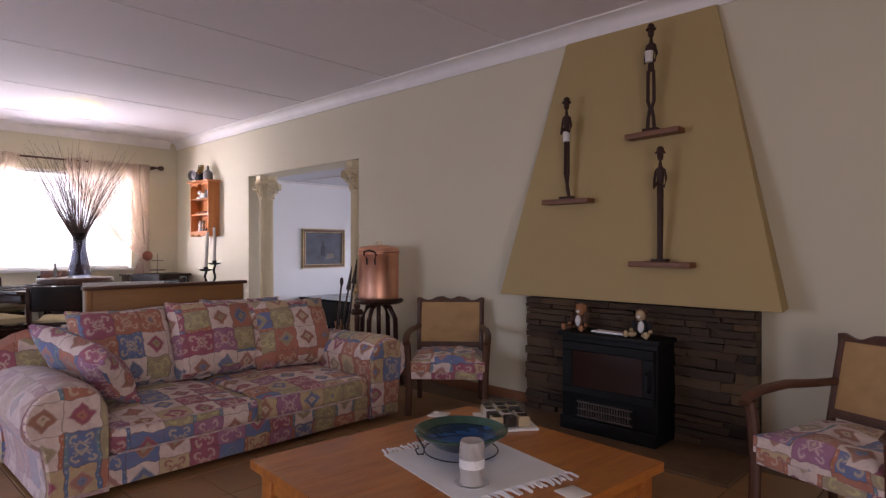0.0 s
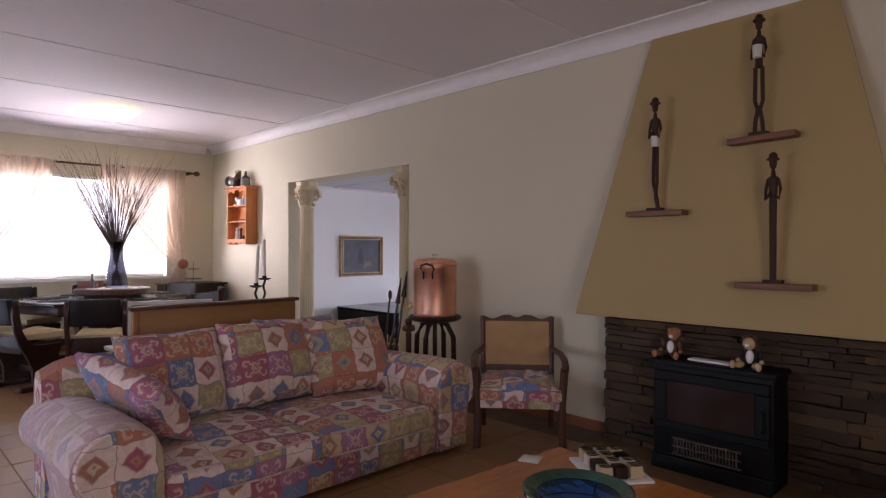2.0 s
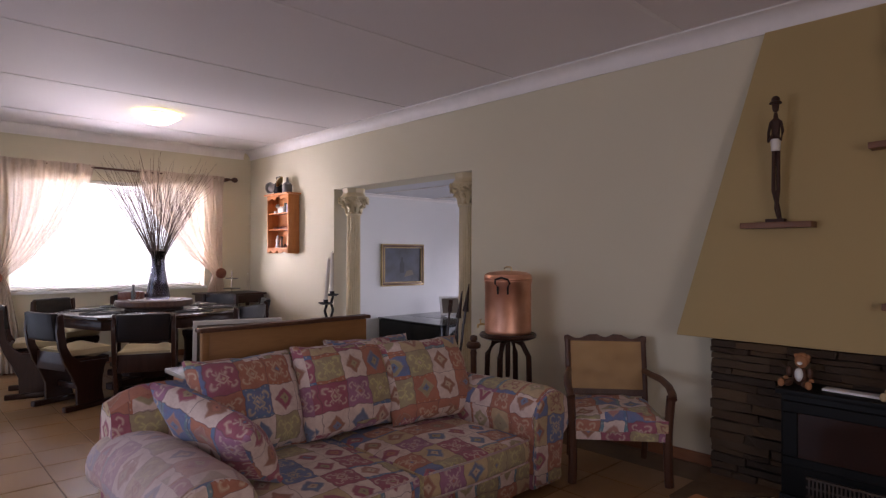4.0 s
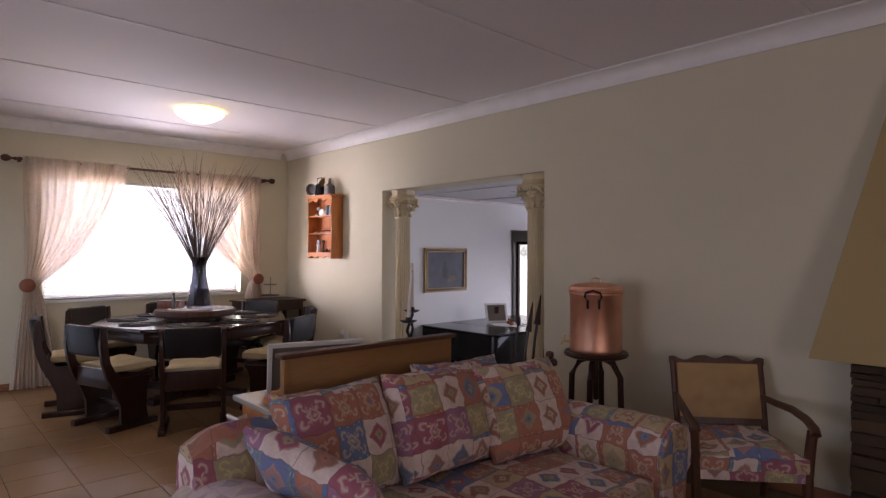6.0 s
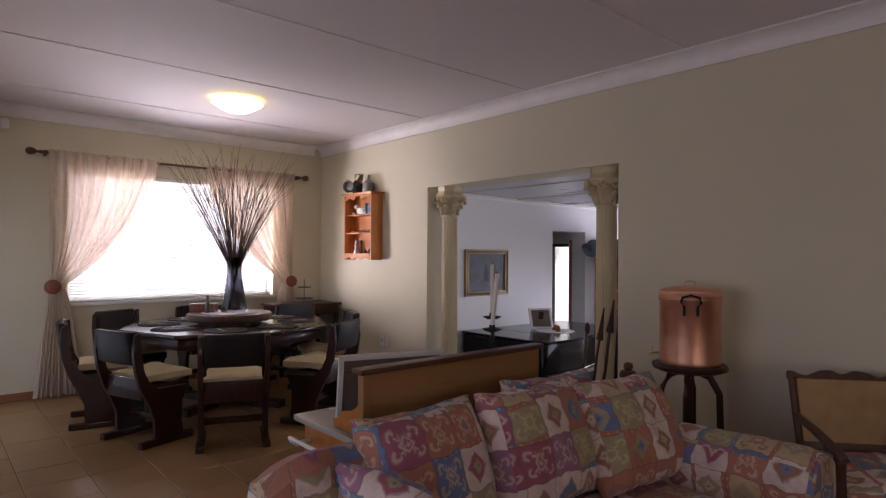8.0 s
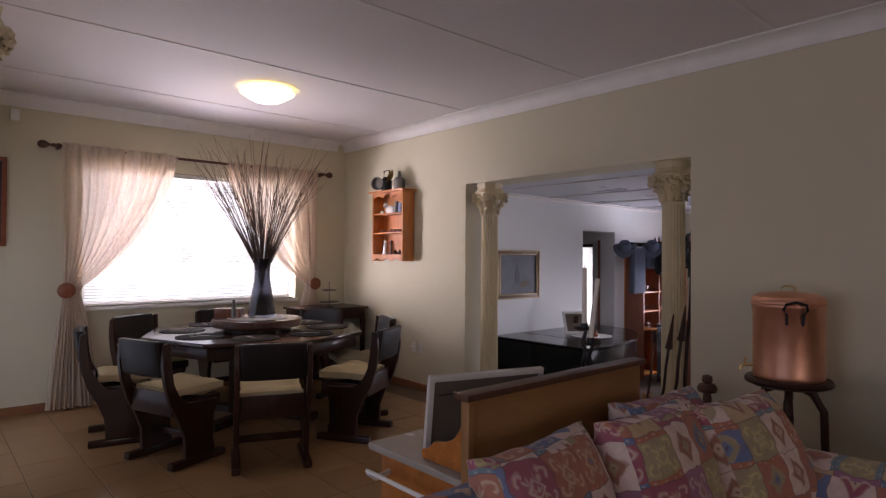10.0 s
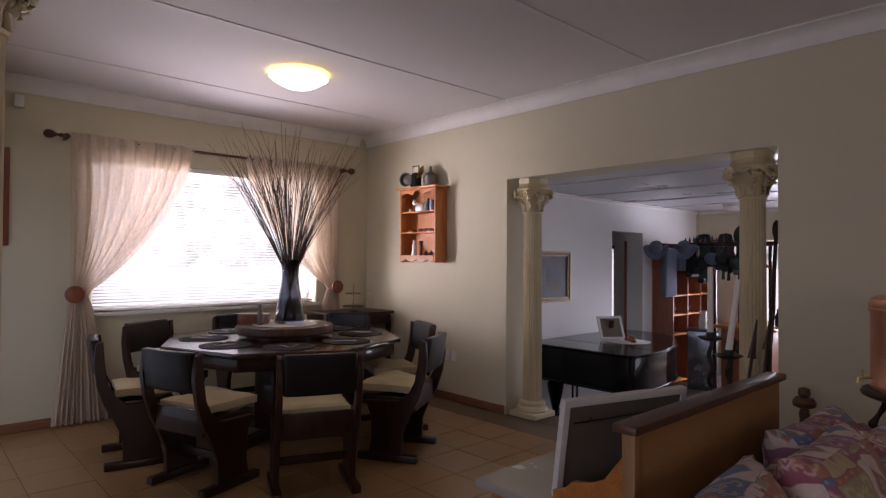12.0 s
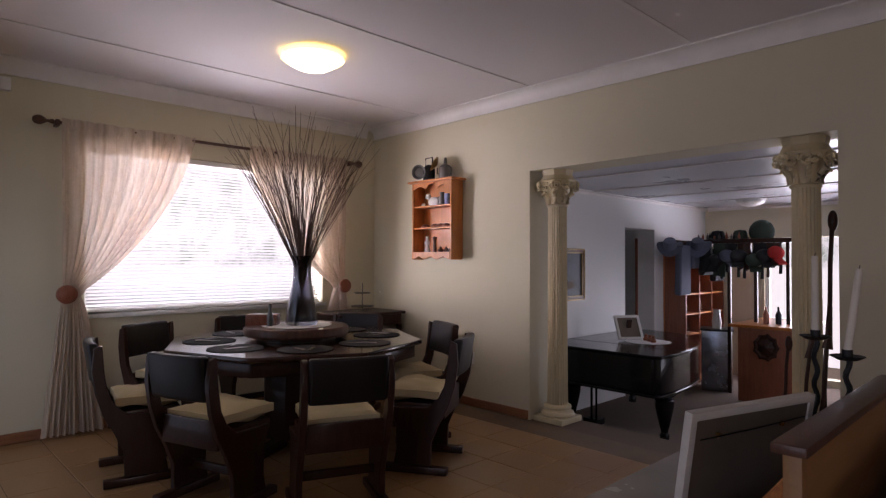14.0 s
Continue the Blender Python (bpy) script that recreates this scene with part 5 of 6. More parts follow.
def candlestick(x, y, dish, ctop, lean, label):
    c = thing("candlestick", pose(x, y, 0.686), label, "candlestick", "iron candlesticks on the washstand")
    h = dish - 0.686
    part("base", lathe([(0.0, 0.0), (0.06, 0.0), (0.058, 0.008), (0.015, 0.02), (0.0, 0.02)], 24), M["iron"], c)
    n_ = 24
    part("stem", tube([(0.006 * math.cos(i * 1.1), 0.006 * math.sin(i * 1.1), 0.015 + (h - 0.015) * i / n_) for i in range(n_ + 1)], 0.009, 8), M["iron"], c, "twisted iron stem")
    part("dish", lathe([(0.0, h - 0.004), (0.03, h - 0.004), (0.052, h + 0.008), (0.05, h + 0.01), (0.028, h + 0.001), (0.016, h + 0.001), (0.016, h + 0.03), (0.0, h + 0.03)], 28), M["iron"], c)
    t = ctop - 0.686
    part("candle", tube([(0, 0, h + 0.02), (lean * 0.5, 0, (h + t) / 2), (lean, 0, t - 0.02), (lean, 0, t - 0.012)], 0.0125, 14, taper=0.8), M["wax"], c, "white candle")
    part("wick", tube([(lean, 0, t - 0.014), (lean + 0.002, 0, t)], 0.0015, 5), M["iron"], c)


candlestick(-4.315, 2.32, 1.12, 1.43, 0.0, "twisted iron candlestick with a straight white candle")
candlestick(-4.19, 2.19, 1.075, 1.385, 0.035, "twisted iron candlestick with a leaning white candle")

# turned post and the sticks that lean at the opening
tp = place("turned_stand", lathe([(0.0, 0.0), (0.11, 0.0), (0.11, 0.02), (0.04, 0.05), (0.028, 0.1), (0.026, 0.5), (0.03, 0.53), (0.022, 0.56), (0.06, 0.575), (0.065, 0.60), (0.05, 0.625), (0.025, 0.63), (0.035, 0.65), (0.03, 0.68), (0.0, 0.69)], 24), M["mid"], pose(-4.42, 3.87, 0.001), "turned dark wooden stand with a knob", "stand")


def stick(p, q, r, kind, label):
    bm = tube([Vector(p).lerp(Vector(q), i / 6) + Vector((0.006 * math.sin(i * 2), 0.004 * math.cos(i), 0)) for i in range(7)], r, 8, taper=0.9)
    if kind == "knob":
        bmesh.ops.create_uvsphere(bm, u_segments=14, v_segments=10, radius=r * 1.9, matrix=Matrix.Translation(q) @ Matrix.Diagonal((1, 1, 2.4, 1)))
    elif kind == "blade":
        d = (Vector(q) - Vector(p)).normalized()
        tube([Vector(q), Vector(q) + d * 0.06, Vector(q) + d * 0.16, Vector(q) + d * 0.26], r * 2.4, 6, bm, 0.15)
    return place("walking_stick", bm, M["dark"], Matrix(), label, "stick", "sticks leaning at the opening")


stick((-4.76, 4.20, 0.051), (-4.70, 4.27, 1.66), 0.015, "knob", "tall dark knobbed stick leaning in the opening")
stick((-4.95, 3.97, 0.001), (-4.89, 4.03, 0.88), 0.011, "knob", "thin dark cane leaning in the opening")
stick((-4.84, 3.93, 0.001), (-4.775, 4.03, 0.80), 0.012, "blade", "dark carved spear leaning in the opening")
stick((-4.74, 3.93, 0.001), (-4.68, 4.03, 0.87), 0.013, "blade", "dark carved staff leaning in the opening")
cr = thing("kindling_basket", pose(-5.10, 4.20, 0), "dark basket filled with pale wooden sticks", "basket")
part("basket", lathe([(0.0, 0.0), (0.10, 0.0), (0.12, 0.30), (0.11, 0.30), (0.09, 0.02), (0.0, 0.02)], 24), M["dark"], cr)
for k in range(11):
    a = 2.4 * k
    part("stick", tube([(0.03 * math.cos(a), 0.03 * math.sin(a), 0.025), (0.085 * math.cos(a), 0.085 * math.sin(a), 0.40 + 0.07 * math.sin(k * 3.1))], 0.009, 5), M["ply"], cr)

# ---- dining table and chairs ----
TC, TZ = Vector((-7.87, 2.27, 0)), 0.785
dt = thing("dining_table", pose(TC.x, TC.y, 0), "large octagonal polished dark wooden dining table", "dining table")


def octagon(r, turn=-2.5):
    return [(r * math.cos(radians(turn + 45 * k)), r * math.sin(radians(turn + 45 * k))) for k in range(8)]


part("tabletop", slab(octagon(0.99), 0.035, "z", TZ - 0.0175, 0.007), M["tabletop"], dt, "polished octagonal top")
part("apron", slab(octagon(0.935), 0.10, "z", TZ - 0.0855, 0.006), M["dark"], dt)
part("pedestal", slab(octagon(0.26), TZ - 0.2, "z", 0.05 + (TZ - 0.2) / 2, 0.01), M["dark"], dt)
for k in range(4):
    m = pose(0, 0, 0, 0, 0, 30 + 90 * k)
    bm = bmesh.new()
    box(bm, 0.2, 0.62, -0.05, 0.05, 0.0, 0.07, m)
    soften(bm, 0.01, 1)
    part("foot", bm, M["dark"], dt)
ls = thing("lazy_susan", pose(TC.x, TC.y, TZ + 0.001), "round polished dark wooden turntable on the dining table", "turntable")
part("bearing", lathe([(0.0, 0.0), (0.3, 0.0), (0.3, 0.03), (0.0, 0.03)], 40), M["dark"], ls)
part("turntable", lathe([(0.0, 0.031), (0.39, 0.031), (0.402, 0.045), (0.402, 0.085), (0.392, 0.10), (0.0, 0.10)], 56), M["mid"], ls)
SZ = TZ + 0.102
place("doily", lathe([(0.0, 0.0), (0.27, 0.0), (0.28, 0.003), (0.0, 0.004)], 40, 18, 0.06), M["linen"], pose(TC.x, TC.y, SZ), "round white crocheted doily", "doily")
vs = thing("twig_vase", pose(TC.x + 0.02, TC.y + 0.03, SZ + 0.005), "tall waisted smoky glass vase holding a spray of bare twigs", "vase")
part("vase", lathe([(0.0, 0.0), (0.118, 0.0), (0.126, 0.02), (0.116, 0.10), (0.094, 0.22), (0.073, 0.34), (0.068, 0.42), (0.076, 0.50), (0.088, 0.54), (0.083, 0.54), (0.070, 0.50), (0.062, 0.42), (0.067, 0.34), (0.087, 0.22), (0.108, 0.10), (0.112, 0.03), (0.0, 0.022)], 40), M["smoke"], vs, "waisted smoky glass vase")
bm = bmesh.new()
rng = random.Random(4)
for k in range(125):
    a = rng.uniform(0, 2 * math.pi)
    sp = rng.uniform(0.05, 1.0) ** 0.55 * (1.3 if rng.random() < 0.1 else 1.0)
    ln = rng.uniform(0.78, 1.22) * (1.0 - 0.08 * sp)
    d = Vector((math.cos(a) * 0.85, math.sin(a), 0))
    foot = -d * 0.06 * sp + Vector((0, 0, 0.03))
    p0 = d * 0.052 * sp + Vector((0, 0, 0.45))
    out = 0.66 * sp * ln
    jig = lambda q: Vector((rng.uniform(-q, q), rng.uniform(-q, q), 0))
    pts = [foot, p0, p0 + d * out * 0.25 + Vector((0, 0, 0.30 * ln)), p0 + d * out * 0.54 + jig(0.02) + Vector((0, 0, 0.60 * ln)), p0 + d * out * 0.76 + jig(0.03) + Vector((0, 0, 0.82 * ln)), p0 + d * out + jig(0.05) + Vector((0, 0, 1.0 * ln))]
    tube(pts, 0.0040, 4, bm, 0.28)
    if rng.random() < 0.6:
        q = pts[3]
        tube([q, q + d * 0.05 + jig(0.04) + Vector((0, 0, 0.12)), q + d * 0.1 + jig(0.07) + Vector((0, 0, 0.24))], 0.0026, 4, bm, 0.4)
tw = part("twig_spray", bm, M["twig"], vs, "spray of thin dark twigs")
tw["kind"] = "stuff"
tb_ = thing("tissue_box", pose(TC.x - 0.19, TC.y - 0.19, SZ, 0, 0, 48), "reddish wooden tissue box on the turntable", "box")
part("box", bx(-0.12, 0.12, -0.065, 0.065, 0, 0.085, 0.005), M["redbrown"], tb_)
part("lid", bx(-0.06, 0.06, -0.02, 0.02, 0.0855, 0.088), M["linen"], tb_)
for x, yy, hh, mm in ((TC.x, TC.y - 0.19, 0.13, "clear"), (TC.x + 0.05, TC.y - 0.17, 0.15, "clear"), (TC.x - 0.04, TC.y - 0.21, 0.17, "pewter")):
    place("cruet", lathe([(0.0, 0.0), (0.022, 0.0), (0.024, hh * 0.5), (0.01, hh * 0.7), (0.01, hh * 0.82), (0.014, hh * 0.85), (0.012, hh), (0.0, hh)], 18), M[mm], pose(x, yy, SZ + 0.004), "small glass cruet on the turntable", "cruet", "cruets on the turntable")
for k in range(8):
    a = radians(-25 + 45 * k)
    p = TC + Vector((math.cos(a), math.sin(a), 0)) * 0.64
    place("placemat", lathe([(0.0, 0.0), (0.185, 0.0), (0.19, 0.004), (0.0, 0.0055)], 36), M["blackcloth"], pose(p.x, p.y, TZ + 0.001), "round black place mat on the dining table", "place mat", "place mats on the dining table")
    for s, nm in ((-1, "fork"), (1, "knife")):
        bm = bmesh.new()
        tube([(-0.09, s * 0.05, 0.003), (0.0, s * 0.05, 0.006), (0.05, s * 0.05, 0.004)], 0.004, 6, bm)
        if nm == "fork":
            box(bm, 0.05, 0.068, s * 0.05 - 0.011, s * 0.05 + 0.011, 0.003, 0.006)
            for i in range(4):
                y0 = s * 0.05 - 0.011 + i * 0.0063
                box(bm, 0.068, 0.105, y0, y0 + 0.0028, 0.003, 0.006)
        else:
            box(bm, 0.05, 0.13, s * 0.05 - 0.008, s * 0.05 + 0.008, 0.003, 0.006)
        place(nm, bm, M["silver"], pose(p.x, p.y, TZ + 0.007, 0, 0, math.degrees(a) + 180 + 25 * s), "silver " + nm + " on a place mat", nm, nm + "s on the place mats")

ch = thing("dining_chair", pose(0, 0, 0), "dark wooden dining chair with leather back and cream seat pad", "chair", "chairs round the dining table")
prof = [(-0.23, 0.875), (-0.275, 0.855), (-0.285, 0.72), (-0.265, 0.58), (-0.22, 0.44), (-0.155, 0.32), (-0.105, 0.2), (-0.10, 0.051),
        (0.15, 0.051), (0.13, 0.15), (0.135, 0.31), (0.18, 0.425), (-0.08, 0.435), (-0.155, 0.50), (-0.195, 0.58), (-0.215, 0.70)]
for s in (-1, 1):
    part("side_panel", slab(prof, 0.036, "y", s * 0.235, 0.004), M["dark"], ch, "curved plank side")
    part("runner", bx(-0.215, 0.235, s * 0.235 - 0.03, s * 0.235 + 0.03, 0.0, 0.05, 0.01), M["dark"], ch)
bm = bx(-0.03, 0.03, -0.216, 0.216, -0.125, 0.125, 0.022, 3)
bmesh.ops.subdivide_edges(bm, edges=[e for e in bm.edges if e.calc_length() > 0.3], cuts=6)
for vv in bm.verts:
    q = vv.co.y / 0.216
    vv.co.x += -0.02 * (1 - q * q) - 0.10 * vv.co.z + (-0.012 if vv.co.z > 0.09 else 0.0)
    vv.co += Vector((-0.252, 0, 0.757))
part("backrest", bm, M["leather"], ch, "padded dark leather back")
part("seat_frame", bx(-0.164, 0.22, -0.216, 0.216, 0.385, 0.452, 0.008), M["dark"], ch)
part("seat_pad", cushion(0.40, 0.425, 0.115, pose(0.045, 0, 0.508), 0.4, 12, 0.42), M["cream"], ch, "cream upholstered seat pad")
part("back_panel", bx(-0.192, -0.168, -0.216, 0.216, 0.355, 0.515, 0.008), M["dark"], ch)
part("stretcher", bx(0.0, 0.03, -0.216, 0.216, 0.15, 0.2, 0.006), M["dark"], ch)
CHAIRS = ((-6.59, 1.80, -21.8), (-7.14, 1.318, -70), (-7.94, 1.14, -101), (-8.64, 1.59, 206), (-8.78, 2.36, 178), (-8.32, 3.06, 122), (-7.358, 3.05, 70), (-6.783, 2.657, 31.7))
for k, (x, yy, ang) in enumerate(CHAIRS):
    m = pose(x, yy, 0, 0, 0, ang + 180)
    if k == 0:
        ch.matrix_world = m
    else:
        copy_thing(ch, m)

# corner server with glass and a tiered stand
sv = thing("side_table", pose(-8.87, 3.58, 0), "small dark wooden serving table in the corner", "side table")
part("top", bx(-0.28, 0.28, -0.42, 0.42, 0.83, 0.86, 0.006), M["dark"], sv)
part("apron", bx(-0.25, 0.25, -0.39, 0.39, 0.72, 0.829, 0.004), M["dark"], sv)
part("shelf", bx(-0.25, 0.25, -0.39, 0.39, 0.25, 0.275, 0.004), M["dark"], sv)
for sx in (-1, 1):
    for sy in (-1, 1):
        part("leg", bx(sx * 0.23 - 0.022, sx * 0.23 + 0.022, sy * 0.37 - 0.022, sy * 0.37 + 0.022, 0, 0.7195, 0.004), M["dark"], sv)
cs = thing("cake_stand", pose(-8.80, 3.58, 0.861), "two-tier metal cake stand", "cake stand")
for zz, r in ((0.05, 0.12), (0.19, 0.09)):
    part("tier", lathe([(0.0, zz), (r - 0.01, zz), (r, zz + 0.012), (r - 0.006, zz + 0.012), (r - 0.015, zz + 0.006), (0.0, zz + 0.006)], 30), M["pewter"], cs)
part("stem", tube([(0, 0, 0), (0, 0, 0.30)], 0.006, 8), M["pewter"], cs)
part("foot", lathe([(0.0, 0.0), (0.06, 0.0), (0.05, 0.01), (0.0, 0.02)], 24), M["pewter"], cs)
for yy in (3.30, 3.84):
    lm = thing("oil_lamp", pose(-8.82, yy, 0.861), "small glass oil lamp with a clear chimney", "oil lamp", "oil lamps in the corner")
    part("font", lathe([(0.0, 0.0), (0.05, 0.0), (0.045, 0.015), (0.018, 0.03), (0.03, 0.055), (0.048, 0.08), (0.04, 0.11), (0.022, 0.12), (0.0, 0.12)], 24), M["clear"], lm)
    part("chimney", lathe([(0.022, 0.1205), (0.038, 0.16), (0.03, 0.21), (0.022, 0.30)], 24, caps=False), M["clear"], lm, "clear glass chimney")

# ---- wall cabinet with curios ----
wc = thing("wall_cabinet", pose(-8.06, N - 0.003, 1.41), "orange pine wall shelf with scalloped edges, half full", "wall shelf")
w2, hC, dp = 0.28, 0.80, 0.17
part("back", bx(-w2, w2, -0.012, 0, 0.02, hC - 0.02), M["shelfpine"], wc)
for s in (-1, 1):
    part("side", bx(s * w2 - 0.01, s * w2 + 0.01, -dp, -0.0125, 0.0, hC - 0.021, 0.003), M["shelfpine"], wc)
part("top", bx(-w2 - 0.045, w2 + 0.045, -dp - 0.035, 0, hC - 0.02, hC + 0.002, 0.005), M["shelfpine"], wc)
for zz in (0.06, 0.31, 0.53):
    part("shelf", bx(-w2 + 0.0105, w2 - 0.0105, -dp + 0.01, -0.0125, zz, zz + 0.015, 0.003), M["shelfpine"], wc)
wave = [(-w2 + 0.0105, hC - 0.0215)] + [(-w2 + 0.0105 + (2 * w2 - 0.021) * i / 24, hC - 0.085 + 0.028 * abs(math.sin(i / 24 * 3 * math.pi)) + (0.02 if 9 < i < 15 else 0)) for i in range(25)] + [(w2 - 0.0105, hC - 0.0215)]
part("valance", slab(wave, 0.014, "y", -dp + 0.01), M["shelfpine"], wc, "scalloped valance")
wave = [(-w2 + 0.0105, 0.075)] + [(-w2 + 0.0105 + (2 * w2 - 0.021) * i / 24, 0.035 - 0.03 * abs(math.cos(i / 24 * 3 * math.pi))) for i in range(25)] + [(w2 - 0.0105, 0.075)]
part("apron", slab(wave, 0.014, "y", -dp + 0.002), M["shelfpine"], wc)


def curio(x, z, prof, mat, name, label):
    place(name, lathe(prof, 18), M[mat], pose(-8.06 + x, N - 0.003 - 0.09, 1.41 + z + 0.0155), label, name.replace("_", " "), "curios on the wall shelf")


bm = lathe([(0.0, 0.0), (0.04, 0.0), (0.052, 0.03), (0.05, 0.06), (0.03, 0.085), (0.0, 0.09)], 20, m=Matrix.Diagonal((1.5, 0.8, 1, 1)))
lathe([(0.0, 0.0), (0.022, 0.008), (0.030, 0.028), (0.022, 0.05), (0.0, 0.056)], 16, bm=bm, m=Matrix.Translation((-0.065, -0.02, 0.065)))
for q in (-0.082, -0.05):
    lathe([(0.010, 0.0), (0.0, 0.024)], 8, bm=bm, m=Matrix.Translation((q, -0.02, 0.108)))
tube([(0.06, 0, 0.03), (0.09, -0.01, 0.05), (0.085, -0.02, 0.085)], 0.012, 8, bm, 0.6)
place("china_cat", bm, M["china"], pose(-8.10, N - 0.095, 1.41 + 0.5455), "white glazed china cat lying on the wall shelf", "figurine", "curios on the wall shelf")
curio(0.075, 0.53, [(0, 0), (0.03, 0), (0.04, 0.04), (0.02, 0.1), (0.025, 0.13), (0, 0.13)], "pewter", "curio_jar", "small dark glazed curio jar")
curio(0.15, 0.53, [(0, 0), (0.03, 0), (0.03, 0.11), (0, 0.11)], "bluewhite", "mug", "small blue and white mug")
curio(-0.20, 0.53, [(0, 0), (0.025, 0), (0.02, 0.03), (0, 0.04)], "china", "ornament", "tiny white china ornament")
for x in (-0.17, -0.02, 0.06, 0.14):
    curio(x, 0.31, [(0, 0), (0.04, 0), (0.045, 0.02), (0.02, 0.035), (0, 0.04)], "redbrown", "carved_bowl", "small carved wooden ornament")
curio(-0.14, 0.06, [(0, 0), (0.035, 0), (0.02, 0.06), (0.03, 0.1), (0.015, 0.13), (0.022, 0.155), (0, 0.17)], "china", "figurine", "small white china figurine")
curio(-0.03, 0.06, [(0, 0), (0.02, 0), (0.012, 0.1), (0.025, 0.15), (0, 0.16)], "mid", "carved_ornament", "slim brown carved ornament")
for x in (0.06, 0.14, 0.20):
    curio(x, 0.06, [(0, 0), (0.022, 0), (0.03, 0.02), (0.012, 0.04), (0, 0.06)], "mid", "carved_animal", "tiny dark carved animal")
LZ = 1.41 + hC + 0.003
ln = thing("railway_lantern", pose(-8.16, N - 0.11, LZ), "old black railway lantern with a round lens", "lantern")
part("body", lathe([(0.0, 0.0), (0.06, 0.0), (0.062, 0.12), (0.05, 0.14), (0.035, 0.16), (0.0, 0.165)], 28), M["iron"], ln)
part("lens", lathe([(0.0, 0.0), (0.058, 0.0), (0.072, 0.04), (0.076, 0.06), (0.066, 0.058), (0.05, 0.03), (0.0, 0.04)], 28, m=pose(-0.075, -0.045, 0.085, 90, 0, 25)), M["pewter"], ln, "round glass lens")
part("handle", tube([(-0.05, 0, 0.14), (-0.05, 0, 0.235), (0.05, 0, 0.235), (0.05, 0, 0.14)], 0.007, 8), M["iron"], ln)
ln2 = thing("carbide_lamp", pose(-7.93, N - 0.10, LZ), "old grey carbide lamp with a shiny reflector", "lamp")
part("tank", lathe([(0.0, 0.0), (0.065, 0.0), (0.065, 0.11), (0.05, 0.13), (0.02, 0.15), (0.012, 0.21), (0.0, 0.215)], 28), M["pewter"], ln2)
part("reflector", lathe([(0.0, 0.0), (0.035, 0.008), (0.078, 0.036), (0.073, 0.037), (0.033, 0.013), (0.0, 0.005)], 28, m=pose(-0.075, -0.04, 0.14, 0, -62, 38)), M["brass"], ln2, "shiny dished reflector")
part("pipe", tube([(-0.06, 0, 0.05), (-0.10, -0.015, 0.06), (-0.095, -0.02, 0.12)], 0.005, 6), M["pewter"], ln2)
for x in (-7.76, -7.65):
    sk = thing("wall_socket", pose(x, N - 0.003, 0.46), "plain white wall socket plate" if x > -7.7 else "white wall socket with a plug", "socket")
    part("plate", bx(-0.035, 0.035, -0.01, 0, -0.055, 0.055, 0.004), M["white"], sk)
    if x < -7.7:
        part("plug", lathe([(0, 0), (0.025, 0), (0.022, 0.03), (0, 0.032)], 20, m=pose(0, -0.0105, 0.015, 90)), M["china"], sk)
hp = thing("wall_picture", pose(W + 0.003, 0.40, 1.95), "dark red wooden framed picture on the wall", "picture")
part("frame", bx(0, 0.03, -0.25, 0.10, -0.42, 0.38, 0.006), M["redbrown"], hp)
part("picture", bx(0.0305, 0.033, -0.21, 0.06, -0.38, 0.34), M["canvas"], hp)
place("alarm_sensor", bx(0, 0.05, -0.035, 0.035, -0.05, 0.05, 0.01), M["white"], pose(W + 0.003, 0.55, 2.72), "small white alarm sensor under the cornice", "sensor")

# ---- in the lounge ----
pc = thing("wall_painting", pose(XL + 0.002, 5.885, 1.235), "dark still life painting in a gilt frame", "painting")
fw, fh = 0.42, 0.32
for o_, wd, dp_, mm in ((0.0, 0.016, 0.040, "gilt"), (0.0165, 0.030, 0.030, "mid"), (0.047, 0.013, 0.034, "gilt")):
    a_, b_ = fw - o_, fh - o_
    for b in ((-a_, a_, b_ - wd, b_), (-a_, a_, -b_, -b_ + wd), (-a_, -a_ + wd, -b_ + wd + 0.0005, b_ - wd - 0.0005), (a_ - wd, a_, -b_ + wd + 0.0005, b_ - wd - 0.0005)):
        part("frame", bx(0, dp_, b[0], b[1], b[2], b[3], 0.004), M[mm], pc, "gilt edge" if mm == "gilt" else "dark wooden moulding")
part("canvas", bx(0.0, 0.015, -fw + 0.0605, fw - 0.0605, -fh + 0.0605, fh - 0.0605), M["canvas"], pc, "dark painted canvas")
part("painted_bottle", slab([(-0.06, -0.12), (0.03, -0.12), (0.03, 0.02), (0.0, 0.06), (0.0, 0.12), (-0.03, 0.12), (-0.03, 0.06), (-0.06, 0.02)], 0.002, "x", 0.017), M["iron"], pc)
part("painted_cloth", slab([(0.02, -0.19), (0.22, -0.15), (0.18, -0.08), (0.08, -0.09)], 0.002, "x", 0.0175), M["mount"], pc)

pn = thing("grand_piano", pose(-7.82, 5.38, FL), "black lacquered grand piano", "piano")
outline = [(0.0, 0.0), (1.34, 0.0), (1.41, 0.05), (1.43, 0.3), (1.40, 0.75), (1.30, 1.2), (1.12, 1.55), (0.92, 1.85), (0.68, 2.05), (0.4, 2.12), (0.0, 2.12)]
part("case", slab([(u * 0.985 + 0.01, v * 0.985 + 0.012) for u, v in outline], 0.36, "z", 0.715, 0.01), M["piano"], pn)
part("lid", slab(outline, 0.022, "z", 0.907, 0.006), M["piano"], pn, "closed glossy lid")
part("lid_seam", bx(0.02, 1.41, 0.545, 0.549, 0.9185, 0.9195), M["iron"], pn)
part("lower_moulding", slab([(u * 1.0 + 0.0, v * 1.0) for u, v in outline], 0.03, "z", 0.519, 0.006), M["piano"], pn)
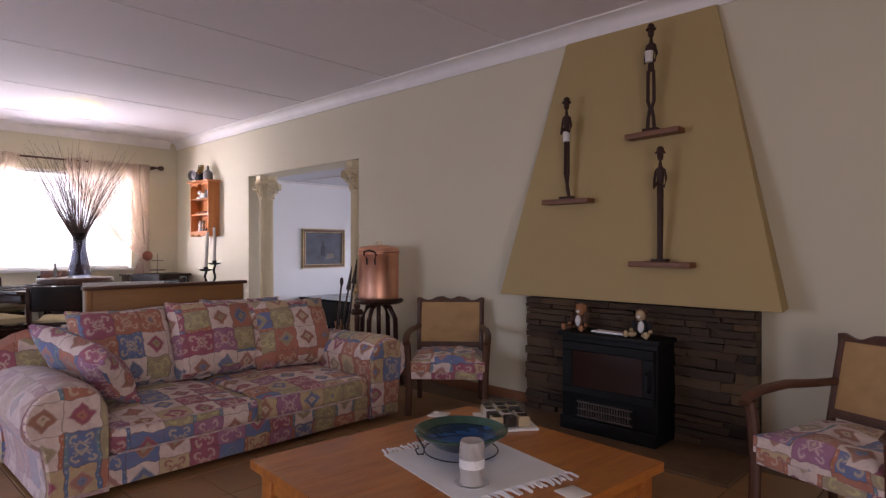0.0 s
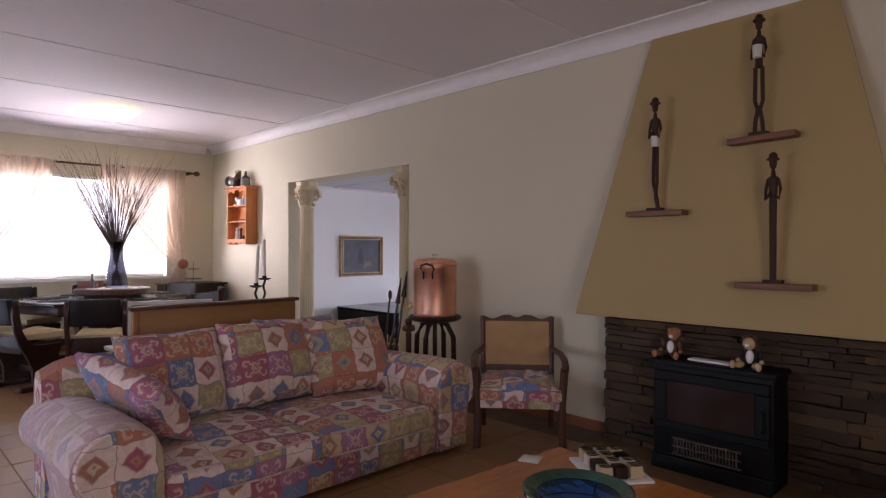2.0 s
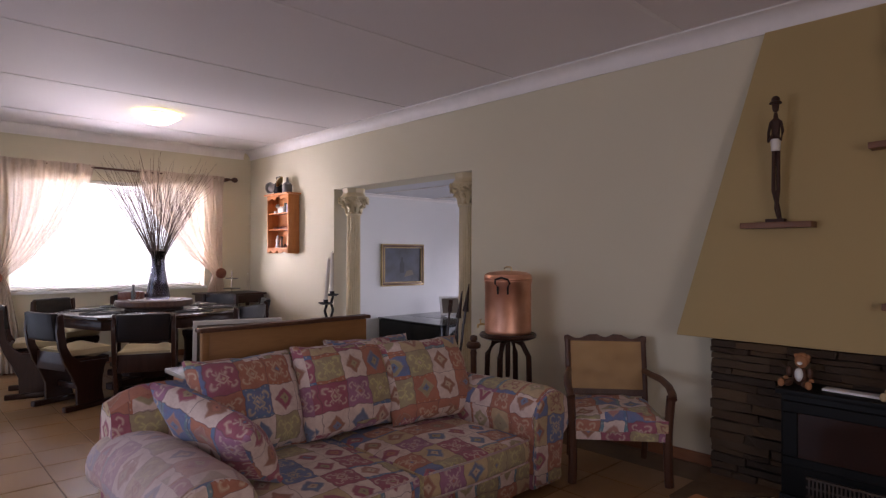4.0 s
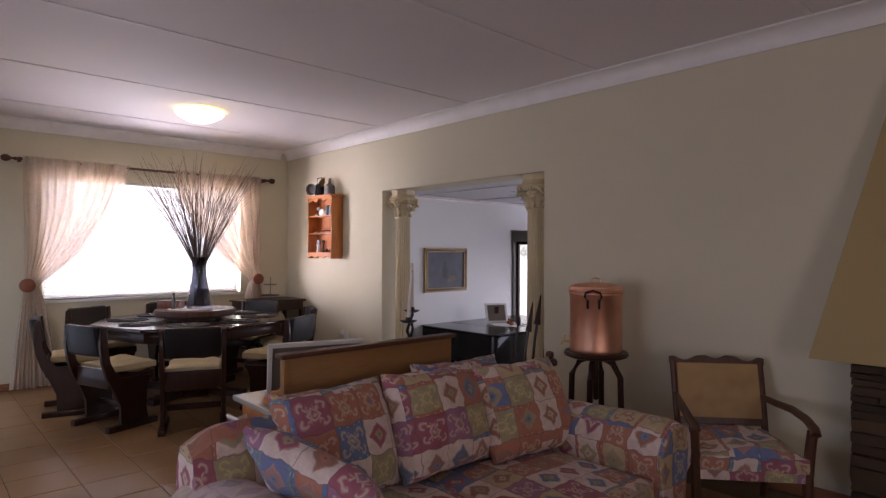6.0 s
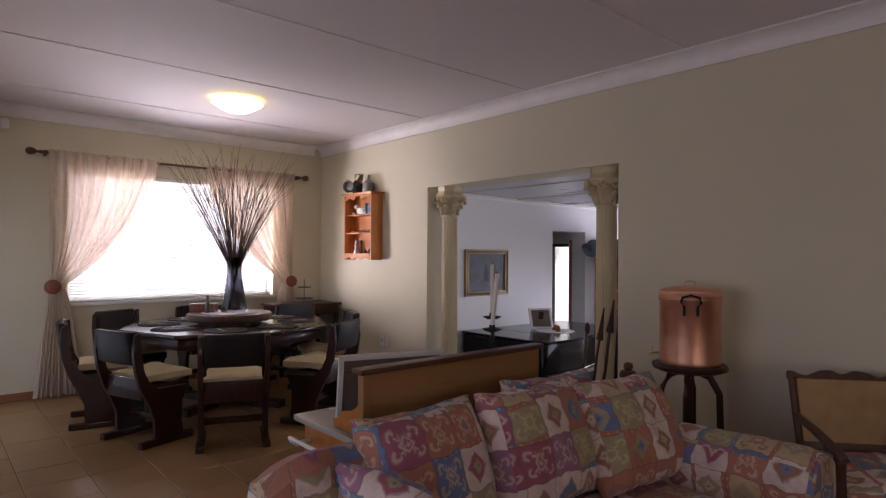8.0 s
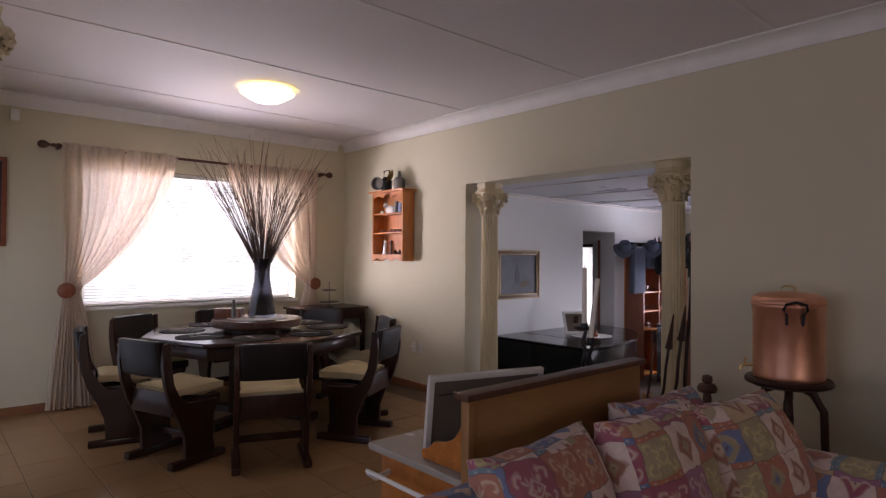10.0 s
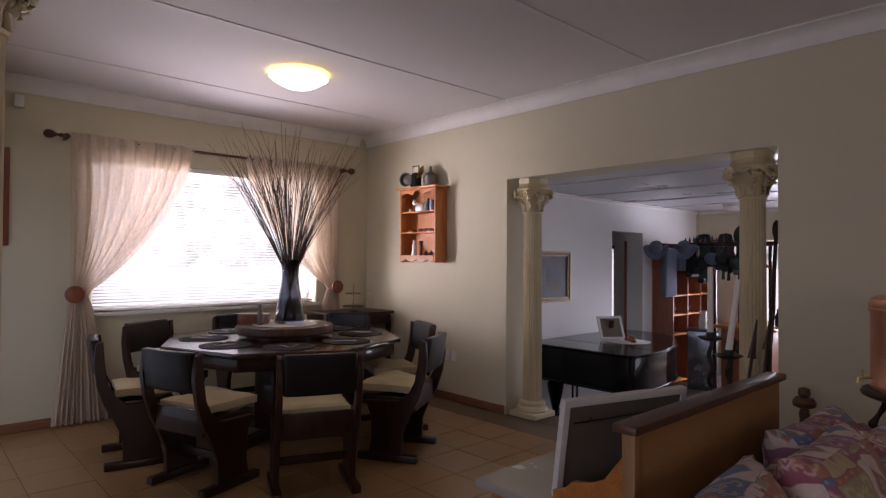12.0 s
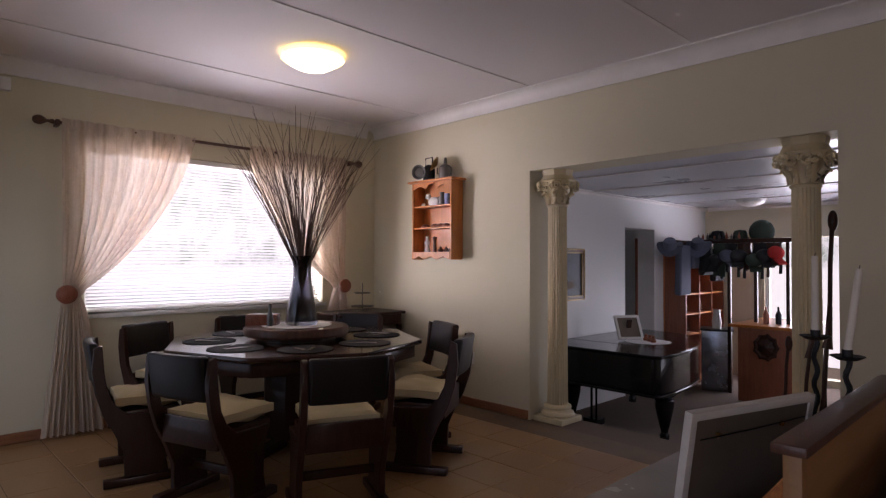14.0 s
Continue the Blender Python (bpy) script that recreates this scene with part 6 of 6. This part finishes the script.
for x, yy in ((0.18, 0.35), (0.18, 1.75), (1.26, 0.42)):
    part("leg", lathe([(0.0, 0.0), (0.045, 0.0), (0.05, 0.05), (0.035, 0.08), (0.06, 0.18), (0.095, 0.34), (0.10, 0.41), (0.075, 0.44), (0.11, 0.465), (0.11, 0.503), (0.0, 0.503)], 12, m=Matrix.Translation((x, yy, 0))), M["piano"], pn, "turned tapering leg")
bm = bmesh.new()
for x in (0.50, 0.56):
    tube([(x, 0.25, 0.51), (x, 0.25, 0.1)], 0.012, 8, bm)
box(bm, 0.44, 0.62, 0.18, 0.32, 0.06, 0.12)
part("pedal_lyre", bm, M["piano"], pn)
PT = FL + 0.919
place("piano_cloth", lathe([(0.0, 0.0), (0.26, 0.0), (0.27, 0.002), (0.0, 0.004)], 36, 14, 0.08), M["linen"], pose(-7.02, 6.35, PT), "round white lace cloth on the piano", "cloth")
fr = thing("photo_frame", pose(-7.20, 6.30, PT + 0.012, 0, 0, 58), "standing pale photo frame on the piano", "photo frame")
m = pose(0, 0, 0, -26, 0, 0)
bm = bmesh.new()
for b in ((-0.16, 0.16, 0.0, 0.03), (-0.16, 0.16, 0.27, 0.30), (-0.16, -0.13, 0.03, 0.27), (0.13, 0.16, 0.03, 0.27)):
    box(bm, b[0], b[1], -0.01, 0.01, b[2], b[3], m)
part("frame", bm, M["china"], fr)
bm = bmesh.new()
box(bm, -0.13, 0.13, -0.004, 0.006, 0.03, 0.27, m)
part("print", bm, M["mount"], fr)
bm = bmesh.new()
box(bm, -0.03, 0.03, 0.06, 0.07, 0.0, 0.22, pose(0, 0.02, 0, 10))
part("prop", bm, M["dark"], fr)
for x, yy in ((-7.0, 6.36), (-6.93, 6.30), (-7.07, 6.40)):
    place("trinket", lathe([(0, 0), (0.03, 0), (0.035, 0.02), (0.015, 0.05), (0.02, 0.07), (0, 0.08)], 16), M["redbrown"], pose(x, yy, PT + 0.005), "small dark trinket on the piano", "trinket", "trinkets on the piano")

dr = thing("wooden_door", pose(XL - 0.28, DY1 - 0.02, FL, 0, 0, 100), "open brown wooden door in the doorway", "door")
part("leaf", bx(0.0, 0.75, -0.02, 0.02, 0.01, 2.2, 0.004), M["redbrown"], dr)
part("handle", tube([(0.68, -0.021, 1.0), (0.68, -0.06, 1.0), (0.60, -0.06, 1.0)], 0.009, 8), M["brass"], dr)

bc = thing("bookcase", pose(XL + 0.002, 9.22, FL), "tall orange brown wooden shelf unit with glasses", "bookcase")
part("back", bx(0, 0.015, -0.72, 0.72, 0, 2.05), M["shelfpine"], bc)
for yy in (-0.70, -0.22, 0.24, 0.70):
    part("upright", bx(0.0155, 0.34, yy - 0.012, yy + 0.012, 0, 2.05, 0.003), M["redbrown"], bc)
for zz in (0.04, 0.75, 1.05, 1.35, 2.02):
    for y0, y1 in ((-0.687, -0.233), (-0.207, 0.227), (0.253, 0.687)):
        part("shelf", bx(0.0155, 0.33, y0, y1, zz, zz + 0.022, 0.003), M["shelfpine"], bc)
for k in range(16):
    zz = (0.77, 1.07, 1.37)[k % 3]
    yy = 8.72 + 0.062 * k + (0.03 if k % 2 else 0)
    if min(abs(yy - 9.22 - q) for q in (-0.22, 0.24)) < 0.05:
        continue
    place("drinking_glass", lathe([(0, 0), (0.025, 0), (0.03, 0.1), (0.027, 0.1), (0.022, 0.006), (0, 0.006)], 14), M["clear"], pose(XL + 0.2, yy, FL + zz + 0.001), "clear drinking glass on the shelf", "glass", "glasses on the shelf")


def hat(x, y, z, mat, brim, label, tilt=0):
    bm = lathe([(0.0, 0.0), (brim, 0.0), (brim + 0.005, 0.006), (0.095, 0.012), (0.092, 0.075), (0.075, 0.115), (0.0, 0.13)], 26)
    for vv in bm.verts:
        vv.co.z += 0.03 * (vv.co.x ** 2 - vv.co.y ** 2) / 0.02 * (1 if vv.co.z < 0.02 else 0)
    place("hat", bm, M[mat], pose(x, y, z, tilt, 0, 20), label, "hat", "hats hung over the bar")


# hat beam over the bar, with things hanging from it
hb = thing("bar_canopy", pose(0, 0, 0), "dark wooden bar canopy hung with hats", "canopy")
part("beam", bx(-7.40, -6.10, 8.50, 8.75, 1.66, 1.72, 0.006), M["dark"], hb)
part("side_beam", bx(-7.50, -7.40, 7.95, 9.9, 1.64, 1.70, 0.006), M["dark"], hb)
for x, yy in ((-6.95, 8.62), (-6.60, 8.62), (-6.20, 8.62)):
    part("post", bx(x - 0.022, x + 0.022, yy - 0.022, yy + 0.022, FL, 1.659, 0.005), M["dark"], hb)
for k in range(13):
    x = -7.15 + 0.075 * k
    l = 0.28 + 0.22 * abs(math.sin(k * 2.3))
    part("hanging_strap", tube([(x, 8.48, 1.66), (x + 0.01, 8.47, 1.66 - l * 0.6), (x, 8.48, 1.66 - l)], 0.014, 6, taper=1.6), M[("blackcloth", "dark", "greencloth")[k % 3]], hb)
for x, yy, zz, mat, br, lb in ((-7.46, 7.86, 1.60, "denim", 0.17, "grey blue felt hat hung on the canopy"), (-7.26, 8.30, 1.61, "denim", 0.18, "grey felt hat hung on the canopy"), (-7.10, 8.6, 1.721, "blackcloth", 0.15, "black hat on the canopy"),
                               (-6.80, 8.62, 1.721, "greencloth", 0.12, "green cap on the canopy")):
    hat(x, yy, zz, mat, br, lb, 38 if mat == "denim" else 0)
bm = bmesh.new()
bmesh.ops.create_uvsphere(bm, u_segments=20, v_segments=12, radius=0.16, matrix=Matrix.Diagonal((1, 1, 1.05, 1)))
for vv in list(bm.verts):
    vv.co.z = max(vv.co.z, -0.09)
place("helmet", bm, M["greencloth"], pose(-6.52, 8.62, 1.811), "dark green padded helmet on the canopy", "helmet")
for k, (x, mat) in enumerate(((-7.05, "blackcloth"), (-6.75, "blackcloth"), (-6.55, "greencloth"), (-6.42, "blackcloth"), (-6.28, "redcloth"), (-6.9, "denim"))):
    bm = bmesh.new()
    bmesh.ops.create_uvsphere(bm, u_segments=18, v_segments=10, radius=0.11, matrix=Matrix.Diagonal((1, 0.9, 0.8, 1)))
    box(bm, -0.07, 0.07, -0.19, -0.08, -0.06, -0.045)
    place("cap", bm, M[mat], pose(x, 8.40, 1.42 + 0.06 * (k % 2) + (0.1 if mat == "redcloth" else 0), 35, 0, 15 * k), ("bright red" if mat == "redcloth" else "dark") + " peaked cap hung on the canopy", "cap", "caps hung on the canopy")
for yy, zz, hh, mat in ((8.02, 1.63, 0.70, "denim"), (8.40, 1.60, 0.30, "denim"), (8.78, 1.6, 0.40, "blackcloth"), (9.2, 1.6, 0.5, "blackcloth")):
    bm = bmesh.new()
    box(bm, -0.05, 0.05, -0.17, 0.17, -hh, 0.0)
    soften(bm, 0.04, 3)
    for vv in bm.verts:
        vv.co.x += 0.03 * noise.noise((vv.co.y * 9, vv.co.z * 5, 1))
    place("hanging_jacket", bm, M[mat], pose(-7.35, yy, zz), "dark jacket hanging from the canopy", "jacket", "jackets on the canopy")

for k, (x, hh, mat) in enumerate(((-7.22, 0.40, "blackcloth"), (-7.02, 0.46, "greencloth"), (-6.86, 0.32, "blackcloth"), (-6.68, 0.36, "dark"), (-6.50, 0.24, "blackcloth"), (-6.33, 0.30, "dark"))):
    bm = bmesh.new()
    box(bm, -0.08, 0.08, -0.02, 0.02, -hh, 0.0)
    bmesh.ops.subdivide_edges(bm, edges=bm.edges[:], cuts=4, use_grid_fill=True)
    for vv in bm.verts:
        vv.co += Vector((0.035 * noise.noise((vv.co.z * 9, k, 1)), 0.03 * noise.noise((vv.co.x * 14, vv.co.z * 6, k)), 0.05 * noise.noise((vv.co.x * 22, k * 3, 2)) if vv.co.z < -hh * 0.9 else 0))
    place("hanging_scarf", bm, M[mat], pose(x, 8.455, 1.655), "dark scarf hanging from the bar canopy", "scarf", "scarves on the canopy")

for k in range(11):
    x = -7.34 + 0.055 * k + 0.01 * (k % 3)
    hh = 0.07 + 0.03 * (k % 4) / 3
    place("miniature_bottle", lathe([(0, 0), (0.016, 0), (0.017, hh * 0.55), (0.006, hh * 0.75), (0.006, hh), (0, hh)], 12), M[("iron", "redbrown", "pewter")[k % 3]], pose(x, 8.515, 1.7205), "tiny dark bottle standing on the canopy beam", "bottle", "miniature bottles on the canopy")

bar = thing("bar_counter", pose(-6.38, 8.22, FL), "reddish wooden bar counter with a carved crest", "bar")
part("front_panel", bx(-0.32, 0.33, 0.0, 0.04, 0.0, 0.98, 0.006), M["redbrown"], bar)
part("side_panel", bx(0.29, 0.33, 0.041, 1.2, 0.0, 0.98, 0.006), M["redbrown"], bar)
part("counter_top", bx(-0.42, 0.40, -0.08, 1.25, 0.981, 1.02, 0.008), M["pine"], bar)
bm = lathe([(0.0, 0.0), (0.155, 0.0), (0.165, 0.012), (0.135, 0.024), (0.11, 0.012), (0.085, 0.016), (0.05, 0.034), (0.0, 0.04)], 54, 9, 0.14, m=pose(0.03, -0.001, 0.74, 90) @ Matrix.Diagonal((1, 1.12, 1, 1)))
part("crest", bm, M["dark"], bar, "round dark carved crest")
for k, x in enumerate((-6.42, -6.30, -6.12)):
    place("bottle", lathe([(0, 0), (0.035, 0), (0.037, 0.13), (0.014, 0.18), (0.013, 0.23), (0, 0.23)], 16), M["iron" if k else "redbrown"], pose(x, 8.45 + 0.1 * k, FL + 1.021), "dark bottle on the bar counter", "bottle", "bottles on the bar")
sp = thing("cabinet_heater", pose(-7.18, 8.75, FL, 0, 0, 20), "grey metal cabinet beside the piano", "cabinet")
part("body", bx(-0.2, 0.2, -0.2, 0.2, 0.0, 0.86, 0.012), M["steel"], sp)
part("top", bx(-0.22, 0.22, -0.22, 0.22, 0.861, 0.88, 0.005), M["iron"], sp)
place("white_jug", lathe([(0, 0), (0.06, 0), (0.07, 0.1), (0.05, 0.2), (0.055, 0.27), (0, 0.27)], 24), M["china"], pose(-7.18, 8.75, FL + 0.881), "tall pale jug on the grey cabinet", "jug")
gd = struct("window_2", bx(GX0, GX0 + 0.06, YB + 0.05, YB + 0.11, GZ0, GZ1), M["white"], "glazed sliding door to the bright garden", "window")
for b in ((GX1 - 0.06, GX1, GZ0, GZ1), (-5.80, -5.72, GZ0, GZ1)):
    part("window_frame", bx(b[0], b[1], YB + 0.05, YB + 0.11, b[2], b[3]), M["white"], gd)
pane = part("pane", bx(GX0 + 0.06, GX1 - 0.06, YB + 0.075, YB + 0.081, GZ0, GZ1), M["clear"], gd)
pane.visible_shadow = False
nw = struct("window_3", bx(PX0, PX1, 9.48, 9.53, PZ0, PZ0 + 0.05), M["dark"], "dark framed window at the end of the passage", "window")
for b in ((PX0, PX1, PZ1 - 0.06, PZ1), (PX1 - 0.06, PX1, PZ0 + 0.05, PZ1 - 0.0605), (PX0, PX0 + 0.05, PZ0 + 0.05, PZ1 - 0.0605)):
    part("window_frame", bx(b[0], b[1], 9.48, 9.53, b[2], b[3]), M["dark"], nw)
# unseen window, added round the lounge's side lamp
sw = struct("window_6", bx(-3.12, -3.08, 6.3, 8.3, 0.2, 0.25), M["white"], "unseen white framed window added to light the lounge", "window")
for b in ((6.3, 6.35), (7.275, 7.325), (8.25, 8.3)):
    part("window_frame", bx(-3.12, -3.08, b[0], b[1], 0.25, 1.7), M["white"], sw)
lw = struct("window_4", bx(LX0, LX1, S - 0.12, S - 0.08, 0.35, 0.40), M["white"], "wide window of the living room", "window")
for b in ((LX0, LX0 + 0.05), (-4.02, -3.97), (LX1 - 0.05, LX1)):
    part("window_frame", bx(b[0], b[1], S - 0.12, S - 0.08, 0.40, 2.3), M["white"], lw)

ew = struct("window_5", bx(E + 0.08, E + 0.12, EY0, EY1, 0.5, 0.55), M["white"], "white framed window in the end wall", "window")
for b in ((EY0, EY0 + 0.05), (-0.825, -0.775), (EY1 - 0.05, EY1)):
    part("window_frame", bx(E + 0.08, E + 0.12, b[0], b[1], 0.55, 2.2), M["white"], ew)

# ---- stone cladding of the fireplace, stone by stone ----
clad = tagged(new("stone_cladding"), "rough dark layered stone cladding round the stove", "stone cladding", kind="structure")
rng = random.Random(11)
kinds = []
for k in range(14):
    bm = bmesh.new()
    box(bm, 0, 1, 0, 1, 0, 1)
    bmesh.ops.subdivide_edges(bm, edges=[e for e in bm.edges if abs(e.verts[0].co.x - e.verts[1].co.x) > 0.5], cuts=2)
    for vv in bm.verts:
        vv.co += Vector((rng.uniform(-0.02, 0.02), rng.uniform(-0.22, 0.12) if vv.co.y < 0.5 else 0.0, rng.uniform(-0.09, 0.09)))
    me = bpy.data.meshes.new("stone")
    bm.to_mesh(me)
    bm.free()
    me.materials.append(M["slate"])
    kinds.append(me)
z = 0.002
while z < 0.865:
    h = min(rng.uniform(0.032, 0.07), 0.886 - z)
    x = -2.345
    while x < -0.70:
        w = rng.uniform(0.12, 0.42)
        if x + w > -0.80:
            w = -0.695 - x + rng.uniform(-0.012, 0.012)
        proud = rng.uniform(0.0, 0.022)
        o = new("stone", rng.choice(kinds))
        o.parent = clad
        o.matrix_basis = Matrix.Translation((x + 0.002, 3.905 - proud, z + 0.002)) @ Matrix.Diagonal((w - 0.005, 0.06 + proud, h - 0.005, 1))
        x += w
    z += h

# ---- floor tiles ----
T = 0.365
struct("floor", bx(W - 0.2, E + 0.1, S - 0.1, N, -0.1, -0.004), M["grout"], "tan ceramic tiles with dark joints", "floor")
floor_ob = bpy.data.objects["floor"]
bm = bmesh.new()
box(bm, 0.003, T - 0.003, 0.003, T - 0.003, -0.006, 0.0)
tile_me = bpy.data.meshes.new("tile")
bmesh.ops.bevel(bm, geom=[e for e in bm.edges if e.verts[0].co.z > -0.001 and e.verts[1].co.z > -0.001], offset=0.0025, segments=1, affect="EDGES")
bm.to_mesh(tile_me)
bm.free()
tile_me.materials.append(M["tile"])
rest_v, rest_f = [], []
base_v = [tuple(q.co) for q in tile_me.vertices]
base_f = [tuple(p.vertices) for p in tile_me.polygons]
i0, i1 = int((W - 0.2) / T) - 1, int(E / T)
for i in range(i0, i1 + 1):
    for j in range(int(S / T) - 1, int(N / T) + 1):
        x, y = i * T + 0.05, 0.81 + (j - 2) * T
        if x < W - 0.25 or x + T > E + 0.2 or y < S - 0.2 or y + T > N + 0.004:
            continue
        if -9.3 < x < -4.2 and -0.1 < y < 4.0:
            o = new("tile", tile_me)
            o.parent = floor_ob
            o.matrix_basis = Matrix.Translation((x, y, 0.0004 * ((i * 7 + j * 3) % 5 - 2)))
        else:
            k = len(rest_v)
            rest_v += [(p[0] + x, p[1] + y, p[2]) for p in base_v]
            rest_f += [tuple(q + k for q in f) for f in base_f]
me = bpy.data.meshes.new("floor_tiles")
me.from_pydata(rest_v, [], rest_f)
me.materials.append(M["tile"])
o = new("floor_tiles", me)
o.parent = floor_ob
o["kind"] = "stuff"
